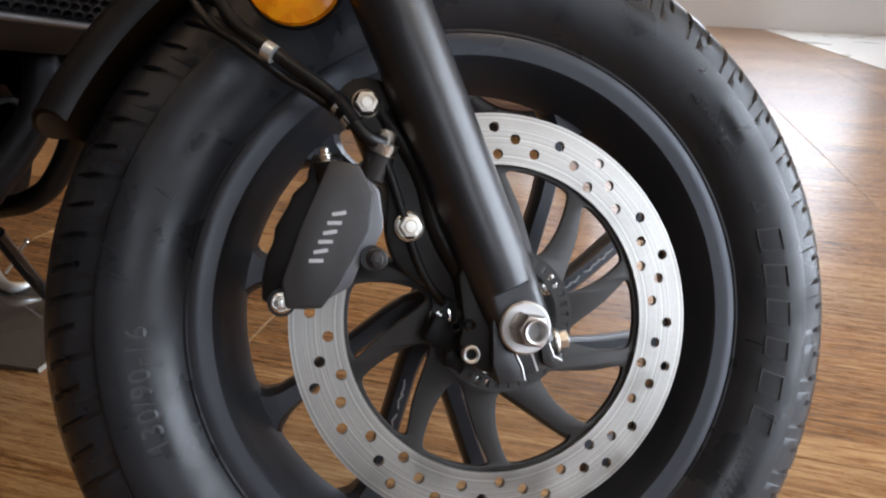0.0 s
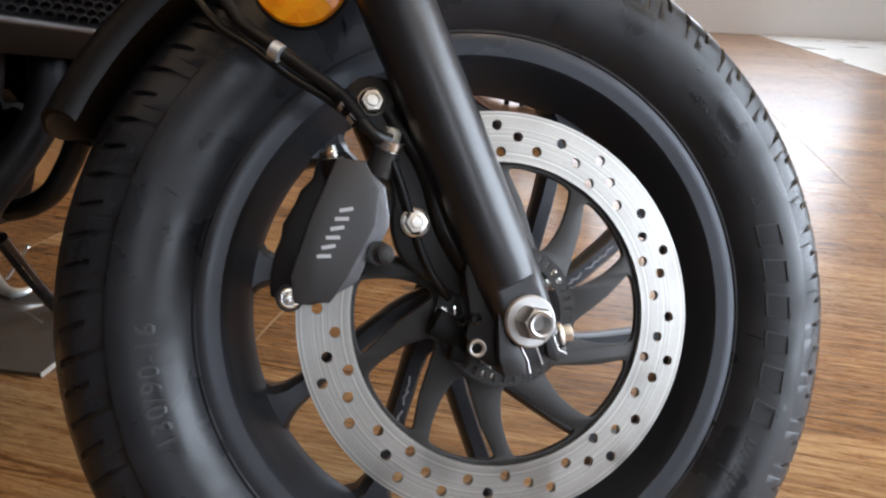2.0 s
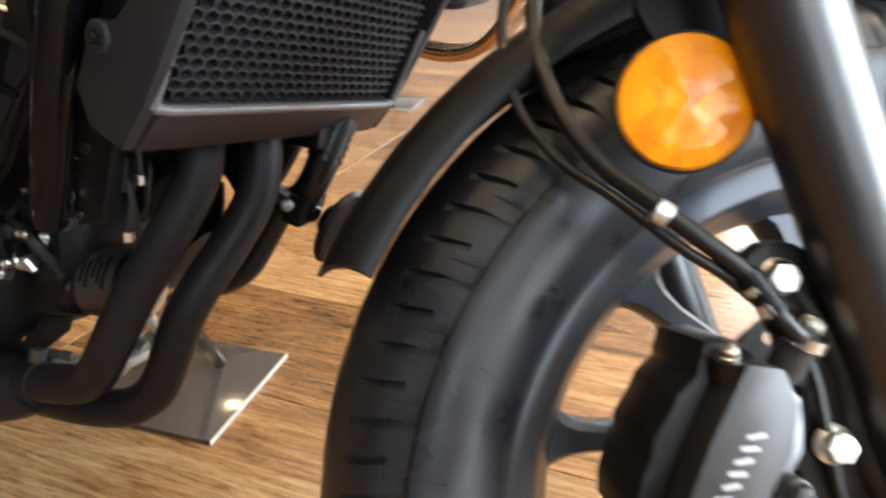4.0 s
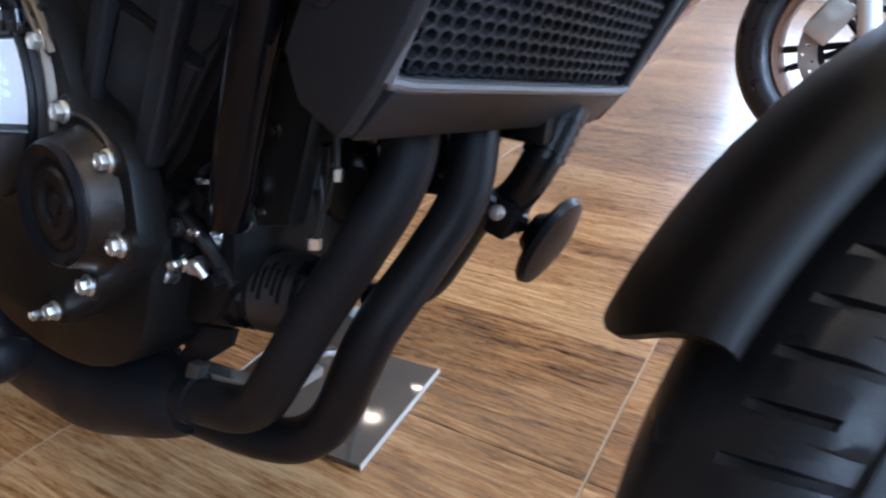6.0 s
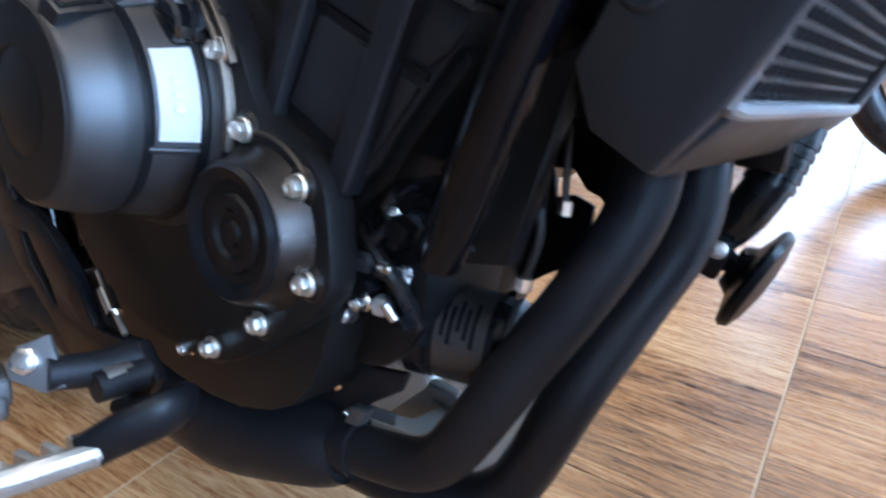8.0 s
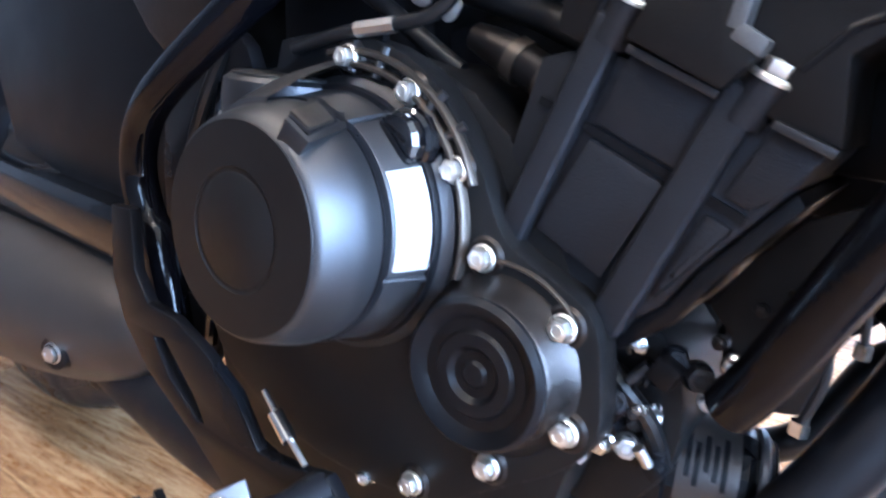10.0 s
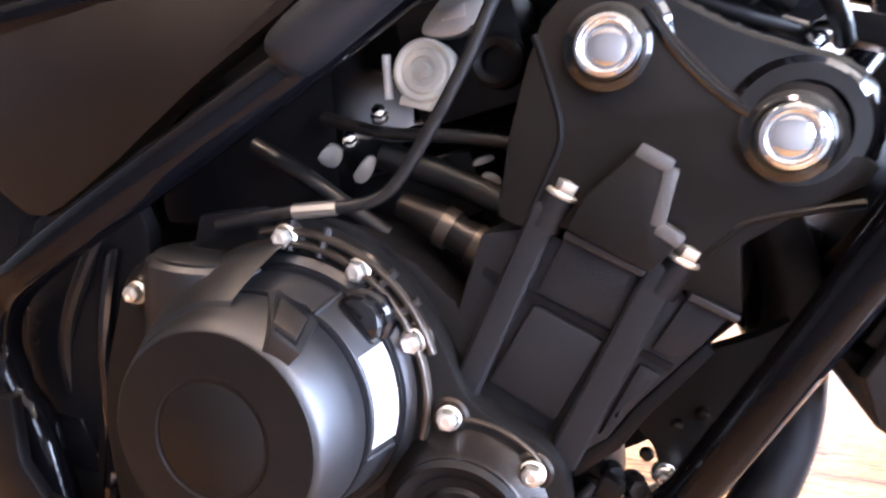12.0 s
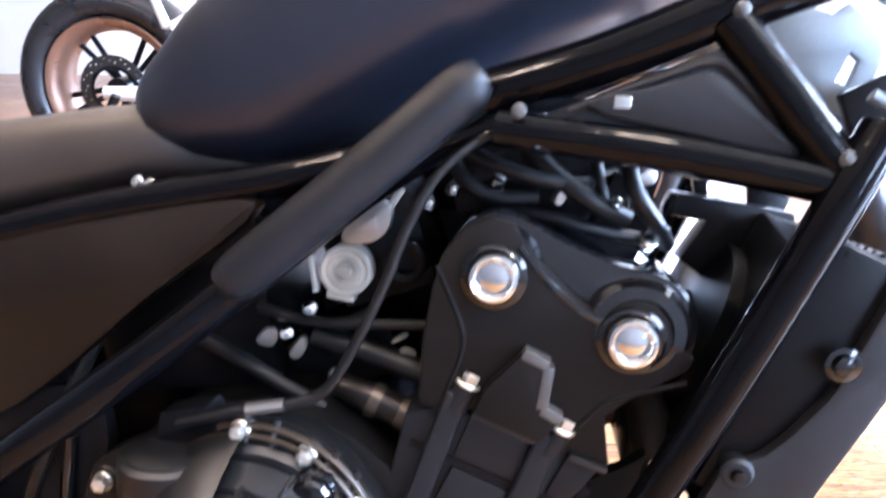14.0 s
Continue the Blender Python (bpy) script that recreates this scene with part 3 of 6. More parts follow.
UNW = pose(0, -MID, 0)
# moulded writing on the tyre's wall
part("moulded_word", sidewall(lettering("ROTATION", 0.0078, 0.0009), 0.2432, radians(37.8)), LETTER, front_tyre, "small raised word ROTATION", UNW)
part("size_marking", sidewall(lettering("130/90-16", 0.0190, 0.0010), 0.2470, radians(187.4)), LETTER, front_tyre, "raised size marking 130/90-16", UNW)
arrow = filled([[(-0.012, -0.0035), (0.003, -0.0035), (0.003, -0.0070), (0.012, 0), (0.003, 0.0070), (0.003, 0.0035), (-0.012, 0.0035)], [(-0.0110, -0.0025), (0.0040, -0.0025), (0.0040, -0.0048), (0.0100, 0), (0.0040, 0.0048), (0.0040, 0.0025), (-0.0110, 0.0025)]], 0.0010)
part("rotation_arrow", sidewall(arrow, 0.2420, radians(29.4)), LETTER, front_tyre, "raised outline arrow", UNW)
for rad, deg, k in ((0.2450, 17.2, 1.0), (0.2634, 44.3, 0.7)):
    part("wear_mark", sidewall(filled([[(-0.0055 * k, -0.0045 * k), (0.0055 * k, -0.0045 * k), (0.0, 0.0055 * k)], [(-0.0038 * k, -0.0035 * k), (0.0038 * k, -0.0035 * k), (0.0, 0.0035 * k)]], 0.0010), rad, radians(deg)), LETTER, front_tyre, "small raised triangle", UNW)
# the maker's mark: plain outlined bars of the letters' size, and a row of small ones below
for k in range(6):
    w, s = (0.0098, 0.0096, 0.0102, 0.0080, 0.0100, 0.0090)[k], 0.0016
    hole = [(-w * 0.86 - s * 0.8, -0.0083), (w * 0.86 - s * 0.8, -0.0083), (w * 0.86 + s * 0.8, 0.0083), (-w * 0.86 + s * 0.8, 0.0083)]
    loops = [[(-w - s, -0.0095), (w - s, -0.0095), (w + s, 0.0095), (-w + s, 0.0095)], hole]
    part("raised_bar", sidewall(filled(loops, 0.0020), 0.2470, radians(10.3 - k * 6.98)), LETTER, front_tyre, m=UNW)
for k in range(8):
    part("small_raised_bar", sidewall(filled([[(-0.0014, -0.0035), (0.0010, -0.0035), (0.0022, 0.0035), (-0.0002, 0.0035)]], 0.0018), 0.2455, radians(-30.2 - k * 1.45)), LETTER, front_tyre, m=UNW)
for k in range(26):
    a0, r0 = radians(k * 13.846 + 4), 0.231 + 0.036 * ((k * 7) % 5) / 5
    part("moulding_rib", sidewall(filled([[(-0.0014, -0.006), (-0.0003, -0.006), (0.0014, 0.001), (0.0032, 0.006), (0.0018, 0.006), (0.0002, 0.001)]], 0.0018), r0, a0), RUBBER, front_tyre, m=UNW)


def rim_mesh():
    out = [(0.2060, -0.0370), (0.2155, -0.0410), (0.2183, -0.0440), (0.2180, -0.0462), (0.2150, -0.0470), (0.2085, -0.0462), (0.2010, -0.0448), (0.1985, -0.0415), (0.1955, -0.0350), (0.1900, -0.0230), (0.1840, -0.0120)]
    return lathe(out + [(0.1800, 0.0)] + [(r, -y) for r, y in out[::-1]], 120)


rim = part("front_rim", rim_mesh(), RIM, bike, "satin black cast alloy rim", WH @ pose(0, MID, 0))
part("hub", lathe([(0.012, -0.062), (0.040, -0.062), (0.043, -0.056), (0.036, -0.045), (0.036, 0.045), (0.043, 0.056), (0.040, 0.062), (0.012, 0.062)], 48, close=True), RIM, rim)


def spoke_mesh(a, shift=0.0):
    """A cast spoke that leans round the hub and widens at the rim."""
    bm = bmesh.new()
    rows = []
    for r, turn, w, d in ((0.034, -16.0, 0.0130, 0.019), (0.056, -4.0, 0.0105, 0.017), (0.070, 2.8, 0.0098, 0.0155), (0.090, 10.0, 0.0092, 0.015), (0.110, 14.3, 0.0088, 0.015), (0.130, 17.6, 0.0088, 0.015), (0.150, 20.2, 0.0092, 0.015), (0.166, 21.4, 0.0115, 0.016), (0.1760, 21.9, 0.0165, 0.016), (0.1830, 22.2, 0.0270, 0.016)):
        c, s = math.cos(a + radians(turn)), math.sin(a + radians(turn))
        px, pz = r * c, r * s
        tx, tz = -s, c
        rows.append([bm.verts.new((px + tx * u, y + shift, pz + tz * u)) for u, y in ((-w, -d * 0.55), (-w * 0.62, -d), (w * 0.62, -d), (w, -d * 0.55), (w, d * 0.55), (w * 0.62, d), (-w * 0.62, d), (-w, d * 0.55))])
    for p, q in zip(rows, rows[1:]):
        for j in range(8):
            bm.faces.new((p[j], p[(j + 1) % 8], q[(j + 1) % 8], q[j]))
    bm.faces.new(rows[0][::-1])
    bm.faces.new(rows[-1])
    return bm


for k in range(10):
    sp = part("spoke", spoke_mesh(radians(36 * k), 0.010), RIM, rim)
    if k in (0, 6):
        # unreadable raised casting marks
        for i in range(11):
            r = 0.082 + 0.0052 * i
            a = radians(36 * k + np.interp(r, [0.070, 0.090, 0.110, 0.130, 0.150], [2.8, 10.0, 14.3, 17.6, 20.2]))
            if i != 4:
                part("casting_mark", block((r * math.cos(a), -0.0056, r * math.sin(a)), (0.0014, 0.0014, 0.0072), 0.0003, (0, 52 - math.degrees(a) + 20 * (i % 3), 0), 1), MARK, rim)

# brake disc
HOLES = ((1.69, 0.1218), (9.01, 0.1300), (14.89, 0.1182), (16.01, 0.1379), (23.02, 0.1256), (30.08, 0.1338))
loops = [ring(0.148, 160), ring(0.1108, 140)]
for k in range(10):
    for a, r in HOLES:
        a = radians(a + 36 * k)
        loops.append(ring(0.0039, 14, r * math.cos(a), r * math.sin(a)))
disc = part("brake_disc", filled(loops, 0.0045), TURNED, bike, "drilled brushed steel front brake disc", WH)
# the carrier is one plate with ten three-cornered windows
WINDOW = ((-5.6, 0.0620), (-5.0, 0.0780), (-2.6, 0.0930), (-0.4, 0.1035), (1.6, 0.1072), (7.0, 0.1082), (15.0, 0.1084), (24.0, 0.1082), (27.6, 0.1068), (28.4, 0.1030), (21.5, 0.0850), (13.2, 0.0671), (6.5, 0.0580), (1.0, 0.0538), (-3.4, 0.0550))
windows = [ring(0.1118, 140), ring(0.030, 60)]
for k in range(10):
    windows.append(smooth_poly([(r * math.cos(radians(a + 18.7 + 36 * k)), r * math.sin(radians(a + 18.7 + 36 * k))) for a, r in WINDOW], 2))
carrier = part("disc_carrier", filled(windows, 0.0050, 0.0005), CARRIER, disc, "matt black disc carrier with ten windows", pose(0, 0.0032, 0))
slots = [ring(0.0515, 96), ring(0.0400, 80)]
for k in range(40):
    a = radians(9 * k)
    c, s = math.cos(a), math.sin(a)
    slots.append([(r * c - u * s, r * s + u * c) for r, u in ((0.0435, -0.0014), (0.0492, -0.0017), (0.0492, 0.0017), (0.0435, 0.0014))])
sensor = filled(slots, 0.0016)
bmesh.ops.translate(sensor, verts=sensor.verts, vec=(0, -0.012, 0))
part("sensor_ring", sensor, CARRIER, disc)
for k in range(5):
    a = radians(30 + 72 * k)
    bolt(disc, (0.0435 * math.cos(a), -0.0025, 0.0435 * math.sin(a)), r=0.0058, h=0.006, mat=BOLT, name="disc_bolt")

# front fork
FWAY = Vector((-0.330, 0, 0.944))
for name, y in (("fork_leg", -0.036), ("fork_leg", 2 * MID + 0.036)):
    sgn = -1 if y < 0 else 1
    reach = (-0.020, 0.012, 0.0225, 0.0245, 0.05, 0.12, 0.22, 0.33, 0.345, 0.36, 0.60)
    tube = sweep([Vector((0.001, y, 0)) + FWAY * d for d in reach], [0.0200, 0.0225, 0.0230, 0.0231, 0.0235, 0.0238, 0.0245, 0.0255, 0.0285, 0.0285, 0.0285], 40, smooth=False)
    for v in tube.verts:
        # the foot is milled flat round the axle
        if (v.co - Vector((0.001, y, 0))).dot(FWAY) < 0.0235 and sgn * (v.co.y - y) > 0.0165:
            v.co.y = y + sgn * 0.0165
    leg = part(name, tube, FORKBLACK, bike, "powder-coated black telescopic fork leg", MW, 40)
    lug = [(-0.0190, 0.004), (-0.0110, -0.0180), (-0.0050, -0.0205), (0.0003, -0.0395), (-0.0170, -0.0400), (-0.0205, -0.0270)]
    part("clamp_lug", prism(lug, y - sgn * 0.016, y + sgn * 0.0150, 0.0012), FORKBLACK, leg)
    part("clamp_bridge", prism([(-0.006, -0.017), (0.0185, -0.0165), (0.0215, -0.0320), (0.0010, -0.0375)], y - sgn * 0.012, y + sgn * 0.0085, 0.0012), FORKBLACK, leg)
    part("clamp_lug", prism([(0.0165, -0.0080), (0.0212, -0.0250), (0.0275, -0.0235), (0.0275, -0.0290), (0.0205, -0.0335), (0.0140, -0.0290), (0.0120, -0.0120)], y - sgn * 0.016, y + sgn * 0.0135, 0.0012), FORKBLACK, leg)
    if sgn < 0:
        # Pale strips paint the bright highlight along the clamp lugs' edges.
        part("edge_highlight", sweep([(-0.0050, y - 0.0153, -0.0210), (-0.0012, y - 0.0153, -0.0300), (0.0001, y - 0.0153, -0.0385)], 0.0008, 8, smooth=False), NUT, leg, "pale strip painting a highlight on the lug's edge")
        part("edge_highlight", sweep([(0.0168, y - 0.0138, -0.0100), (0.0212, y - 0.0138, -0.0252), (0.0270, y - 0.0138, -0.0285)], 0.0008, 8, smooth=False), NUT, leg, "pale strip painting a highlight on the lug's edge")
        part("clamp_slit", block((0.0090, y - 0.0087, -0.0262), (0.0012, 0.0012, 0.0180), 0, (0, -17, 0)), NUT, leg)
        part("washer", lathe([(0.006, y - 0.0165), (0.0172, y - 0.0165), (0.0172, y - 0.0195), (0.0160, y - 0.0205), (0.006, y - 0.0205)], 40), NUT, leg, "", pose(0.001, 0, -0.004))
        part("axle_nut", lathe([(0.0115, 0.0), (0.0112, -0.014), (0.0100, -0.0165), (0.0082, -0.0172), (0.0066, -0.0168), (0.0062, -0.004), (0, -0.004)], 6), NUT, leg, "grey steel axle nut", pose(0.001, y - 0.0205, -0.004, 0, 12, 0))
        part("axle_end", lathe([(0.0080, y - 0.030), (0.0080, y - 0.0400), (0.0074, y - 0.0410), (0.0060, y - 0.0405), (0.0056, y - 0.030), (0, y - 0.030)], 32), NUT, leg, "hollow axle end", pose(0.001, 0, -0.004))
        bolt(leg, (0.0262, y - 0.004, -0.0165), (0.92, -0.25, 0.12), 0.0062, 0.009, ZINC, "pinch_bolt")
        foot = part("sensor_mount", prism([(-0.0100, 0.030), (-0.0100, -0.0380), (-0.0240, -0.0330), (-0.0340, -0.0270), (-0.0400, -0.0120), (-0.0360, 0.0020), (-0.0380, 0.0300), (-0.030, 0.055)], y - sgn * 0.014, y + sgn * 0.006, 0.0022), CALIPERBLACK, leg, "black cast sensor mount")
        for x, z, r in ((-0.0330, -0.0004, 0.0042), (-0.0424, -0.0010, 0.0036), (-0.0332, -0.0200, 0.0060), (-0.0161, -0.0298, 0.0036)):
            part("mount_eye", lathe([(r * 0.6, y - 0.004), (r, y - 0.004), (r, y - 0.0095), (r * 0.85, y - 0.0100), (r * 0.6, y - 0.0090)], 20, (x, 0, z)), GLOSS if r < 0.005 else NUT, leg)
axle = part("axle", sweep([(0, -0.06, 0), (0, 2 * MID + 0.06, 0)], 0.0085, 20, smooth=False), NUT, bike, "", WH)

# caliper bracket and caliper
bracket = part("caliper_bracket", merged(prism(smooth_poly([(-0.108, 0.152), (-0.090, 0.164), (-0.064, 0.150), (-0.045, 0.120), (-0.030, 0.060), (-0.022, 0.010), (-0.050, 0.020), (-0.075, 0.040), (-0.082, 0.062), (-0.080, 0.090), (-0.092, 0.125)], 3), -0.026, -0.012, 0.002), sweep([(-0.022, -0.026, 0.02), (-0.046, -0.022, 0.06), (-0.056, -0.022, 0.10), (-0.080, -0.020, 0.14)], [0.010, 0.009, 0.009, 0.008], 12)), CALIPERBLACK, bike, "gloss black caliper bracket", MW)
bolt(bracket, (-0.0906, -0.024, 0.1462), r=0.0074, h=0.009, mat=ZINC, name="bracket_bolt", flange=1.34)
bolt(bracket, (-0.0674, -0.032, 0.0649), r=0.0074, h=0.009, mat=ZINC, name="bracket_bolt", flange=1.34)
caliper = part("brake_caliper", prism([(-0.1255, 0.1155), (-0.1300, 0.1040), (-0.1300, 0.0990), (-0.1405, 0.0900), (-0.1430, 0.0835), (-0.1530, 0.0685), (-0.1540, 0.0600), (-0.1585, 0.0515), (-0.1625, 0.0360), (-0.1635, 0.0225), (-0.1545, 0.0165), (-0.135, 0.014), (-0.110, 0.030), (-0.095, 0.060), (-0.092, 0.095), (-0.1081, 0.1150)], -0.022, 0.034, 0.003), CALIPERBLACK, bike, "black two-piston brake caliper with a grey outer half", MW)
FACE = [(-0.1165, 0.1085), (-0.0985, 0.1055), (-0.0905, 0.0870), (-0.0945, 0.0640), (-0.1150, 0.0310), (-0.1265, 0.0165), (-0.1485, 0.0180), (-0.1500, 0.0350), (-0.1350, 0.0720)]
part("outer_half", prism(FACE, -0.043, -0.022, 0.0022), CALIPER, caliper, "dark grey anodised outer half")
part("side_lug", prism([(-0.1019, 0.1060), (-0.0860, 0.0891), (-0.0845, 0.0718), (-0.0850, 0.0632), (-0.0908, 0.0532), (-0.0990, 0.0500), (-0.1008, 0.0419), (-0.1075, 0.0287), (-0.1221, 0.0213), (-0.1180, 0.0400), (-0.1000, 0.0640), (-0.0940, 0.0860)], -0.036, -0.018, 0.0016), CALIPEREDGE, caliper)
part("slide_pin", sweep([(-0.093, -0.020, 0.046), (-0.093, -0.040, 0.046)], [0.0085, 0.008], 20, smooth=False), CALIPERBLACK, caliper)
bolt(caliper, (-0.0905, -0.040, 0.0455), r=0.0050, h=0.006, mat=CALIPER, name="pin_head", flange=1.4)
part("pad_pin_lug", sweep([(-0.151, 0.0, 0.0205), (-0.151, -0.026, 0.0205)], 0.009, 18, smooth=False), CALIPERBLACK, caliper)
bolt(caliper, (-0.151, -0.0262, 0.0205), r=0.0050, h=0.005, mat=BOLT, name="pad_pin")
part("bleed_nipple", lathe([(0.0055, 0.004), (0.0055, -0.003), (0.0040, -0.004), (0.0040, -0.007), (0.0030, -0.008), (0.0030, -0.011), (0, -0.012)], 14), BOLT, caliper, "steel bleed nipple", axis_pose((-0.118, -0.030, 0.107), (-0.15, -0.35, 0.93)))
part("bleed_boss", sweep([(-0.116, -0.028, 0.098), (-0.118, -0.031, 0.110)], 0.009, 16, smooth=False), CALIPERBLACK, caliper)
part("banjo_boss", sweep([(-0.0890, -0.026, 0.098), (-0.0830, -0.030, 0.113)], 0.0095, 18, smooth=False), CALIPER, caliper)
part("banjo_collar", sweep([(-0.0845, -0.0290, 0.1080), (-0.0815, -0.031, 0.1165)], 0.0078, 18, smooth=False), ZINC, caliper)
bolt(caliper, (-0.0815, -0.031, 0.1165), (0.3, -0.35, 0.88), 0.0062, 0.011, ZINC, "banjo_bolt", 1.2)
# the maker's mark on the caliper: plain slanted bars in a row up the face
for k in range(6):
    c = Vector((-0.1285, -0.0433, 0.0465)).lerp(Vector((-0.1128, -0.0433, 0.0750)), k / 5)
    part("mark_bar", block(c, (0.0023, 0.0005, 0.0088), 0, (0, 84 if k % 2 else 92, 0)), MARK, caliper)
hose = part("brake_hose", sweep([(-0.0815, -0.036, 0.119), (-0.092, -0.040, 0.122), (-0.102, -0.038, 0.134), (-0.114, -0.034, 0.151), (-0.132, -0.030, 0.166), (-0.152, -0.022, 0.184), (-0.172, -0.004, 0.205), (-0.186, 0.020, 0.238), (-0.192, 0.040, 0.280), (-0.184, 0.048, 0.325), (-0.15, 0.040, 0.40)], 0.0048, 12), HOSE, bike, "black rubber brake hose", MW)
for p, q in (((-0.1095, -0.0352, 0.1440), (-0.1075, -0.0357, 0.1415)), ((-0.1040, -0.0370, 0.1360), (-0.1010, -0.0380, 0.1310))):
    part("hose_band", sweep([p, q], 0.0062, 14, smooth=False), PALESTEEL, hose, "bright crimp band")
part("hose_sleeve", sweep([(-0.100, -0.0385, 0.131), (-0.107, -0.036, 0.142), (-0.112, -0.0345, 0.149)], 0.0064, 12), PLASTIC, hose)
part("banjo_eye", lathe([(0.0045, -0.003), (0.0095, -0.003), (0.0095, 0.003), (0.0045, 0.003)], 24, close=True), BOLT, hose, "", axis_pose((-0.0815, -0.034, 0.1170), (0.3, -0.35, 0.88)))
part("clip", sweep([(-0.147, -0.0285, 0.1765), (-0.1525, -0.027, 0.1805)], 0.0062, 14, smooth=False), PALESTEEL, hose)
part("sensor_cable", sweep([(-0.045, -0.022, 0.012), (-0.062, -0.030, 0.040), (-0.080, -0.034, 0.105), (-0.098, -0.034, 0.128), (-0.120, -0.030, 0.148), (-0.140, -0.026, 0.162), (-0.166, -0.012, 0.186), (-0.190, 0.012, 0.210), (-0.206, 0.036, 0.248), (-0.204, 0.052, 0.31), (-0.16, 0.045, 0.41)], 0.0030, 10), HOSE, bike, "thin black speed sensor cable", MW)
part("wheel_sensor", merged(block((-0.047, -0.020, -0.008), (0.022, 0.016, 0.020), 0.003, (0, 30, 0)), block((-0.040, -0.020, -0.026), (0.014, 0.014, 0.012), 0.002, (0, 20, 0))), PLASTIC, bike, "black wheel speed sensor", MW)

# front mudguard
def mudguard():
    """A curved strip over the tread; its rear end is drawn back a little towards both lips."""
    bm = bmesh.new()
    rows = []
    prof = [(-0.0560, -0.0165), (-0.0572, -0.0120), (-0.0565, -0.0065), (-0.0540, -0.0015), (-0.0490, 0.0030), (-0.0400, 0.0064), (-0.0260, 0.0086), (-0.0100, 0.0096)]
    prof += [(-y, d) for y, d in prof[::-1]]
    inner = [(y * 0.955, d - 0.0032) for y, d in prof[::-1]]
    for f in np.linspace(0, 1, 48):
        row = []
        for y, d in prof + inner:
            t = radians(62 + f * (92.4 - 2.6 * (y / 0.056) ** 2))
            row.append(bm.verts.new(((0.343 + d) * math.cos(t), y + MID, (0.343 + d) * math.sin(t))))
        rows.append(row)
    n = len(prof) * 2
    for p, q in zip(rows, rows[1:]):
        for j in range(n):
            bm.faces.new((p[j], p[(j + 1) % n], q[(j + 1) % n], q[j]))
    bm.faces.new(rows[0][::-1])
    bm.faces.new(rows[-1])
    return bm


guard = part("front_mudguard", mudguard(), GUARD, bike, "black plastic front mudguard", WH)
part("mudguard_stay", prism(smooth_poly([(-0.115, 0.250), (-0.075, 0.285), (-0.060, 0.330), (-0.130, 0.325), (-0.150, 0.285)], 3), -0.012, -0.006, 0.001), PLASTIC, guard, "black mudguard stay")

# round amber reflector on the fork, its lens in six slanted fields
reflector = part("side_reflector", lathe([(0.0, 0.016), (0.014, 0.015), (0.028, 0.010), (0.0340, 0.002), (0.0350, -0.004), (0.0343, -0.006), (0.031, -0.006)], 48), PLASTIC, bike, "round amber side reflector in a black holder", MW @ pose(-0.1300, -0.010, 0.2325, 3, 0, -15))


def lens_mesh(r=0.0338):
    bm = bmesh.new()
    for k in range(6):
        a0 = radians(60 * k + 22)
        rows = []
        for f, drop in ((0.0, -0.0128), (0.34, -0.0126), (0.70, -0.0112), (0.94, -0.0088), (1.0, -0.0050)):
            row = []
            for i in range(9):
                a = a0 + radians(60 * i / 8)
                ridge = 0.0016 * abs(i / 8 - 0.5) * 2 * f if f < 0.9 else 0.0004 * f
                row.append(bm.verts.new((f * r * math.cos(a), drop + ridge * (1 if k % 2 else 0.35), f * r * math.sin(a))))
            rows.append(row)
        for p, q in zip(rows, rows[1:]):
            for i in range(8):
                bm.faces.new((p[i], p[i + 1], q[i + 1], q[i]))
    bmesh.ops.remove_doubles(bm, verts=bm.verts, dist=1e-6)
    return bm


part("lens", lens_mesh(), AMBER, reflector, "amber faceted lens", None, 6)
part("stalk", sweep([(0.0, 0.010, 0.0), (0.028, 0.010, 0.004), (0.060, -0.002, 0.012)], 0.009, 14), PLASTIC, reflector)

# radiator
radiator = part("radiator", block((0.0020, 0, 0.5940), (0.056, 0.296, 0.187), 0.004, (0, 23, 0)), PLASTIC, bike, "black radiator behind a honeycomb guard")


def honeycomb(w, h, cell, depth):
    bm = bmesh.new()
    dy, dz = cell, cell * 0.62
    nz, ny = int(h / dz), int(w / dy)
    for iz in range(nz + 1):
        for iy in range(-ny // 2, ny // 2 + 1):
            cy, cz = (iy + 0.5 * (iz % 2)) * dy, iz * dz
            if abs(cy) > w / 2 - dy * 0.45:
                continue
            o, i, k = [], [], []
            for s in range(6):
                a = radians(60 * s + 30)
                y, z = cy + math.cos(a) * dy * 0.577, cz + math.sin(a) * dy * 0.41333
                o.append(bm.verts.new((0, y, z)))
                i.append(bm.verts.new((0.0005, cy + (y - cy) * 0.80, cz + (z - cz) * 0.76)))
                k.append(bm.verts.new((-depth, cy + (y - cy) * 0.70, cz + (z - cz) * 0.66)))
            for s in range(6):
                t = (s + 1) % 6
                bm.faces.new((o[s], o[t], i[t], i[s]))
                bm.faces.new((i[s], i[t], k[t], k[s]))
    bmesh.ops.remove_doubles(bm, verts=bm.verts, dist=0.00005)
    return bm


part("honeycomb_guard", honeycomb(0.286, 0.186, 0.0128, 0.007), COVERPLASTIC, radiator, "black honeycomb radiator guard", pose(-0.001, 0, 0.502, 0, 23, 0))
part("guard_lip", sweep([(0.030, -0.146, 0.566), (0.002, -0.149, 0.502), (0.0, -0.143, 0.494), (0.0, -0.10, 0.4925), (0.0, 0.10, 0.4925), (0.0, 0.143, 0.494), (0.002, 0.149, 0.502), (0.030, 0.146, 0.566)], 0.0036, 10, 3), CALIPEREDGE, radiator, "satin grey lower lip")
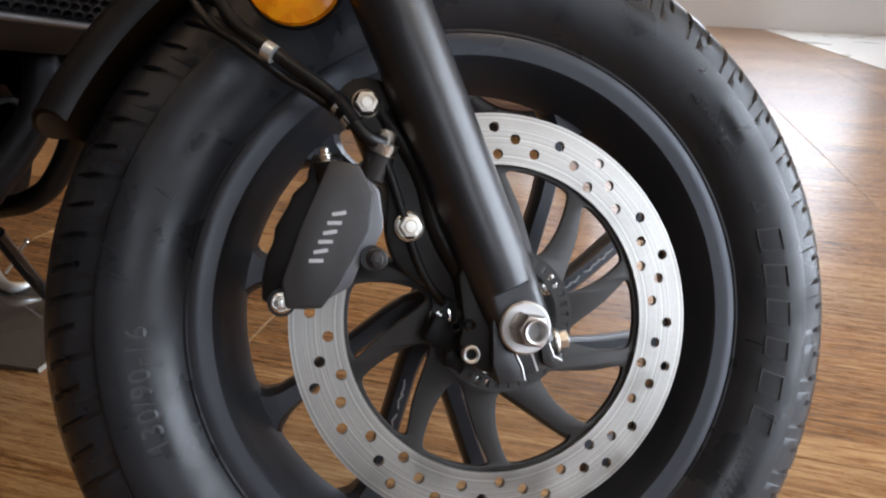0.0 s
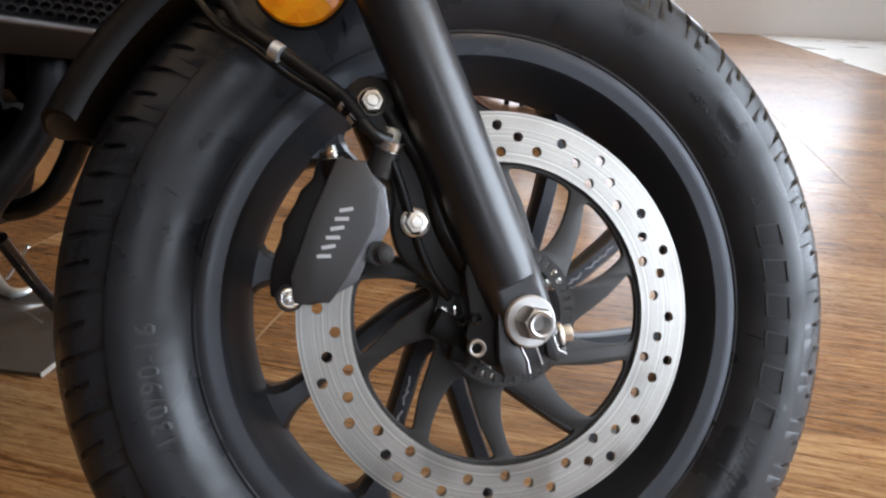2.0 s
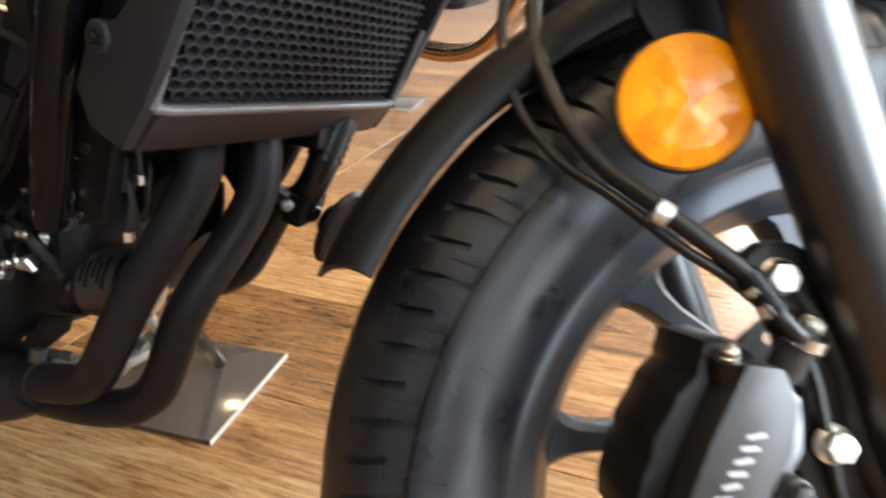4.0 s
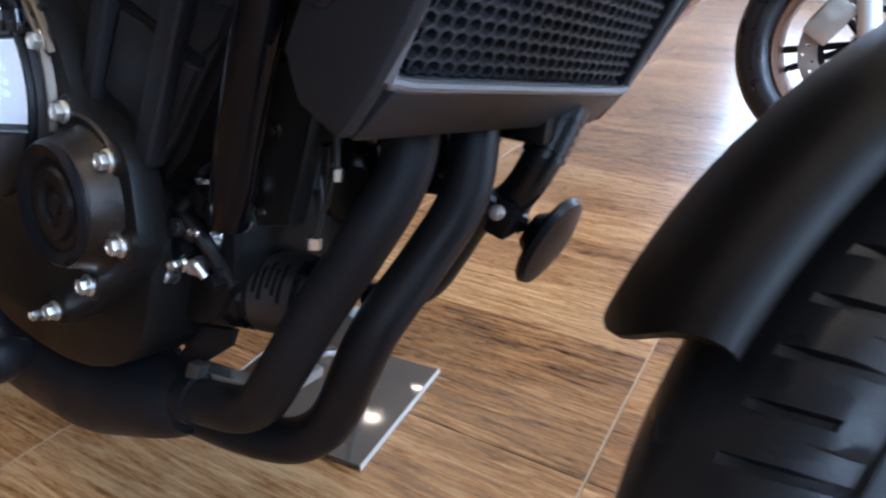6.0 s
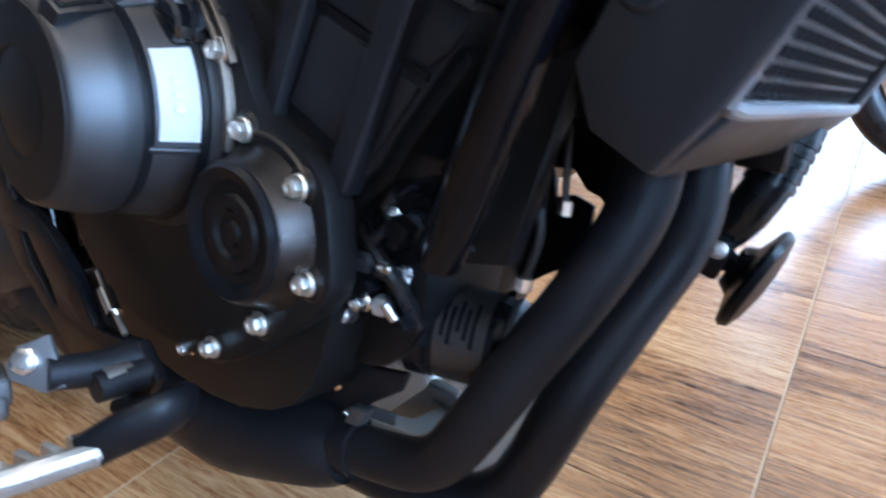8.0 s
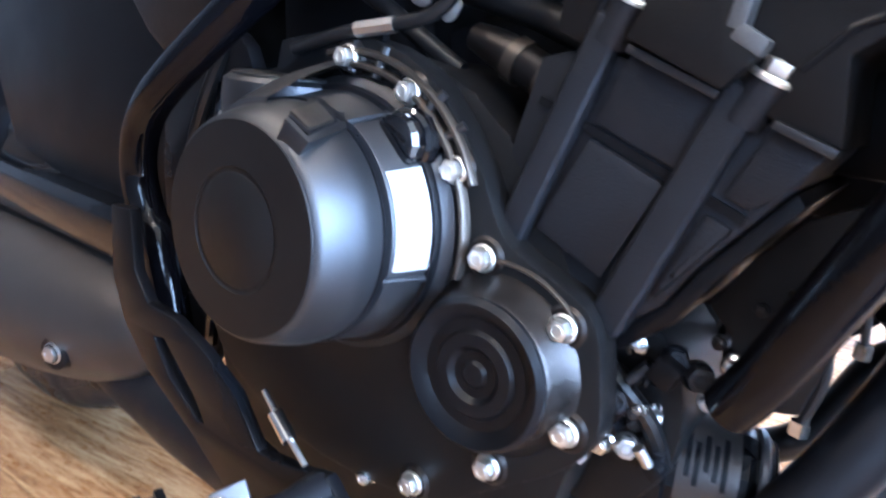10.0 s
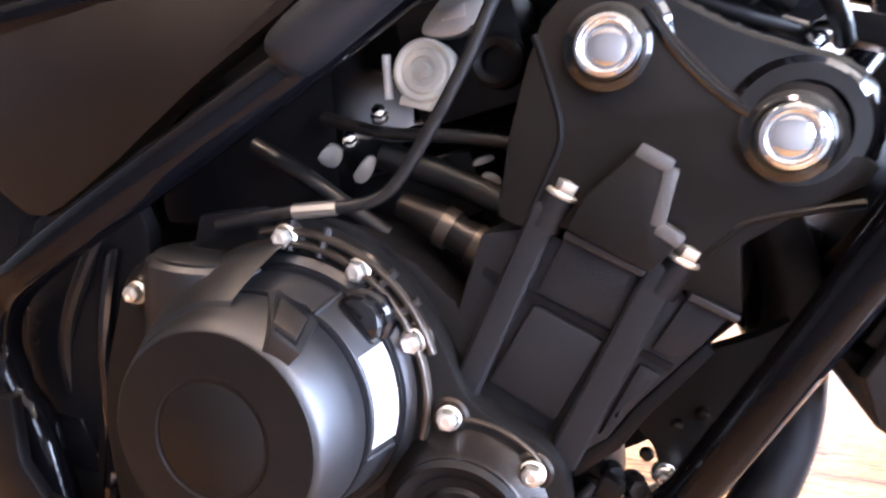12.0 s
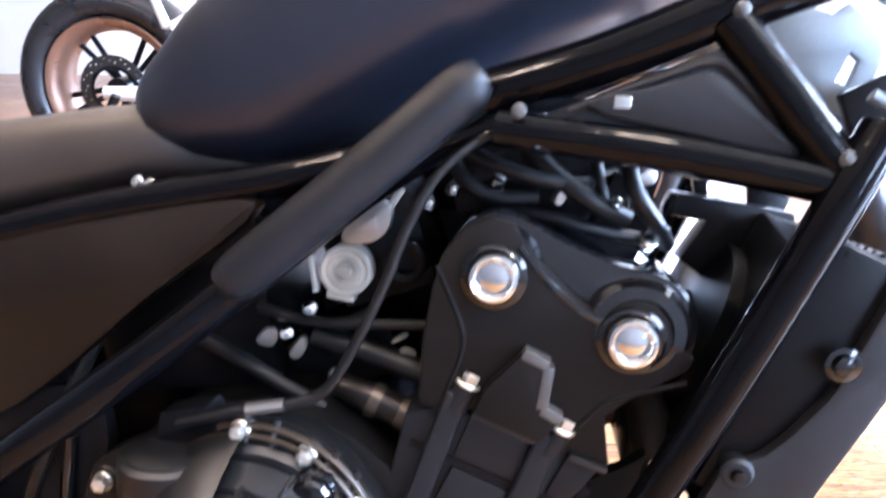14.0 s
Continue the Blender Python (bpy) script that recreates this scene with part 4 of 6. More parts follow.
part("lower_panel", prism([(-0.046, 0.475), (-0.022, 0.463), (0.002, 0.490), (-0.006, 0.500), (-0.058, 0.500)], -0.146, 0.146, 0.003), COVERPLASTIC, radiator, "black lower shroud")
for s in (-1, 1):
    part("side_shroud", prism([(-0.044, 0.540), (-0.060, 0.503), (-0.048, 0.478), (-0.020, 0.465), (0.000, 0.493), (0.014, 0.520), (0.040, 0.572), (0.066, 0.626), (0.090, 0.690), (0.060, 0.700), (0.016, 0.592), (-0.006, 0.562), (-0.022, 0.546)], s * 0.146, s * 0.158, 0.004), COVERPLASTIC, radiator, "black plastic radiator side shroud")
    bolt(radiator, (0.019, s * 0.159, 0.614), (0, s, 0), 0.0070, 0.005, GLOSS, "shroud_bolt", 1.6)
part("bolt_boss", lathe([(0.0110, -0.146), (0.0110, -0.1585), (0.0090, -0.1600), (0, -0.1600)], 24, (-0.036, 0, 0.534)), COVERPLASTIC, radiator)
bolt(radiator, (-0.036, -0.160, 0.534), r=0.0042, h=0.004, mat=CASE, name="shroud_bolt", flange=1.0)


# engine
engine = part("crankcase", prism(smooth_poly([(-0.52, 0.30), (-0.47, 0.235), (-0.33, 0.225), (-0.235, 0.26), (-0.205, 0.33), (-0.205, 0.40), (-0.23, 0.455), (-0.30, 0.525), (-0.38, 0.54), (-0.48, 0.50), (-0.53, 0.40)], 3), -0.138, 0.13, 0.006), PLATE, bike, "black cast crankcase")
FL = smooth_poly([(-0.505, 0.46), (-0.490, 0.500), (-0.440, 0.525), (-0.378, 0.548), (-0.322, 0.534), (-0.280, 0.492), (-0.254, 0.452), (-0.204, 0.430), (-0.190, 0.395), (-0.190, 0.355), (-0.236, 0.312), (-0.294, 0.276), (-0.40, 0.27), (-0.49, 0.31), (-0.515, 0.39)], 4)
cover = part("clutch_cover", prism(FL, -0.158, -0.136, 0.003), PLATE, bike, "satin black clutch cover held by bright bolts")
CX, CZ = -0.370, 0.441
part("clutch_drum", lathe([(0.086, -0.150), (0.084, -0.160), (0.0775, -0.165), (0.0755, -0.1695), (0.0705, -0.1945), (0.0690, -0.1975), (0.0672, -0.1985), (0.0672, -0.2005), (0.0690, -0.2015), (0.0690, -0.2110), (0.0682, -0.2160), (0.0662, -0.2235), (0.0640, -0.2305), (0.0618, -0.2365), (0.0603, -0.2392), (0.0580, -0.2405)], 96, (CX, 0, CZ)), ENGINE, cover, "round stepped clutch housing")
part("clutch_face", lathe([(0.0590, -0.2390), (0.0580, -0.2412), (0.0340, -0.2422), (0.0330, -0.2414), (0.0310, -0.2414), (0.0300, -0.2421), (0.0, -0.2425)], 96, (CX, 0, CZ)), ENGINEFACE, cover, "matt grey clutch face")
part("cover_rib", sweep([(CX + 0.072 * math.cos(a), -0.1725, CZ + 0.072 * math.sin(a)) for a in np.linspace(-0.9, 0.45, 14)], 0.0018, 8, 2), ENGINE, cover)
for a in (-14, 62):
    c, s = math.cos(radians(a)), math.sin(radians(a))
    part("cover_rib", sweep([(CX + 0.0755 * c, -0.1700, CZ + 0.0755 * s), (CX + 0.0695 * c, -0.1990, CZ + 0.0695 * s)], 0.0022, 8, smooth=False), ENGINE, cover)


def drum_patch(poly, r0, r1, bevel=0.001):
    """A raised patch on the drum's wall; poly holds (degrees, y) pairs."""
    bm = bmesh.new()
    f = bm.faces.new([bm.verts.new((r0, y, d)) for d, y in poly])
    r = bmesh.ops.extrude_face_region(bm, geom=[f])
    bmesh.ops.translate(bm, verts=[v for v in r["geom"] if isinstance(v, bmesh.types.BMVert)], vec=(r1 - r0, 0, 0))
    for v in bm.verts:
        rad, y, d = v.co
        v.co = (CX + rad * math.cos(radians(d)), y, CZ + rad * math.sin(radians(d)))
    bmesh.ops.recalc_face_normals(bm, faces=bm.faces)
    bmesh.ops.bevel(bm, geom=list(bm.edges), offset=bevel, segments=2, affect="EDGES", profile=0.6)
    return bm


part("window_pocket", drum_patch([(85, -0.201), (84, -0.188), (70, -0.192), (57, -0.204), (49, -0.237), (63, -0.2400)], 0.058, 0.0712), ENGINE, cover, "five-sided pocket")
part("pocket_groove", drum_patch([(80, -0.203), (79, -0.197), (70, -0.200), (60, -0.208), (53, -0.2345), (64, -0.2365)], 0.058, 0.0716, 0.0002), PLASTIC, cover)
part("pocket_plate", drum_patch([(76, -0.206), (60.5, -0.2105), (55, -0.2325), (66, -0.2345)], 0.058, 0.0732), GLINT, cover, "pocket plate toned warm for the ceiling's reflection")
part("seal_ring", lathe([(0.0660, -0.1955), (0.0704, -0.1965), (0.0708, -0.1990), (0.0702, -0.2020), (0.0660, -0.2030)], 96, (CX, 0, CZ)), PLASTIC, cover, "black rubber seal")
part("seal_ring", lathe([(0.0740, -0.1640), (0.0790, -0.1650), (0.0792, -0.1675), (0.0780, -0.1698), (0.0740, -0.1705)], 96, (CX, 0, CZ)), PLASTIC, cover, "black rubber seal")
part("release_boss", sweep([(-0.424, -0.158, 0.420), (-0.4250, -0.163, 0.506), (-0.4250, -0.1632, 0.5155), (-0.4250, -0.1633, 0.5185)], [0.0420, 0.0400, 0.0390, 0.0350], 48, smooth=False), ENGINE, cover, "upright round release boss", None, 30)
# Dark disc paints the boss top's dark reflection over the lighter metal.
part("boss_top_shade", lathe([(0.0345, 0.003), (0.0345, 0.0), (0.0325, -0.0012), (0, -0.0012)], 40), PLATE, cover, "flat top of the boss, toned dark for its dark reflection", axis_pose((-0.4250, -0.1633, 0.5190), (0, 0, 1)))
part("cover_shoulder", lathe([(0.0660, -0.2235), (0.0695, -0.2220), (0.0760, -0.2090), (0.0840, -0.1910), (0.0900, -0.1720), (0.0935, -0.1540)], 48, (CX, 0, CZ), arc=(92, 196)), ENGINE, cover, "smooth shoulder of the cover")
part("release_housing", prism([(-0.446, 0.505), (-0.440, 0.541), (-0.405, 0.548), (-0.385, 0.520), (-0.395, 0.505)], -0.158, -0.130, 0.003), PLASTIC, cover)
label_bm = bmesh.new()
rows = []
for k in range(9):
    a = radians(np.interp(k, [0, 8], [-9.5, 34]))
    rows.append([label_bm.verts.new((CX + (r + 0.0006) * math.cos(a), y, CZ + (r + 0.0006) * math.sin(a))) for r, y in ((0.0755, -0.1695), (0.0705, -0.1940))])
for p, q in zip(rows, rows[1:]):
    label_bm.faces.new((p[0], p[1], q[1], q[0]))
bmesh.ops.solidify(label_bm, geom=label_bm.faces[:], thickness=0.0003)
part("paper_label", label_bm, STICKER, cover, "white paper label on the housing")
for k in range(3):
    a = radians(6 + 6 * k)
    part("printed_bar", block((CX + 0.07385 * math.cos(a), -0.1810, CZ + 0.07385 * math.sin(a)), (0.0004, 0.010, 0.0045), 0, (0, -math.degrees(a), 0)), PRINT, cover)
cap = part("oil_filler_cap", lathe([(0.0190, -0.150), (0.0190, -0.166), (0.0182, -0.1690), (0.0160, -0.1705), (0.0158, -0.1770), (0.0140, -0.1800), (0.0090, -0.1815), (0, -0.1820)], 14, (-0.3205, 0, 0.495)), GLOSS, cover, "gloss black oil filler cap", None, 22)
part("water_pump_cover", lathe([(0.0560, -0.150), (0.0520, -0.158), (0.0465, -0.1640), (0.0440, -0.1745), (0.0425, -0.1765)], 72, (-0.2516, 0, 0.383)), CASE, cover, "conical pump cover")
for r, y, a0, a1 in ((0.0585, -0.1585, 44, 112),):
    part("cover_step", lathe([(r + 0.0016, y + 0.008), (r + 0.0012, y - 0.001), (r + 0.0005, y - 0.0020), (r - 0.0005, y - 0.0020), (r - 0.0012, y - 0.001), (r - 0.0016, y + 0.008)], 36, (-0.2516, 0, 0.383), arc=(a0, a1)), GLINT, cover, "curved ledge in a lighter warm tone for ceiling sheen")
part("pump_cap", lathe([(0.0430, -0.172), (0.0425, -0.1785), (0.0395, -0.1815), (0.0350, -0.1800), (0.0310, -0.1765), (0.0250, -0.1765), (0.0230, -0.1790), (0.0160, -0.1790), (0.0130, -0.1760), (0.0080, -0.1760), (0.0060, -0.1780), (0, -0.1780)], 64, (-0.2516, 0, 0.383)), PLASTIC, cover, "black ribbed round cap")
for r, y, a0, a1 in ((0.0905, -0.1600, -10, 116), (0.0980, -0.1585, 22, 104)):
    part("cover_step", lathe([(r + 0.0026, y + 0.006), (r + 0.0022, y - 0.002), (r + 0.0010, y - 0.0038), (r - 0.0010, y - 0.0038), (r - 0.0022, y - 0.002), (r - 0.0026, y + 0.006)], 40, (CX, 0, CZ), arc=(a0, a1)), GLINT, cover, "curved ledge in a lighter warm tone for ceiling sheen")
for k, (a, y) in enumerate(((40, -0.1610), (52, -0.1610), (79, -0.1610), (92, -0.1610))):
    c, s = math.cos(radians(a)), math.sin(radians(a))
    part("ledge_web", sweep([(CX + 0.086 * c, y, CZ + 0.086 * s), (CX + 0.104 * c, y + 0.004, CZ + 0.104 * s)], 0.0030, 8, smooth=False), ENGINE, cover)
for x, z in ((-0.485, 0.484), (-0.377, 0.535), (-0.328, 0.521), (-0.291, 0.484), (-0.266, 0.441), (-0.214, 0.418), (-0.203, 0.364), (-0.244, 0.324), (-0.294, 0.288)):
    part("bolt_boss", lathe([(0.0125, -0.145), (0.0120, -0.158), (0.0100, -0.1598), (0, -0.1598)], 24, (x, 0, z)), CASE, cover)
    bolt(cover, (x, -0.1600, z), r=0.0060, h=0.0075, mat=ZINC, name="cover_bolt", flange=1.3)
for x, y, z in ((-0.195, -0.119, 0.346), (-0.335, -0.150, 0.270), (-0.1276, -0.1306, 0.4198)):
    bolt(engine, (x, y, z), r=0.0050, h=0.010, mat=BOLT, name="case_bolt")
# cylinder and head, leaning forward
cyl = part("cylinder_block", prism([(-0.285, 0.440), (-0.262, 0.548), (-0.232, 0.556), (-0.120, 0.522), (-0.132, 0.502), (-0.164, 0.458), (-0.176, 0.436), (-0.200, 0.415)], -0.1375, 0.128, 0.003), CYLINDER, bike, "black cast cylinder block")


# Added black strip darkens the block's lower front, which would mirror the floor.
SHADE_STRIP = [(-0.130, 0.503), (-0.162, 0.459), (-0.174, 0.437), (-0.200, 0.414), (-0.192, 0.406), (-0.168, 0.430), (-0.156, 0.452), (-0.125, 0.497)]
part("block_shade", prism(SHADE_STRIP, -0.134, 0.124, 0.002), PLASTIC, cyl, "added black strip darkening the block's lower front")


def strip(a, b, w):
    d = Vector((b[0] - a[0], b[1] - a[1])).normalized()
    n = Vector((-d.y, d.x)) * w
    return [(a[0] + n.x, a[1] + n.y), (b[0] + n.x, b[1] + n.y), (b[0] - n.x, b[1] - n.y), (a[0] - n.x, a[1] - n.y)]


for a, b, w in (((-0.2235, 0.570), (-0.2640, 0.446), 0.0085), ((-0.1570, 0.545), (-0.2010, 0.418), 0.0095)):
    part("cylinder_rib", prism(strip(a, b, w), -0.1480, -0.130, 0.0045, 3), CYLINDER, cyl, "upright cast rib")
part("cast_panel", prism([(-0.2265, 0.5115), (-0.1845, 0.4960), (-0.2070, 0.4420), (-0.2490, 0.4600)], -0.1425, -0.130, 0.0035), CYLINDER, cyl, "raised cast panel")
part("cast_panel", prism([(-0.1640, 0.4870), (-0.1505, 0.4820), (-0.1705, 0.4520), (-0.1820, 0.4370)], -0.1415, -0.130, 0.0035), CYLINDER, cyl, "raised cast panel")
part("cast_panel", prism([(-0.2130, 0.5540), (-0.1680, 0.5375), (-0.1810, 0.5030), (-0.2260, 0.5190)], -0.1410, -0.130, 0.002), CYLINDER, cyl, "raised cast panel")
part("cast_panel", prism([(-0.1440, 0.5290), (-0.1215, 0.5205), (-0.1340, 0.5010), (-0.1460, 0.4915), (-0.1590, 0.4960)], -0.1410, -0.130, 0.002), CYLINDER, cyl, "raised cast panel")
part("gasket_line", prism(strip((-0.258, 0.5265), (-0.147, 0.4865), 0.0022), -0.1395, -0.120), PLASTIC, cyl)
for a, b in (((-0.2130, 0.5555), (-0.1680, 0.5390)), ((-0.1440, 0.5305), (-0.1180, 0.5215))):
    part("ledge", prism(strip(a, b, 0.0022), -0.1490, -0.130, 0.0012), ENGINE, cyl, "machined ledge")
for x, z in ((-0.217, 0.579), (-0.150, 0.551)):
    part("bolt_seat", sweep([(x - 0.009, -0.139, z - 0.022), (x, -0.140, z - 0.003)], 0.0098, 16, smooth=False), CYLINDER, cyl)
    bolt(cyl, (x, -0.140, z - 0.003), (0.36, -0.1, 0.93), 0.0082, 0.009, ZINC, "head_bolt", 1.3)
HEADP = [(-0.252, 0.560), (-0.250, 0.605), (-0.244, 0.645), (-0.238, 0.668), (-0.225, 0.686), (-0.207, 0.694), (-0.190, 0.690), (-0.180, 0.676), (-0.168, 0.662), (-0.150, 0.646), (-0.138, 0.637), (-0.128, 0.632), (-0.126, 0.640), (-0.112, 0.646), (-0.094, 0.642), (-0.084, 0.630), (-0.080, 0.614), (-0.066, 0.606), (-0.070, 0.597), (-0.100, 0.578), (-0.122, 0.560), (-0.116, 0.523), (-0.143, 0.531), (-0.167, 0.539), (-0.214, 0.558), (-0.240, 0.556)]
head = part("cylinder_head", prism(HEADP, -0.145, 0.135, 0.003), ENGINEFACE, bike, "matt dark grey cylinder head cover")
part("head_step", prism([(-0.212, 0.559), (-0.204, 0.578), (-0.180, 0.605), (-0.162, 0.597), (-0.1655, 0.566), (-0.152, 0.559), (-0.166, 0.541)], -0.1555, -0.140, 0.0022), ENGINEFACE, head, "raised step on the head")
step_edge = [(-0.1800, 0.6050), (-0.1620, 0.5970), (-0.1655, 0.5660), (-0.1520, 0.5590)]
# Lighter grey strips paint the light falling on the step's forward flank.
for a, b in zip(step_edge, step_edge[1:]):
    part("lit_step_flank", prism(strip(a, b, 0.0040), -0.1562, -0.142, 0.0018), DULLALLOY, head, "flank of the step in a lighter grey for its lit side")
for line_pts in ([(-0.241, 0.660), (-0.2300, 0.636), (-0.2215, 0.612), (-0.2235, 0.594), (-0.2330, 0.566)], [(-0.139, 0.553), (-0.131, 0.562), (-0.121, 0.572), (-0.096, 0.581), (-0.070, 0.588)]):
    part("gasket_line", sweep([(x, -0.1438, z) for x, z in line_pts], 0.0024, 8), PLASTIC, head)
part("head_ridge", sweep([(-0.186, -0.1440, 0.676), (-0.168, -0.1440, 0.655), (-0.145, -0.1440, 0.636), (-0.126, -0.1440, 0.625)], 0.0028, 8), GLOSS, head)
valve = part("valve_cover", prism(smooth_poly([(-0.232, 0.655), (-0.226, 0.686), (-0.204, 0.697), (-0.184, 0.693), (-0.166, 0.684), (-0.140, 0.672), (-0.112, 0.664), (-0.086, 0.658), (-0.066, 0.640), (-0.064, 0.610), (-0.080, 0.590), (-0.130, 0.600), (-0.180, 0.640)], 3), -0.134, 0.118, 0.006), GLOSS, head, "gloss black valve cover")
part("cover_dome", lathe([(0.0370, -0.128), (0.0360, -0.1400), (0.0320, -0.1445), (0.0240, -0.1455)], 48, (-0.105, 0, 0.621)), GLOSS, valve)
part("cover_dome", lathe([(0.0310, -0.128), (0.0305, -0.1395), (0.0270, -0.1435), (0.0200, -0.1440)], 48, (-0.200, 0, 0.660)), GLOSS, valve)
for x, z in ((-0.202, 0.655), (-0.109, 0.617)):
    part("plug_recess", lathe([(0.0225, -0.1440), (0.0225, -0.1500), (0.0200, -0.1510), (0.0175, -0.1490)], 40, (x, 0, z)), GLOSS, head)
    part("chrome_plug", lathe([(0.0172, -0.145), (0.0170, -0.1555), (0.0158, -0.1580), (0.0140, -0.1585), (0.0116, -0.1562), (0.0108, -0.1535)], 48, (x, 0, z)), CHROME, head, "polished chrome head plug")
    part("plug_centre", lathe([(0.0110, -0.1530), (0.0090, -0.1538), (0.0050, -0.1546), (0, -0.1549)], 32, (x, 0, z)), CHROME, head, "slightly domed polished plug centre")
# exhaust
pipes = ([(-0.110, -0.043, 0.585), (-0.082, -0.043, 0.545), (-0.066, -0.0450, 0.490), (-0.0608, -0.0497, 0.4353), (-0.0746, -0.0676, 0.3847), (-0.1004, -0.0824, 0.3274), (-0.1252, -0.0890, 0.2741), (-0.1420, -0.0890, 0.2470), (-0.1640, -0.0890, 0.2300), (-0.1950, -0.0900, 0.2210), (-0.230, -0.0900, 0.2130), (-0.320, -0.0920, 0.1950)],
         [(-0.110, 0.022, 0.585), (-0.080, 0.022, 0.545), (-0.0576, 0.0194, 0.4691), (-0.0509, 0.0095, 0.4126), (-0.0634, -0.0126, 0.3638), (-0.0780, -0.0454, 0.3111), (-0.0985, -0.0535, 0.2450), (-0.1130, -0.0570, 0.2200), (-0.1380, -0.0620, 0.2020), (-0.180, -0.0690, 0.1930), (-0.240, -0.0760, 0.1880), (-0.320, -0.0820, 0.1820)])
for pts in pipes:
    part("exhaust_pipe", sweep(pts, 0.0182, 28, 6), PIPE, bike, "matt black coated exhaust header pipe")
part("collector", sweep([(-0.228, -0.086, 0.208), (-0.250, -0.088, 0.202), (-0.300, -0.090, 0.190), (-0.36, -0.092, 0.176), (-0.48, -0.096, 0.174), (-0.60, -0.100, 0.180), (-0.72, -0.104, 0.195)], [0.0260, 0.0330, 0.0400, 0.0440, 0.0440, 0.0420, 0.036], 28), PIPE, bike, "matt black exhaust collector")
muffler = part("muffler", sweep([(-0.62, -0.100, 0.250), (-0.645, -0.102, 0.250), (-0.68, -0.105, 0.248), (-0.76, -0.108, 0.238), (-0.88, -0.110, 0.226), (-1.05, -0.115, 0.222), (-1.20, -0.120, 0.230)], [0.022, 0.044, 0.058, 0.074, 0.086, 0.086, 0.076], 32), MUFFLER, bike, "warm grey satin exhaust muffler")
part("muffler_pad", lathe([(0.0, -0.003), (0.017, -0.003), (0.019, 0.004), (0.019, 0.02)], 28), PLASTIC, muffler, "", axis_pose((-0.728, -0.172, 0.221), (0.25, -0.95, 0)))
bolt(muffler, (-0.7285, -0.175, 0.221), (0.25, -0.95, 0), 0.0085, 0.006, NUT, "muffler_bolt", 1.3)
# frame
frame_parts = {
    "down_tube": ([(0.022, -0.160, 0.760), (-0.006, -0.166, 0.700), (-0.048, -0.163, 0.600), (-0.090, -0.150, 0.500), (-0.122, -0.135, 0.422), (-0.136, -0.127, 0.394)], 0.0138),
    "main_tube": ([(-0.215, -0.115, 0.765), (-0.300, -0.128, 0.706), (-0.380, -0.142, 0.639), (-0.450, -0.158, 0.581), (-0.550, -0.165, 0.505), (-0.598, -0.158, 0.465), (-0.616, -0.152, 0.425), (-0.606, -0.150, 0.388), (-0.586, -0.150, 0.365), (-0.570, -0.148, 0.31), (-0.555, -0.145, 0.25)], 0.0150),
    "seat_rail": ([(-0.200, -0.118, 0.757), (-0.320, -0.122, 0.722), (-0.400, -0.124, 0.704), (-0.500, -0.126, 0.684), (-0.620, -0.130, 0.655), (-0.90, -0.12, 0.60)], 0.0135),
    "lower_strut": ([(-0.205, -0.140, 0.753), (-0.10, -0.150, 0.742), (0.012, -0.158, 0.724)], 0.0130),
    "upper_strut": ([(-0.225, -0.115, 0.772), (-0.14, -0.130, 0.798), (-0.05, -0.140, 0.836), (0.02, -0.14, 0.862)], 0.0170),
    "front_strut": ([(-0.068, -0.145, 0.822), (-0.035, -0.150, 0.782), (0.014, -0.158, 0.722)], 0.0135),
}
for name, (pts, r) in frame_parts.items():
    for s in (1, -1):
        rise = 0.018 if s < 0 and name == "lower_strut" else 0
        part(name, sweep([(x, y * s, z + rise) for x, y, z in pts], r, 18, 5), FRAMEBLACK, bike, "gloss black tubular frame member")
part("pivot_plate", prism(smooth_poly([(-0.600, 0.515), (-0.535, 0.545), (-0.500, 0.520), (-0.505, 0.450), (-0.515, 0.33), (-0.545, 0.26), (-0.590, 0.28), (-0.606, 0.38), (-0.612, 0.44)], 3), -0.132, -0.118, 0.003), PLASTIC, bike, "black swingarm pivot plate")
part("plate_rib", sweep([(-0.527, -0.134, 0.505), (-0.534, -0.136, 0.440), (-0.528, -0.136, 0.36), (-0.535, -0.134, 0.29)], 0.0060, 10), GLOSS, bike)
part("frame_cover", sweep([(-0.388, -0.150, 0.638), (-0.375, -0.150, 0.650), (-0.30, -0.148, 0.713), (-0.230, -0.140, 0.775), (-0.216, -0.138, 0.787)], [0.014, 0.0185, 0.0185, 0.0185, 0.012], 20, 5), COVERPLASTIC, bike, "grained black frame cover bar")
for p in ((-0.191, -0.156, 0.764), (0.010, -0.172, 0.730), (-0.064, -0.158, 0.826), (0.0, -0.170, 0.742)):
    bolt(bike, p, r=0.0036, h=0.003, mat=DULLALLOY, name="frame_bolt")
tri_in = [(-0.180, 0.760), (-0.072, 0.806), (0.000, 0.738)]
panel = part("triangle_panel", prism(tri_in, -0.150, -0.130, 0.004), COVERPLASTIC, bike, "black plastic panel in the frame triangle")
part("panel_boss", prism(smooth_poly([(-0.150, 0.768), (-0.100, 0.784), (-0.082, 0.790), (-0.070, 0.787), (-0.044, 0.764), (-0.022, 0.746), (-0.030, 0.743), (-0.080, 0.752)], 3), -0.1565, -0.146, 0.003), COVERPLASTIC, panel, "raised field of the panel")
part("panel_edge", sweep([(-0.160, -0.1500, 0.765), (-0.100, -0.1505, 0.789), (-0.078, -0.1505, 0.796), (-0.064, -0.1505, 0.791), (-0.035, -0.1505, 0.764), (-0.010, -0.1500, 0.742)], 0.0030, 8, 3), COVERPLASTIC, panel)
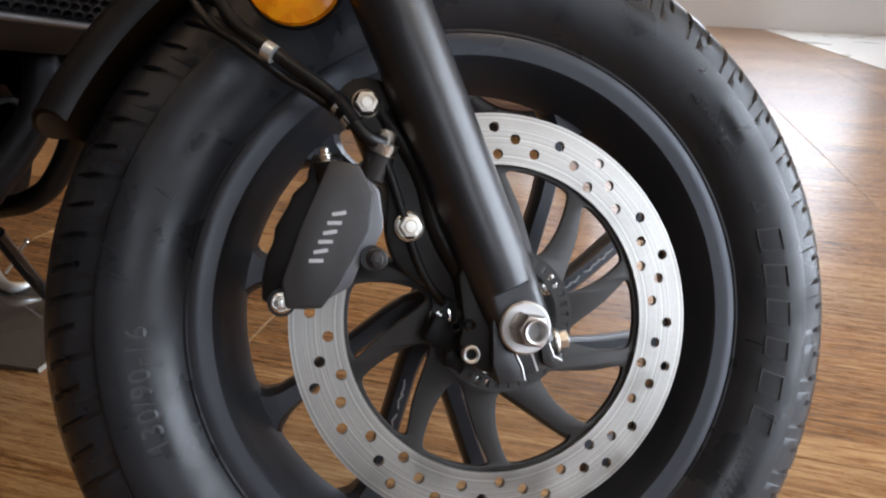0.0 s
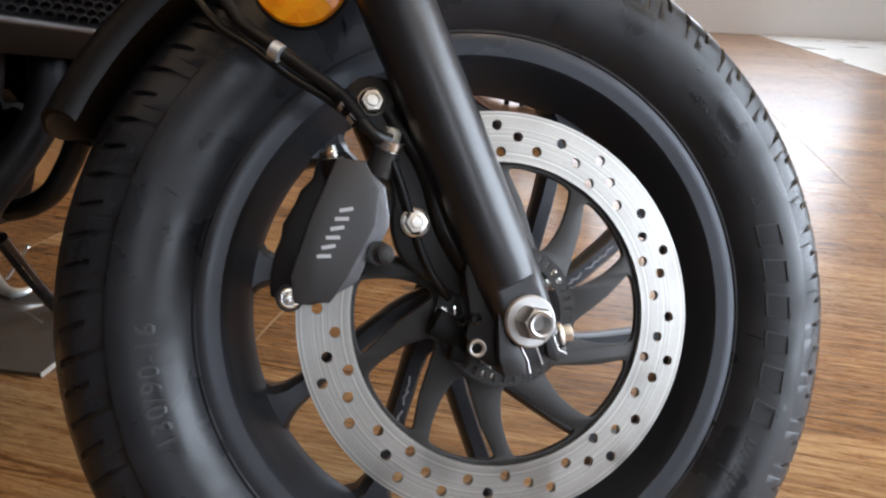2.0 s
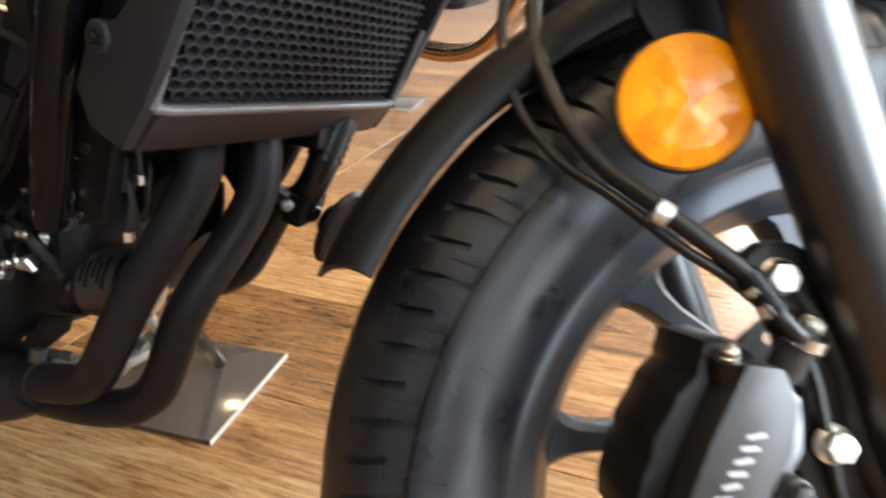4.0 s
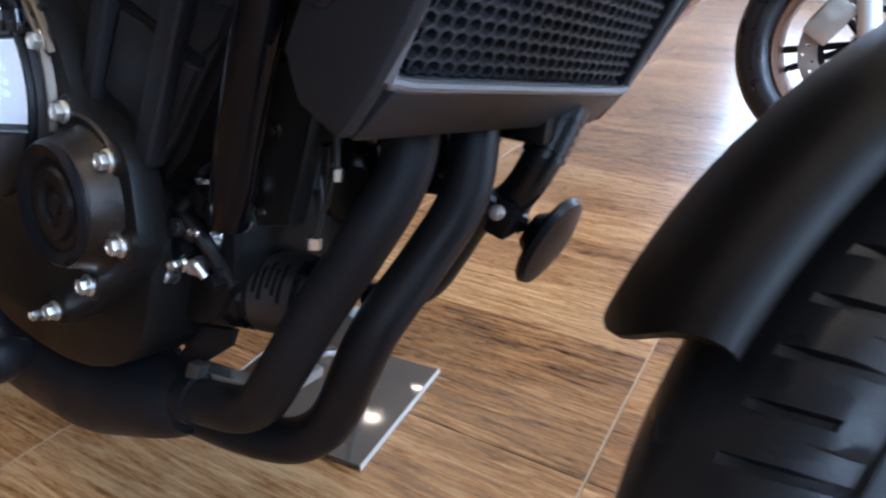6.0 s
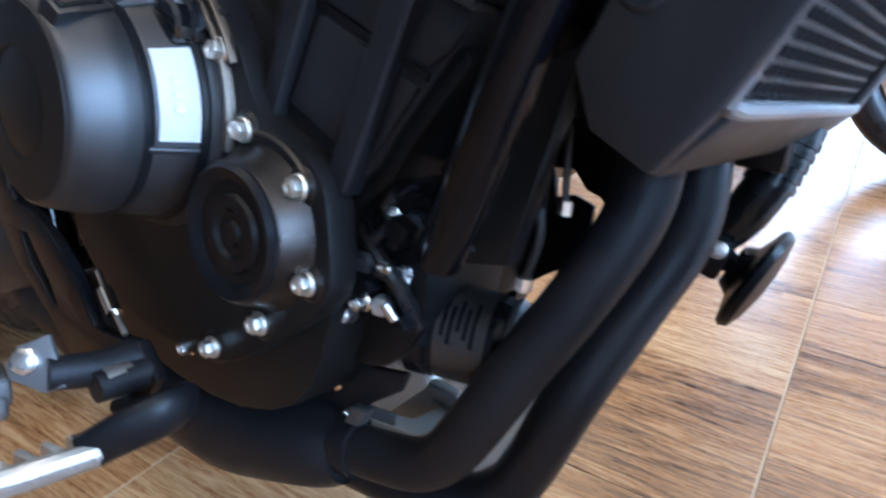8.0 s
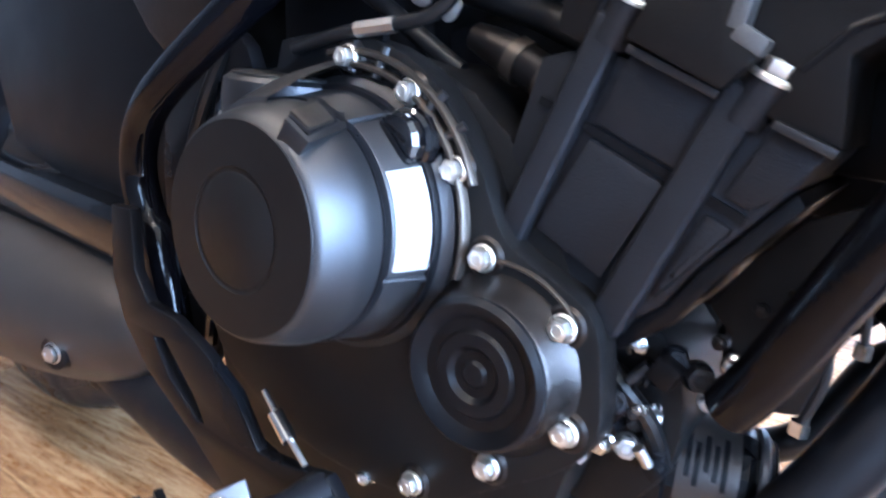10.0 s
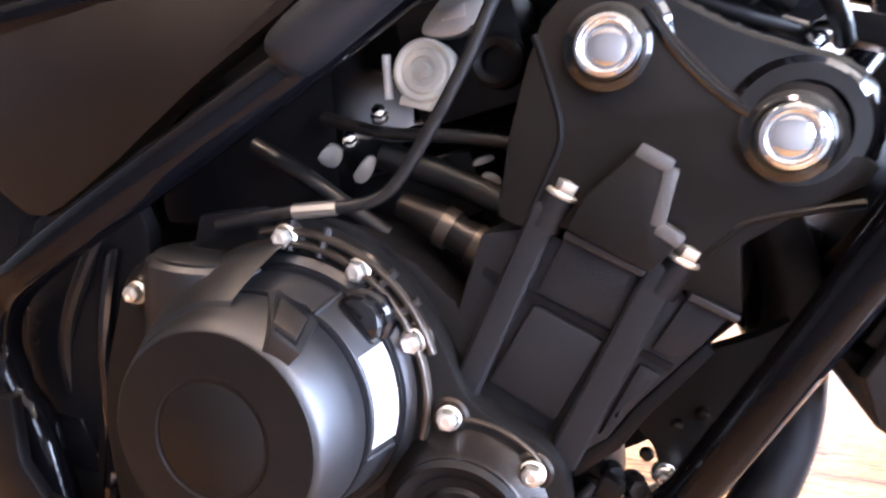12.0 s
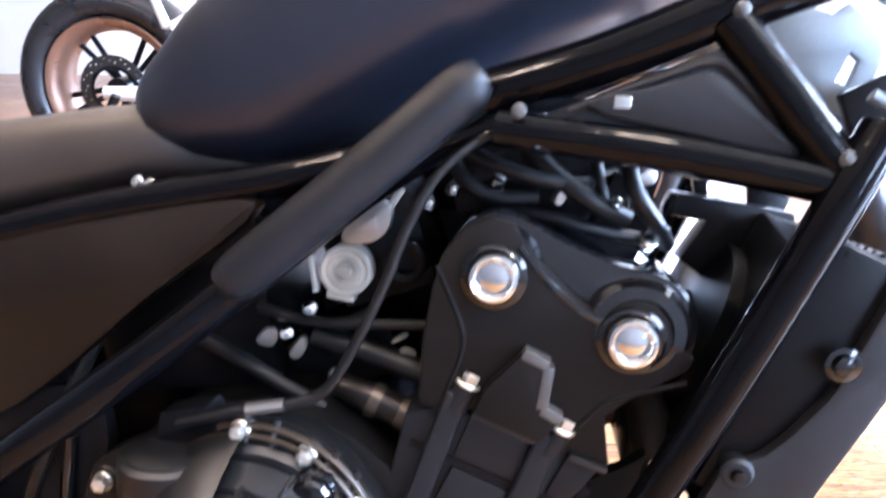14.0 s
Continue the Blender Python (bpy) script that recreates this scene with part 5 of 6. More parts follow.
part("panel_clip", block((-0.014, -0.1545, 0.7365), (0.010, 0.004, 0.005), 0.001, (0, 14, 0)), BOLT, panel)
part("panel_clip", block((-0.128, -0.155, 0.771), (0.011, 0.004, 0.008), 0.001), BOLT, panel)
head_plate = part("steering_bracket", filled([smooth_poly([(-0.029, 0.831), (-0.004, 0.846), (0.024, 0.838), (0.034, 0.846), (0.056, 0.826), (0.058, 0.803), (0.042, 0.770), (0.016, 0.785)], 2), [(0.038, 0.815), (0.046, 0.808), (0.040, 0.788), (0.030, 0.793)]], 0.008, 0.001), HEADALLOY, bike, "pale satin alloy bracket at the steering head", pose(0, -0.060, 0))
part("bracket_rim", sweep([(0.026, -0.066, 0.836), (0.034, -0.066, 0.843), (0.054, -0.066, 0.824), (0.056, -0.066, 0.803), (0.043, -0.066, 0.776), (0.028, -0.066, 0.781)], 0.0042, 10, 3), HEADALLOY, head_plate)
part("head_gusset", prism([(0.022, 0.782), (0.051, 0.797), (0.080, 0.800), (0.080, 0.748), (0.042, 0.742), (0.032, 0.759)], -0.095, -0.086, 0.002), PLASTIC, bike, "black gusset below the steering head")
# throttle body and clutter between tank and engine
intake = part("intake", block((-0.30, 0.0, 0.655), (0.085, 0.15, 0.085), 0.012, (0, -20, 0)), PLASTIC, bike, "black intake and airbox")
for nm, c, s, t in (("airbox", (-0.172, 0.0, 0.722), (0.135, 0.15, 0.075), 0), ("starter_housing", (-0.33, 0.02, 0.555), (0.10, 0.16, 0.05), -20), ("battery_box", (-0.47, 0.02, 0.60), (0.16, 0.18, 0.16), -8), ("throttle_body", (-0.37, 0.05, 0.69), (0.18, 0.10, 0.09), 0), ("intake_elbow", (-0.24, 0.06, 0.61), (0.12, 0.08, 0.14), 0)):
    part(nm, block(c, s, 0.012, (0, t, 0)), PLASTIC, bike, "black " + nm.replace("_", " "))
part("crossmember", prism([(-0.060, 0.704), (-0.019, 0.699), (0.040, 0.690), (0.044, 0.664), (-0.016, 0.622), (-0.050, 0.646), (-0.030, 0.680), (-0.066, 0.685)], 0.0, 0.030, 0.003), PLASTIC, bike, "black frame crossmember")
for pts, r in (([(-0.115, -0.10, 0.738), (-0.108, -0.11, 0.712), (-0.090, -0.10, 0.688), (-0.078, -0.08, 0.672)], 0.0060), ([(0.018, -0.12, 0.735), (0.012, -0.125, 0.70), (0.002, -0.125, 0.65), (-0.020, -0.12, 0.60)], 0.0055), ([(-0.225, -0.10, 0.735), (-0.190, -0.11, 0.722), (-0.150, -0.10, 0.716), (-0.120, -0.08, 0.722)], 0.0055), ([(-0.430, -0.11, 0.585), (-0.390, -0.115, 0.568), (-0.360, -0.115, 0.552), (-0.330, -0.11, 0.535)], 0.0060), ([(-0.390, -0.09, 0.606), (-0.34, -0.10, 0.600), (-0.29, -0.10, 0.602), (-0.25, -0.09, 0.600)], 0.0045)):
    part("hose", sweep(pts, r, 12), HOSE, bike, "thin black rubber hose")
# Added bright bits imitate daylight showing through gaps in the clutter.
for c, s, t in (((-0.384, -0.088, 0.581), (0.020, 0.008, 0.020), 25), ((-0.358, -0.088, 0.574), (0.014, 0.008, 0.026), 25), ((-0.330, -0.086, 0.553), (0.011, 0.008, 0.013), 10), ((-0.305, -0.088, 0.575), (0.012, 0.008, 0.014), -30), ((-0.276, -0.088, 0.588), (0.020, 0.006, 0.006), -20), ((-0.269, -0.088, 0.577), (0.018, 0.008, 0.007), 18), ((-0.366, -0.086, 0.597), (0.026, 0.008, 0.005), 6), ((-0.098, -0.085, 0.722), (0.020, 0.012, 0.014), 12), ((-0.086, -0.085, 0.680), (0.018, 0.012, 0.020), 40), ((-0.160, -0.100, 0.706), (0.010, 0.012, 0.014), 10)):
    body = prism(smooth_poly([(-s[0] * 0.38, -s[2] * 0.30), (s[0] * 0.10, -s[2] * 0.40), (s[0] * 0.38, -s[2] * 0.16), (s[0] * 0.26, s[2] * 0.36), (-s[0] * 0.22, s[2] * 0.38)], 2), -s[1] * 0.34, s[1] * 0.34, 0.0012)
    bmesh.ops.transform(body, matrix=pose(*c, 14, t, 25), verts=body.verts)
    part("bright_bit", body, ALLOY, bike, "bright bit standing in for daylight seen through a gap")
throttle = part("throttle_pulley", lathe([(0.0205, -0.080), (0.0205, -0.097), (0.0185, -0.0985), (0.0150, -0.0970), (0.0135, -0.0985), (0.0095, -0.0985), (0.0085, -0.0955), (0.0050, -0.0955), (0.0045, -0.100), (0, -0.1005)], 40, (-0.318, 0, 0.641)), CREAM, bike, "pale cast throttle drum")
part("sensor_body", prism(smooth_poly([(-0.322, 0.664), (-0.312, 0.684), (-0.294, 0.696), (-0.284, 0.692), (-0.285, 0.676), (-0.298, 0.664)], 3), -0.096, -0.082, 0.002), ALLOY, throttle)
part("sensor_plate", block((-0.302, -0.0965, 0.678), (0.016, 0.002, 0.008), 0.0006, (0, -12, 0)), NUT, throttle)
for p, q in (((-0.296, -0.09, 0.696), (-0.284, -0.09, 0.714)), ((-0.286, -0.09, 0.690), (-0.276, -0.09, 0.706)), ((-0.347, -0.09, 0.650), (-0.343, -0.09, 0.622))):
    part("cable_prong", sweep([p, q], 0.0030, 8, smooth=False), CREAM, throttle)
part("drum_notch", block((-0.322, -0.090, 0.6205), (0.022, 0.014, 0.006), 0.001, (0, 8, 0)), CREAM, throttle)
part("vacuum_port", lathe([(0.017, -0.07), (0.017, -0.098), (0.014, -0.100), (0.009, -0.098), (0.0085, -0.090), (0, -0.090)], 28, (-0.272, 0, 0.650)), PLASTIC, bike, "black round port")
part("clutch_cable", sweep([(-0.424, -0.160, 0.536), (-0.381, -0.160, 0.549), (-0.345, -0.158, 0.556), (-0.317, -0.154, 0.567), (-0.297, -0.150, 0.600), (-0.276, -0.148, 0.646), (-0.263, -0.146, 0.682), (-0.242, -0.140, 0.722), (-0.205, -0.125, 0.752), (-0.16, -0.10, 0.76)], 0.0040, 12), HOSE, bike, "black clutch cable")
part("cable_end", sweep([(-0.424, -0.160, 0.536), (-0.376, -0.160, 0.5505)], 0.0030, 10, smooth=False), BOLT, bike)
part("cable_adjuster", sweep([(-0.372, -0.160, 0.551), (-0.345, -0.158, 0.556)], 0.0048, 8, smooth=False), NUT, bike, "steel cable adjuster")
part("cable_bracket", prism([(-0.40, 0.515), (-0.392, 0.548), (-0.36, 0.556), (-0.355, 0.530)], -0.152, -0.146, 0.001), PLASTIC, bike)
stub = part("coolant_pipe", sweep([(-0.322, -0.110, 0.556), (-0.300, -0.112, 0.549), (-0.262, -0.110, 0.533), (-0.236, -0.105, 0.522)], [0.0085, 0.0115, 0.0125, 0.0125], 18), CASE, bike, "dark satin coolant pipe stub")
for x, z in ((-0.290, 0.5445), (-0.268, 0.5355)):
    part("hose_band", sweep([(x - 0.004, -0.1112, z + 0.0017), (x + 0.004, -0.1112, z - 0.0017)], 0.0138, 18, smooth=False), GLINT, stub)
part("coolant_pipe", sweep([(-0.345, -0.09, 0.585), (-0.30, -0.09, 0.575), (-0.255, -0.09, 0.56)], 0.010, 14), HOSE, bike)
# Chrome bits added the same way, as small bright spots among the hoses.
for p, r in (((-0.205, -0.092, 0.712), 0.0050), ((-0.238, -0.09, 0.706), 0.0050), ((-0.256, -0.09, 0.694), 0.0045), ((-0.122, -0.098, 0.700), 0.0045), ((-0.095, -0.09, 0.672), 0.0060), ((-0.345, -0.10, 0.610), 0.0050), ((-0.360, -0.11, 0.592), 0.0045)):
    bolt(bike, p, (0.2, -0.8, 0.5), r, 0.009, CHROME, "bright_bit", 1.2, False)
for pts, r in (([(-0.245, -0.085, 0.735), (-0.225, -0.095, 0.712), (-0.205, -0.095, 0.703), (-0.175, -0.090, 0.704)], 0.0060), ([(-0.190, -0.090, 0.745), (-0.165, -0.100, 0.722), (-0.135, -0.100, 0.702), (-0.110, -0.090, 0.690)], 0.0075), ([(-0.140, -0.085, 0.745), (-0.132, -0.095, 0.720), (-0.128, -0.095, 0.698), (-0.138, -0.085, 0.680)], 0.0045), ([(-0.215, -0.080, 0.690), (-0.175, -0.095, 0.692), (-0.140, -0.095, 0.684), (-0.100, -0.085, 0.676)], 0.0050)):
    part("hose", sweep(pts, r, 12), HOSE, bike, "thin black rubber hose")
for c, s, t in (((-0.150, -0.092, 0.716), (0.030, 0.016, 0.014), 18), ((-0.212, -0.088, 0.724), (0.024, 0.016, 0.018), -10), ((-0.118, -0.090, 0.712), (0.016, 0.016, 0.022), 25)):
    part("connector", block(c, s, 0.002, (0, t, 0)), PLASTIC, bike, "black cable connector")
# tank, seat, side cover
def loft(sections, seg=24):
    """Rings of (x, z centre, half width, half height, squareness)."""
    bm = bmesh.new()
    rows = []
    for x, zc, w, h, q in sections:
        rowv = []
        for k in range(seg):
            a = 2 * math.pi * k / seg
            c, s = math.cos(a), math.sin(a)
            rowv.append(bm.verts.new((x, w * math.copysign(abs(c) ** q, c), zc + h * math.copysign(abs(s) ** q, s))))
        rows.append(rowv)
    for p, q in zip(rows, rows[1:]):
        for j in range(seg):
            bm.faces.new((p[j], p[(j + 1) % seg], q[(j + 1) % seg], q[j]))
    bm.faces.new(rows[0][::-1])
    bm.faces.new(rows[-1])
    return bm


part("fuel_tank", loft([(-0.486, 0.7600, 0.082, 0.018, 0.7), (-0.482, 0.7610, 0.098, 0.029, 0.7), (-0.468, 0.7640, 0.113, 0.043, 0.7), (-0.435, 0.7780, 0.126, 0.066, 0.65), (-0.40, 0.7950, 0.130, 0.082, 0.62), (-0.37, 0.8130, 0.132, 0.098, 0.62), (-0.28, 0.870, 0.138, 0.112, 0.65), (-0.20, 0.905, 0.140, 0.100, 0.65), (-0.10, 0.935, 0.136, 0.092, 0.7), (0.0, 0.96, 0.11, 0.075, 0.7)], 40), TANK, bike, "deep blue-black painted fuel tank")
seat = part("seat", loft([(-0.400, 0.722, 0.080, 0.022, 0.6), (-0.430, 0.730, 0.100, 0.030, 0.6), (-0.475, 0.732, 0.114, 0.034, 0.6), (-0.52, 0.724, 0.124, 0.038, 0.58), (-0.58, 0.712, 0.132, 0.040, 0.55), (-0.66, 0.698, 0.145, 0.044, 0.55), (-0.80, 0.692, 0.150, 0.050, 0.55), (-0.94, 0.715, 0.135, 0.060, 0.6)], 32), SEAT, bike, "black vinyl seat")
bolt(bike, (-0.466, -0.126, 0.706), r=0.0034, h=0.005, mat=BOLT, name="seat_bolt")
bolt(bike, (-0.457, -0.125, 0.704), r=0.0034, h=0.005, mat=BOLT, name="seat_bolt")
part("side_cover", prism(smooth_poly([(-0.60, 0.52), (-0.545, 0.545), (-0.455, 0.622), (-0.378, 0.682), (-0.385, 0.698), (-0.50, 0.676), (-0.62, 0.645), (-0.66, 0.58)], 3), -0.140, -0.120, 0.005), SIDECOVER, bike, "grained dark brown-black side cover")
part("swingarm", merged(block((-0.85, -0.115, 0.345), (0.62, 0.035, 0.055), 0.008), block((-0.85, 0.115, 0.345), (0.62, 0.035, 0.055), 0.008), block((-0.53, 0, 0.36), (0.05, 0.24, 0.06), 0.008)), GLOSS, bike, "gloss black swingarm")
part("rear_tyre", tyre_mesh(0.315, 0.075, 40, False), RUBBER, bike, "black rear tyre", pose(-1.03, 0, 0.315, 0, 0, 0))
rear_rim = part("rear_rim", lathe([(0.206, -0.050), (0.216, -0.056), (0.210, -0.060), (0.198, -0.056), (0.188, -0.03), (0.184, 0.0), (0.188, 0.03), (0.198, 0.056), (0.210, 0.060), (0.216, 0.056), (0.206, 0.050)], 72), RIM, bike, "satin black cast rear rim", pose(-1.03, 0, 0.315))
for k in range(10):
    part("spoke", spoke_mesh(radians(36 * k)), RIM, rear_rim)
part("rear_hub", lathe([(0.0, -0.07), (0.075, -0.07), (0.080, -0.06), (0.055, -0.04), (0.055, 0.07), (0, 0.07)], 36), RIM, rear_rim)
part("inner_mudguard", sweep([(-0.60, 0.0, 0.30), (-0.655, 0.0, 0.42), (-0.70, 0.0, 0.54), (-0.78, 0.0, 0.64), (-0.95, 0.0, 0.69)], 0.10, 20, flat=0.25), PLASTIC, bike, "black inner mudguard")
# Added black plate keeps the pale rear rim out of the dark area.
part("rear_wheel_blocker", prism(smooth_poly([(-0.640, 0.380), (-0.640, 0.560), (-0.720, 0.650), (-0.960, 0.660), (-1.000, 0.560), (-0.960, 0.390)], 2), -0.106, -0.100, 0.002), PLASTIC, bike, "added black plate hiding the rear wheel")
part("wiring", sweep([(-0.50, -0.12, 0.60), (-0.545, -0.135, 0.50), (-0.575, -0.13, 0.42), (-0.56, -0.12, 0.33)], 0.006, 10), HOSE, bike)
# foot peg, heel plate and brake pedal
PM = pose(-0.388, -0.256, 0.258, 0, 0, -8)
peg = part("foot_peg", merged(block((0, -0.055, -0.003), (0.040, 0.114, 0.022), 0.006, seg=3), block((0.008, -0.055, -0.012), (0.030, 0.108, 0.020), 0.007, seg=3)), DULLALLOY, bike, "alloy foot peg with a ribbed rubber top", PM)
part("rubber_pad", block((-0.002, -0.056, 0.0085), (0.038, 0.106, 0.006), 0.002), MUFFLER, peg, "worn grey rubber pad")
for k in range(8):
    part("rubber_rib", block((-0.002, -0.010 - 0.0132 * k, 0.0115), (0.0385, 0.0062, 0.0085), 0.0022, (0, 0, -12)), PLASTIC, peg)
    part("bead", sweep([(0.0185, -0.0135 - 0.0132 * k, 0.0085), (0.0205, -0.0175 - 0.0132 * k, 0.0060), (0.0190, -0.0215 - 0.0132 * k, 0.0085)], [0.0030, 0.0042, 0.0030], 10, 3), ALLOY, peg)
HINGE = axis_pose((-0.360, -0.252, 0.2797), (0.62, -0.70, 0.35))
hinge = part("peg_hinge", prism([(-0.0060, 0.0090), (0.0123, 0.0185), (0.0265, -0.0142), (0.0142, -0.0195), (-0.0085, -0.0125), (-0.0120, -0.0030)], 0.0, 0.0050, 0.0012), CALIPEREDGE, bike, "grey steel foot peg hinge plate", HINGE)
part("hinge_pin", lathe([(0.0, -0.0042), (0.0060, -0.0040), (0.0082, -0.0028), (0.0090, 0.0), (0.0090, 0.003)], 32), BOLT, hinge, "polished hinge pin")
part("peg_bracket", sweep([(-0.345, -0.186, 0.268), (-0.345, -0.215, 0.268), (-0.350, -0.244, 0.272)], [0.014, 0.012, 0.011], 16, smooth=False), CYLINDER, bike, "cast foot peg bracket")
pivot = part("pedal_pivot", sweep([(-0.332, -0.186, 0.262), (-0.332, -0.222, 0.262)], [0.0115, 0.0105], 20, smooth=False), CYLINDER, bike, "pedal pivot tube")
part("pivot_band", sweep([(-0.334, -0.198, 0.262), (-0.334, -0.216, 0.262)], 0.0122, 20, smooth=False), NUT, pivot)
heel = filled([[(-0.590, 0.400), (-0.566, 0.402), (-0.560, 0.356), (-0.540, 0.334), (-0.505, 0.332), (-0.470, 0.320), (-0.432, 0.300), (-0.405, 0.268), (-0.372, 0.272), (-0.340, 0.280), (-0.318, 0.262), (-0.330, 0.245), (-0.372, 0.246), (-0.393, 0.236), (-0.420, 0.224), (-0.440, 0.228), (-0.480, 0.252), (-0.540, 0.282), (-0.572, 0.312), (-0.588, 0.345)], [(-0.534, 0.312), (-0.518, 0.316), (-0.478, 0.284), (-0.462, 0.264), (-0.474, 0.262), (-0.512, 0.284)]], 0.010, 0.002)
bmesh.ops.translate(heel, verts=heel.verts, vec=(0, -0.184, 0))
part("heel_plate", heel, PLASTIC, bike, "black heel guard plate with a slot")
pedal = part("brake_pedal", sweep([(-0.345, -0.200, 0.238), (-0.300, -0.198, 0.250), (-0.262, -0.203, 0.274), (-0.248, -0.218, 0.283), (-0.254, -0.238, 0.276), (-0.268, -0.256, 0.262)], [0.009, 0.012, 0.015, 0.016, 0.015, 0.013], 16, flat=0.6), PLASTIC, bike, "black rear brake pedal")
part("pedal_pad", sweep([(-0.266, -0.252, 0.260), (-0.274, -0.285, 0.257), (-0.284, -0.325, 0.254)], [0.015, 0.016, 0.015], 12, flat=0.5), ALLOY, pedal, "bare alloy toothed pedal pad")
for k in range(6):
    c = Vector((-0.267, -0.258, 0.266)).lerp(Vector((-0.283, -0.320, 0.261)), k / 5)
    part("pad_tooth", block(c, (0.024, 0.005, 0.008), 0.0012, (0, 0, 14)), ALLOY, pedal)
part("brake_rod", sweep([(-0.409, -0.182, 0.312), (-0.387, -0.184, 0.296), (-0.361, -0.186, 0.279)], 0.0024, 10, smooth=False), NUT, bike, "thin pedal return rod")
part("return_spring", sweep([(-0.395, -0.184, 0.302), (-0.377, -0.186, 0.290)], 0.0055, 12, smooth=False), BOLT, bike, "bright return spring")
# lower front of the engine
def drum_bar(r, y, w, a0, a1):
    """A thin raised bar lying round a drum about y."""
    bm = bmesh.new()
    rows = [[bm.verts.new((q * math.cos(a0 + (a1 - a0) * k / 8), yy, q * math.sin(a0 + (a1 - a0) * k / 8))) for q, yy in ((r - 0.0006, y), (r + 0.0003, y), (r + 0.0003, y + w), (r - 0.0006, y + w))] for k in range(9)]
    for p, q in zip(rows, rows[1:]):
        for s in range(4):
            bm.faces.new((p[s], p[(s + 1) % 4], q[(s + 1) % 4], q[s]))
    bm.faces.new(rows[0])
    bm.faces.new(rows[-1])
    return bm


filt = part("oil_filter", lathe([(0.0300, 0.062), (0.0300, 0.050), (0.0280, 0.048), (0.0280, 0.010), (0.0262, 0.006), (0.0262, 0.0), (0.022, -0.004), (0, -0.005)], 14), PLASTIC, bike, "black oil filter with a grey band", axis_pose((-0.122, -0.048, 0.322), (0.94, 0.30, 0.02)) @ Matrix.Scale(1.12, 4), 18)
part("filter_band", lathe([(0.0284, 0.044), (0.0287, 0.040), (0.0287, 0.018), (0.0284, 0.014)], 32), MUFFLER, filt, "grey printed filter label")
for k in range(5):
    part("print_bar", drum_bar(0.0288, 0.020 + 0.0045 * k, 0.0028, radians(118 + 9 * (k % 2)), radians(172 - 8 * (k % 3))), PLASTIC, filt)
part("filter_end", lathe([(0.0225, -0.0045), (0.0160, -0.0065), (0.0060, -0.0075), (0, -0.0076)], 28), PALESTEEL, filt, "pale steel filter end")
part("filter_rim", lathe([(0.0265, 0.0), (0.0278, 0.001), (0.0278, 0.004), (0.0270, 0.005)], 32), CALIPEREDGE, filt, "grey crimped rim")
for p, r, h, m_ in (((-0.213, -0.118, 0.382), 0.0075, 0.020, CYLINDER), ((-0.197, -0.112, 0.371), 0.0070, 0.018, CYLINDER), ((-0.185, -0.112, 0.345), 0.0060, 0.010, NUT), ((-0.210, -0.118, 0.333), 0.0060, 0.010, NUT), ((-0.158, -0.105, 0.396), 0.0070, 0.016, CYLINDER), ((-0.141, -0.108, 0.409), 0.0058, 0.010, BOLT), ((-0.171, -0.105, 0.401), 0.0060, 0.010, CYLINDER), ((-0.150, -0.104, 0.384), 0.0050, 0.008, NUT)):
    bolt(bike, p, (0.35, -0.9, 0.2), r, h, m_, "case_bolt", 1.25)
for pts, r in (([(-0.215, -0.11, 0.395), (-0.195, -0.12, 0.385), (-0.175, -0.115, 0.365), (-0.165, -0.10, 0.335)], 0.0055),):
    part("hose", sweep(pts, r, 10), HOSE, bike, "thin black rubber hose")
part("front_casting", prism(smooth_poly([(-0.225, 0.40), (-0.19, 0.415), (-0.165, 0.39), (-0.160, 0.34), (-0.185, 0.30), (-0.225, 0.30)], 3), -0.104, -0.02, 0.004), PLATE, bike, "black cast engine front")
lower_br = part("skid_bracket", filled([[(-0.300, 0.230), (-0.250, 0.270), (-0.185, 0.286), (-0.190, 0.272), (-0.223, 0.245), (-0.273, 0.214)], [(-0.262, 0.243), (-0.250, 0.254), (-0.243, 0.252), (-0.254, 0.239)]], 0.006, 0.001), CYLINDER, bike, "black slotted lower engine bracket", pose(0, -0.080, 0))
bolt(lower_br, (-0.236, -0.004, 0.234), r=0.0030, h=0.004, mat=BOLT, name="bracket_screw")
ledge = part("sump_ledge", prism([(-0.228, 0.082), (-0.170, 0.068), (-0.160, 0.036), (-0.164, 0.002), (-0.212, 0.006), (-0.218, 0.016), (-0.194, 0.024), (-0.196, 0.054), (-0.226, 0.068)], 0.226, 0.236, 0.002), LEDGE, bike, "bare pale cast alloy ledge under the engine", pose(0, 0, 0, 90))
part("ledge_rib", block((-0.200, 0.240, 0.012), (0.030, 0.012, 0.010), 0.0022), LEDGE, ledge)
part("ledge_rib", block((-0.212, 0.239, 0.074), (0.028, 0.010, 0.005), 0.0018, (0, 14, 0)), DULLALLOY, ledge)
part("stand_bracket", merged(prism([(-0.262, 0.188), (-0.213, 0.243), (-0.160, 0.246), (-0.195, 0.200)], -0.020, -0.014, 0.001)), ALLOY, bike, "bare alloy bracket")
clamp = part("pipe_clamp", sweep([(-0.212, -0.0895, 0.2175), (-0.230, -0.0895, 0.2135)], 0.0215, 24, smooth=False), PIPE, bike, "black pipe clamp with a bolted ear")
part("clamp_ear", prism([(-0.228, 0.232), (-0.212, 0.238), (-0.206, 0.252), (-0.222, 0.250)], -0.096, -0.086, 0.0015), DULLALLOY, clamp)
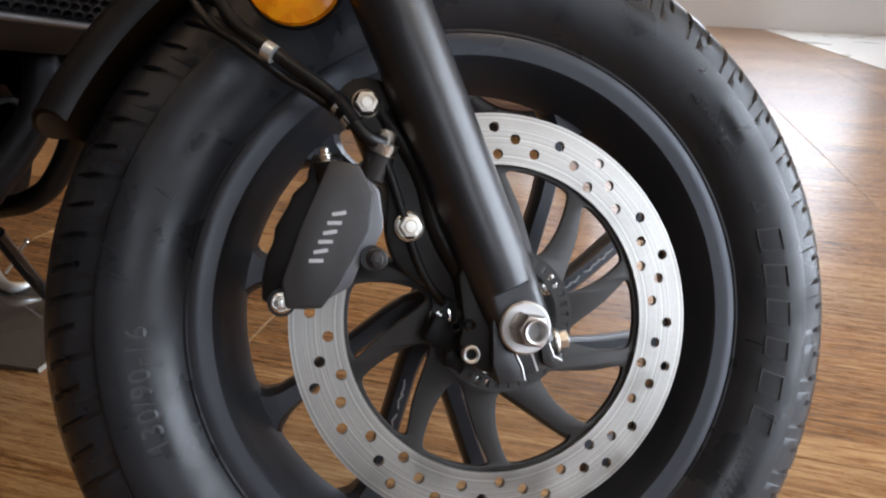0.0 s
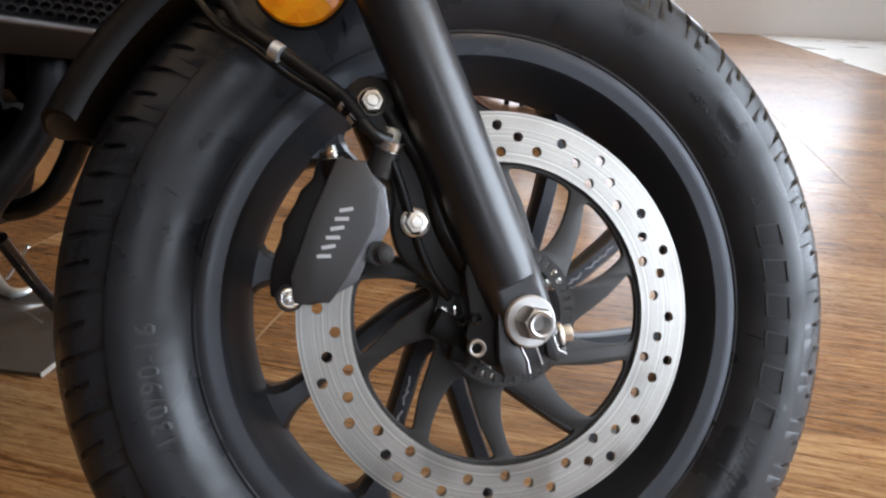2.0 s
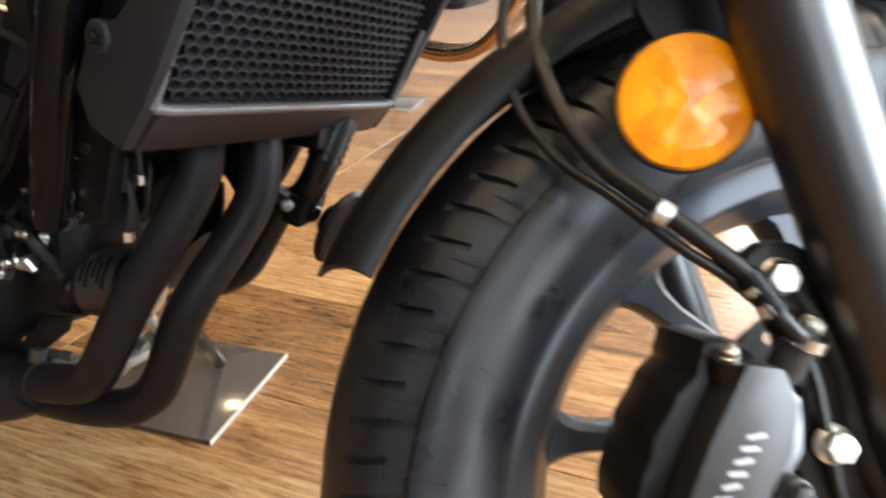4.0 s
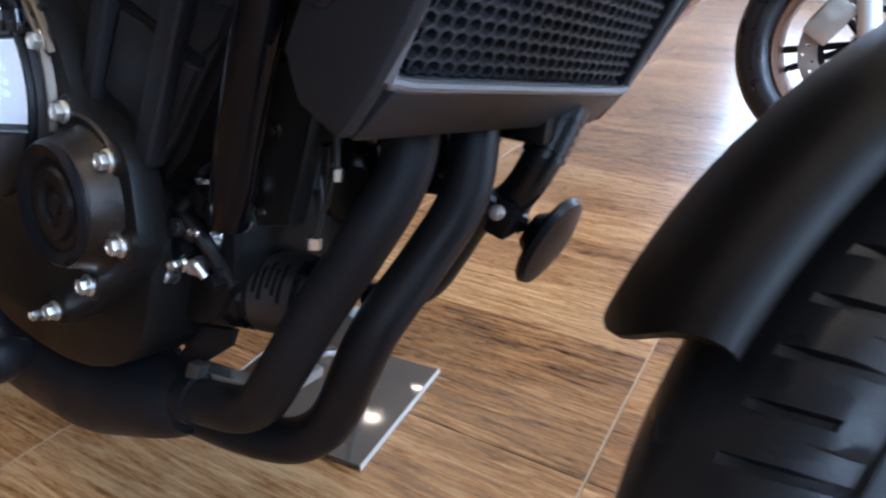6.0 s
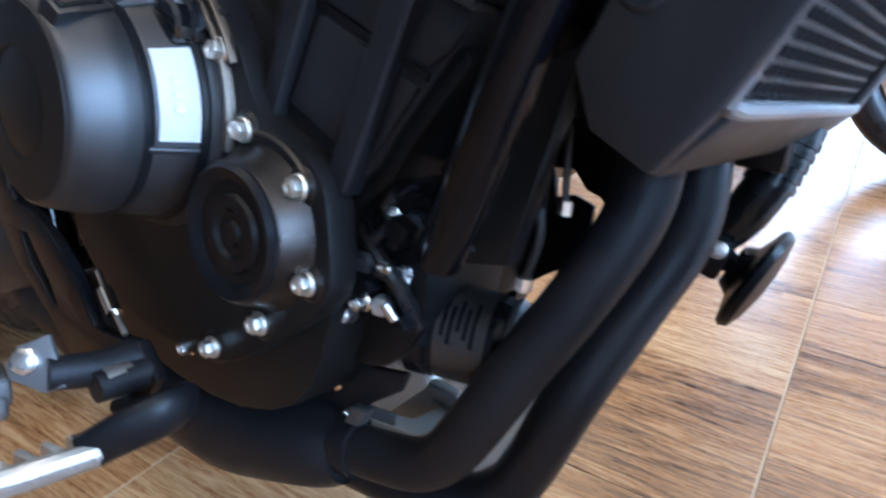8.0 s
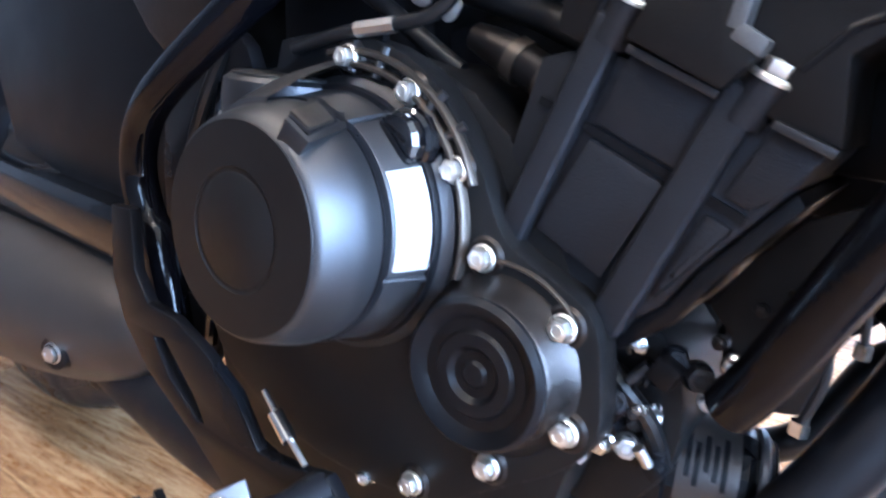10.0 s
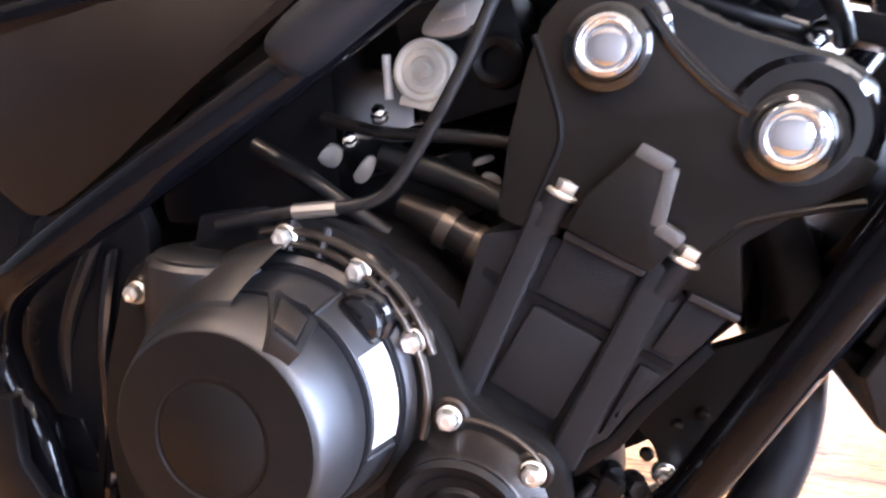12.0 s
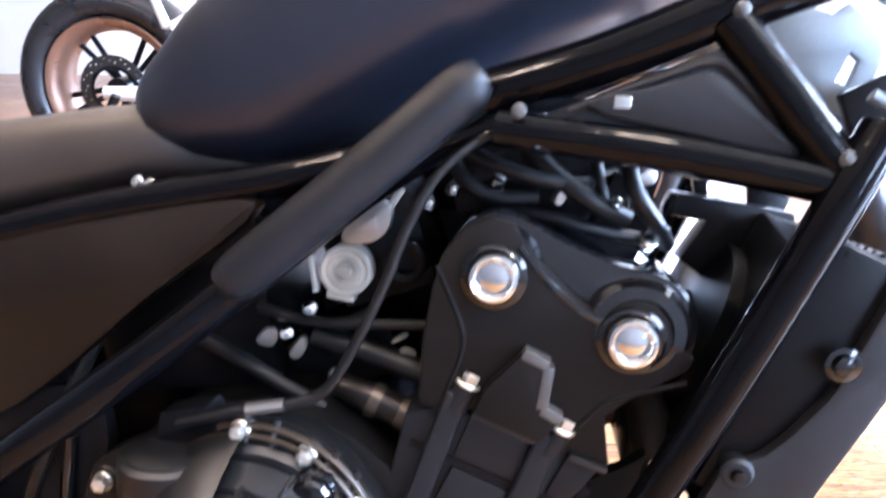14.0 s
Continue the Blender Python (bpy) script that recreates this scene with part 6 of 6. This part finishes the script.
for pts, r in (([(-0.096, -0.080, 0.470), (-0.094, -0.080, 0.452), (-0.091, -0.080, 0.428)], 0.0022), ([(-0.108, -0.080, 0.432), (-0.103, -0.080, 0.408), (-0.108, -0.080, 0.378)], 0.0028), ([(-0.185, -0.095, 0.415), (-0.215, -0.100, 0.392), (-0.240, -0.100, 0.360), (-0.246, -0.100, 0.326)], 0.0040)):
    line_ob = part("oil_line", sweep(pts, r, 10), CARRIER, bike, "thin dark steel line")
    part("union", sweep([Vector(pts[-1]) + Vector((0, 0, 0.003)), Vector(pts[-1]) - Vector((0, 0, 0.005))], r * 1.9, 6, smooth=False), BOLT, line_ob, "bright union nut")
part("sensor_body", sweep([(-0.112, -0.078, 0.442), (-0.112, -0.080, 0.415)], [0.008, 0.0095], 14, smooth=False), PLASTIC, bike, "black sensor body")
part("drain_boss", block((-0.142, 0.0, 0.279), (0.016, 0.022, 0.034), 0.004, (0, 30, 20)), ALLOY, bike, "bare alloy drain boss")
for pts, r in (([(-0.180, 0.000, 0.440), (-0.165, -0.010, 0.415), (-0.168, -0.010, 0.385), (-0.185, 0.000, 0.365)], 0.0050), ([(-0.205, -0.020, 0.400), (-0.185, -0.030, 0.385), (-0.172, -0.030, 0.360), (-0.180, -0.030, 0.335)], 0.0058)):
    part("hose", sweep(pts, r, 12), HOSE, bike, "thin black rubber hose")
part("starter_case", merged(sweep([(-0.250, 0.030, 0.395), (-0.190, 0.030, 0.385), (-0.178, 0.030, 0.383)], [0.034, 0.034, 0.024], 24, smooth=False), block((-0.205, 0.030, 0.345), (0.040, 0.080, 0.055), 0.008)), PLATE, bike, "black round starter case")
part("engine_mount", prism([(-0.083, 0.515), (-0.100, 0.502), (-0.127, 0.488), (-0.144, 0.467), (-0.162, 0.435), (-0.148, 0.422), (-0.142, 0.408), (-0.140, 0.384), (-0.108, 0.392)], -0.103, -0.088, 0.002), PLATE, bike, "black engine mount plate")
# Added black sheet darkens the view past the engine, outlined round the bright gaps.
part("far_filler", prism([(-0.149, 0.348), (-0.139, 0.356), (-0.136, 0.378), (-0.137, 0.400), (-0.154, 0.405), (-0.170, 0.400), (-0.176, 0.422), (-0.158, 0.424), (-0.145, 0.411), (-0.133, 0.408), (-0.118, 0.392), (-0.100, 0.395), (-0.088, 0.408), (-0.098, 0.434), (-0.107, 0.445), (-0.085, 0.471), (-0.070, 0.468), (-0.050, 0.550), (-0.260, 0.560), (-0.260, 0.300), (-0.192, 0.305), (-0.189, 0.317), (-0.166, 0.337)], 0.058, 0.062), PLASTIC, bike, "added black sheet blocking the view past the engine")
for p in ((-0.092, -0.152, 0.512), (-0.139, -0.118, 0.411)):
    bolt(bike, p, r=0.0052, h=0.006, mat=BOLT, name="mount_bolt")
rad_hose = part("radiator_hose", sweep([(-0.018, 0.09, 0.48), (-0.027, 0.076, 0.439), (-0.045, 0.076, 0.405), (-0.0779, 0.078, 0.378), (-0.0938, 0.075, 0.3458), (-0.1089, 0.066, 0.314), (-0.1359, 0.06, 0.2938), (-0.1713, 0.06, 0.2824)], [0.0158, 0.0158, 0.0150, 0.0140, 0.0132, 0.0130, 0.0130, 0.0130], 20), HOSE, bike, "black bent radiator hose")
for k in range(5):
    c = Vector((-0.0205, 0.0855, 0.470)).lerp(Vector((-0.0265, 0.0765, 0.441)), k / 4)
    part("hose_rib", sweep([c + Vector((0.0004, 0.0006, 0.0022)), c - Vector((0.0004, 0.0006, 0.0022))], 0.0176, 20, smooth=False), HOSE, rad_hose)
horn = part("horn", lathe([(0.0, 0.022), (0.018, 0.020), (0.024, 0.010), (0.044, 0.004), (0.047, 0.0), (0.044, -0.006), (0.030, -0.010), (0.012, -0.012), (0, -0.012)], 40), PLASTIC, bike, "black disc horn", axis_pose((-0.027, 0.111, 0.366), (0.93, 0.05, -0.35)) @ Matrix.Scale(0.90, 4))
part("horn_bracket", merged(block((-0.050, 0.080, 0.388), (0.020, 0.050, 0.030), 0.004, (0, 15, 10)), sweep([(-0.085, 0.030, 0.425), (-0.060, 0.055, 0.402), (-0.044, 0.090, 0.380)], 0.009, 10)), PLASTIC, bike)
bolt(bike, (-0.0375, 0.0354, 0.3985), (0.2, -0.9, 0.4), 0.0045, 0.006, NUT, "horn_bolt")
part("side_stand", sweep([(-0.28, 0.13, 0.22), (-0.31, 0.20, 0.14), (-0.335, 0.27, 0.062)], 0.010, 14), GLOSS, bike, "gloss black side stand")

TOB = MB.inverted()
part("stand_tang", sweep([TOB @ Vector(p) for p in ((-0.742, 0.6045, 0.080), (-0.768, 0.602, 0.046), (-0.790, 0.600, 0.018))], 0.0026, 10, smooth=False), PALESTEEL, bike, "thin bright stand tang")
part("tang_ball", sweep([TOB @ Vector(p) for p in ((-0.7440, 0.6040, 0.0770), (-0.7420, 0.6045, 0.0800), (-0.7400, 0.6050, 0.0830))], [0.003, 0.0052, 0.003], 12), BOLT, bike)
part("stand_foot", sweep([TOB @ Vector(p) for p in ((-0.815, 0.606, 0.018), (-0.788, 0.578, 0.016), (-0.765, 0.560, 0.016), (-0.745, 0.552, 0.017), (-0.730, 0.560, 0.018), (-0.720, 0.580, 0.022))], [0.009, 0.010, 0.0095, 0.0095, 0.007, 0.004], 12, flat=0.8), PALESTEEL, bike, "pale steel stand foot")
# Black blocks added as filler where the bright background would show through.
for c, s in (((-0.075, 0.01, 0.515), (0.030, 0.10, 0.095)), ((-0.116, 0.0, 0.535), (0.040, 0.06, 0.060)), ((-0.045, 0.06, 0.500), (0.06, 0.02, 0.100)), ((-0.130, 0.05, 0.502), (0.10, 0.02, 0.062)), ((-0.545, 0.02, 0.480), (0.120, 0.03, 0.110)), ((-0.42, 0.075, 0.47), (0.30, 0.02, 0.24))):
    part("view_filler", block(c, s, 0.006), PLASTIC, bike, "added black filler blocking the view through the engine")

# small dark screws on the mount plate
for x, z, r in ((-0.151, 0.417, 0.0036), (-0.133, 0.395, 0.0030), (-0.122, 0.450, 0.0036), (-0.136, 0.440, 0.0030)):
    bolt(bike, (x, -0.1035, z), r=r, h=0.005, mat=CASE, name="clip_screw", flange=1.3)
rng = random.Random(7)
for k in range(64):
    x, z = rng.uniform(-0.220, -0.115), rng.uniform(0.335, 0.430)
    if x > -0.165:
        continue
    at, turn = (x, rng.uniform(-0.122, -0.100), z), rng.uniform(-60, 60)
    if k % 3 == 0:
        part("hose_clip", sweep([at, (at[0] + rng.uniform(-0.012, 0.012), at[1] - 0.004, at[2] + rng.uniform(-0.014, 0.014))], rng.uniform(0.003, 0.0055), 12, smooth=False), NUT if k % 2 else CYLINDER, bike, "small steel hose clip")
    elif k % 3 == 1:
        part("connector", block(at, (rng.uniform(0.008, 0.018), 0.012, rng.uniform(0.007, 0.014)), 0.0015, (0, turn, 0)), PLASTIC, bike, "black cable connector")
    else:
        bolt(bike, at, (rng.uniform(-0.2, 0.5), -0.9, 0.2), rng.uniform(0.0030, 0.0048), 0.006, BOLT if k % 2 else CASE, "clip_screw", 1.3)

# added black sheet and strips below the tank, with gaps that let the daylight through
GAP_SHEET = [[(-0.235, 0.640), (-0.120, 0.610), (-0.085, 0.612), (-0.074, 0.660), (-0.070, 0.700), (-0.064, 0.726), (-0.066, 0.780), (-0.235, 0.780)],
        [(-0.157, 0.710), (-0.149, 0.702), (-0.136, 0.705), (-0.141, 0.695), (-0.146, 0.692)]]
part("wiring_tray", filled(GAP_SHEET, 0.004), PLASTIC, bike, "added black sheet with one gap, blocking the view behind", pose(0, 0.030, 0))
for poly in ([(0.002, 0.738), (0.019, 0.737), (0.027, 0.691), (0.010, 0.693)], [(-0.047, 0.742), (-0.033, 0.742), (-0.024, 0.698), (-0.036, 0.700)], [(-0.036, 0.738), (0.004, 0.742), (0.004, 0.731), (-0.036, 0.728)]):
    part("gap_blocker", prism(poly, 0.026, 0.033, 0.001), PLASTIC, bike)
fan = part("cooling_fan", lathe([(0.0, -0.030), (0.030, -0.030), (0.034, -0.020), (0.075, -0.014), (0.100, -0.010), (0.100, 0.010), (0.0, 0.010)], 40), PLASTIC, bike, "black radiator cooling fan", axis_pose((-0.034, 0.0, 0.592), (-0.92, 0, 0.39)) @ Matrix.Scale(0.74, 4))
# Black blocks added behind the intake to close bright gaps.
for c, s in (((-0.240, 0.06, 0.700), (0.090, 0.05, 0.060)), ((-0.305, 0.07, 0.603), (0.150, 0.05, 0.034)), ((-0.135, 0.06, 0.690), (0.120, 0.05, 0.050))):
    part("intake_filler", block(c, s, 0.010, (0, -12, 0)), PLASTIC, bike, "added black filler behind the intake")


# ---- other things on the floor ----
def on_floor(x, y, z=0.0, turn=0.0):
    return pose(x, y, z, 0, 0, turn)


# thin board under the side stand
board = thing("floor_board", "thin smoked acrylic board with pale edges lying on the floor", "board", on_floor(-0.686, 0.4605, 0.0, -6))
part("sheet", block((0, 0, 0.004), (0.250, 0.212, 0.006), 0.0008), BOARD, board)
for x in (-0.1258, 0.1258):
    part("edge_strip", block((x, 0, 0.004), (0.0018, 0.214, 0.0072), 0), BOARDEDGE, board)


mat_ob = thing("floor_mat", "thin dark mat with pale edges under a side stand", "mat", on_floor(-0.800, 2.33, 0.0, -6))
part("sheet", block((0, 0, 0.004), (0.215, 0.214, 0.006), 0.0008), BOARD, mat_ob)
for y in (-0.1085, 0.1085):
    part("edge_strip", block((0, y, 0.004), (0.216, 0.003, 0.0078), 0), BOARDEDGE, mat_ob)


def spare_wheel(parent, at, r, bronze, disc_side, kind):
    """A sport wheel in the XZ plane: tyre, bronze rim, ten thin spokes, drilled disc."""
    x, y, z = at
    k = r / 0.32
    part(kind + "_tyre", tyre_mesh(r, 0.06 if kind == "front" else 0.09, 40, False), RUBBER, parent, "black sport tyre", pose(x, y, z))
    prof = [(0.206, -0.034), (0.2185, -0.044), (0.214, -0.048), (0.203, -0.045), (0.196, -0.030), (0.188, 0.0)] if kind == "front" else [(0.206, -0.064), (0.2185, -0.074), (0.214, -0.078), (0.203, -0.075), (0.186, -0.055), (0.176, 0.0)]
    rimo = part(kind + "_rim", lathe(prof + [(a, -b) for a, b in prof[-2::-1]], 72), bronze, parent, "bronze painted alloy rim", pose(x, y, z))
    part("hub", lathe([(0.0, -0.05), (0.035, -0.05), (0.035, 0.05), (0, 0.05)], 24), PLASTIC, rimo)
    for i in range(10):
        a = radians(36 * i + (12 if i % 2 else -8))
        part("spoke", sweep([(0.03 * math.cos(a), 0, 0.03 * math.sin(a)), (0.19 * math.cos(a + 0.1), 0, 0.19 * math.sin(a + 0.1))], 0.009, 8, smooth=False), PLASTIC, rimo)
    hl = [ring(0.150, 72), ring(0.105, 60)]
    for i in range(36):
        a = radians(10 * i)
        rr = (0.118, 0.128, 0.138)[i % 3]
        hl.append(ring(0.004, 8, rr * math.cos(a), rr * math.sin(a)))
    d = part("brake_disc", filled(hl, 0.005), STEEL if kind == "front" else CARRIER, parent, "drilled brake disc", pose(x, y + disc_side * 0.07, z) @ Matrix.Scale(1.0 if kind == "front" else 0.72, 4))
    part("disc_carrier", filled([ring(0.106, 48), ring(0.09, 48)], 0.004), PLASTIC, d)


def naked_bike(m, label):
    ob = thing("motorcycle", label, "motorcycle", m)
    spare_wheel(ob, (0.72, 0, 0.31), 0.31, COPPER, -1, "front")
    spare_wheel(ob, (-0.83, 0, 0.31), 0.315, COPPER, -1, "rear")
    for s in (-1, 1):
        part("fork_leg", sweep([(0.73, 0.105 * s, 0.31), (0.58, 0.105 * s, 0.66), (0.50, 0.105 * s, 0.86)], 0.026, 16, smooth=False), SILVER if s < 0 else PLASTIC, ob, "silver fork leg")
        part("caliper", block((0.62, 0.085 * s, 0.36), (0.07, 0.04, 0.11), 0.01, (0, 25, 0)), ALLOY, ob, "alloy brake caliper")
        part("frame_spar", sweep([(0.42, 0.12 * s, 0.80), (0.10, 0.15 * s, 0.70), (-0.16, 0.13 * s, 0.48), (-0.18, 0.12 * s, 0.34)], 0.030, 12), SILVER, ob, "silver frame spar")
        part("swingarm", sweep([(-0.18, 0.10 * s, 0.38), (-0.45, 0.12 * s, 0.36), (-0.83, 0.13 * s, 0.31)], [0.035, 0.03, 0.022], 12), SILVER, ob, "silver swingarm")
    part("engine", merged(block((-0.06, 0, 0.44), (0.36, 0.36, 0.30), 0.05, (0, -8, 0), 3), block((0.08, 0, 0.62), (0.24, 0.34, 0.20), 0.03, (0, 25, 0))), CYLINDER, ob, "black engine")
    for i in range(4):
        y = -0.13 + 0.075 * i
        part("header_pipe", sweep([(0.18, y, 0.62), (0.30, y, 0.54), (0.27, y * 0.9, 0.36), (0.19, y * 0.8, 0.22), (0.07, y * 0.6, 0.16), (-0.10, y * 0.4, 0.15)], 0.021, 16), HEADER, ob, "copper-tinted exhaust header pipe")
    part("muffler", sweep([(-0.05, -0.05, 0.17), (-0.15, -0.10, 0.18), (-0.30, -0.15, 0.20), (-0.46, -0.18, 0.24)], [0.04, 0.06, 0.070, 0.060], 20), ALLOY, ob, "short alloy muffler")
    part("fuel_tank", loft([(-0.08, 0.84, 0.06, 0.06, 0.7), (0.02, 0.88, 0.14, 0.12, 0.7), (0.20, 0.93, 0.18, 0.15, 0.7), (0.38, 0.92, 0.16, 0.13, 0.7), (0.46, 0.88, 0.08, 0.08, 0.7)], 24), SILVER, ob, "silver fuel tank")
    part("seat", loft([(-0.08, 0.80, 0.10, 0.05, 0.6), (-0.30, 0.80, 0.14, 0.05, 0.6), (-0.55, 0.86, 0.13, 0.05, 0.6), (-0.75, 0.90, 0.09, 0.04, 0.6)], 20), SEAT, ob, "black seat")
    part("tail_unit", loft([(-0.25, 0.76, 0.12, 0.03, 0.6), (-0.55, 0.81, 0.13, 0.04, 0.6), (-0.85, 0.90, 0.07, 0.03, 0.6)], 20), SILVER, ob, "silver tail unit")
    foot = m.inverted() @ Vector((-0.800, 2.30, 0.012))
    part("side_stand", sweep([(-0.05, 0.08, 0.25), foot * 0.6 + Vector((-0.05, 0.08, 0.25)) * 0.4, foot], 0.011, 10, smooth=False), CARRIER, ob, "dark steel side stand")
    part("peg_hanger", sweep([(-0.700, -0.14, 0.640), (-0.646, -0.14, 0.538), (-0.630, -0.14, 0.540), (-0.555, -0.14, 0.600)], [0.011, 0.015, 0.015, 0.012], 12, smooth=False), SILVER, ob, "silver passenger peg hanger")
    part("headlamp", lathe([(0.0, 0.08), (0.06, 0.06), (0.09, 0.0), (0.085, -0.02), (0.06, -0.035), (0, -0.04)], 32), PLASTIC, ob, "round headlamp", axis_pose((0.62, 0, 0.86), (1, 0, 0)))
    part("handlebar", sweep([(0.38, -0.36, 1.03), (0.46, -0.20, 1.02), (0.50, 0, 1.0), (0.46, 0.20, 1.02), (0.38, 0.36, 1.03)], 0.013, 12), PLASTIC, ob, "black handlebar")
    return ob


BX = Vector((0.15, 1.85, 0.31)) - Vector((-1.36, 2.13, 0.555))
BM = BX.to_track_quat("X", "Z").to_matrix().to_4x4()
BM.translation = Vector((0.15, 1.85, 0.31)) - BM.to_3x3() @ Vector((0.72, 0, 0.31))
naked_bike(BM, "silver naked motorcycle with bronze wheels on a rear stand")
stand = thing("paddock_stand", "black tubular rear stand under the silver motorcycle", "stand", BM)
for s in (-1, 1):
    part("upright", sweep([(-0.78, 0.17 * s, 0.315), (-0.86, 0.17 * s, 0.12), (-0.92, 0.16 * s, -0.235)], 0.014, 12, smooth=False), PLASTIC, stand)
    part("roller", lathe([(0.0, -0.02), (0.035, -0.02), (0.035, 0.02), (0, 0.02)], 20, (-0.92, 0.16 * s, -0.215)), PLASTIC, stand)
part("crossbar", sweep([(-0.92, -0.16, -0.235), (-0.92, 0.16, -0.235)], 0.014, 12, smooth=False), PLASTIC, stand)

# ---- floor tiles: wood-look planks with pale joints ----
TILE, GAP = 0.60, 0.0035
tile_bm = block((TILE / 2, TILE / 2, -0.006), (TILE - GAP, TILE - 0.0012, 0.012), 0.0006, (0, 0, 0), 1)
bmesh.ops.recalc_face_normals(tile_bm, faces=tile_bm.faces)
tile_mesh = bpy.data.meshes.new("floor_tile")
tile_bm.to_mesh(tile_mesh)
tile_bm.free()
tile_mesh.materials.append(PLANK)
far = bmesh.new()
far.loops.layers.uv.new("none")
for i in range(-10, 6):
    for j in range(-8, 11):
        m = Matrix.Translation((i * TILE, j * TILE - 0.12, 0))
        near = -5 <= i <= 4 and -3 <= j <= 5
        if near:
            ob = new("floor_tile", tile_mesh)
            ob.parent = floor
            ob.matrix_basis = m
        else:
            me = tile_mesh.copy()
            me.transform(m)
            far.from_mesh(me)
            bpy.data.meshes.remove(me)
outer = part("outer_floor_tiles", far, PLANK, floor)
tagged(outer, "wood-look tiles further off", kind="stuff")
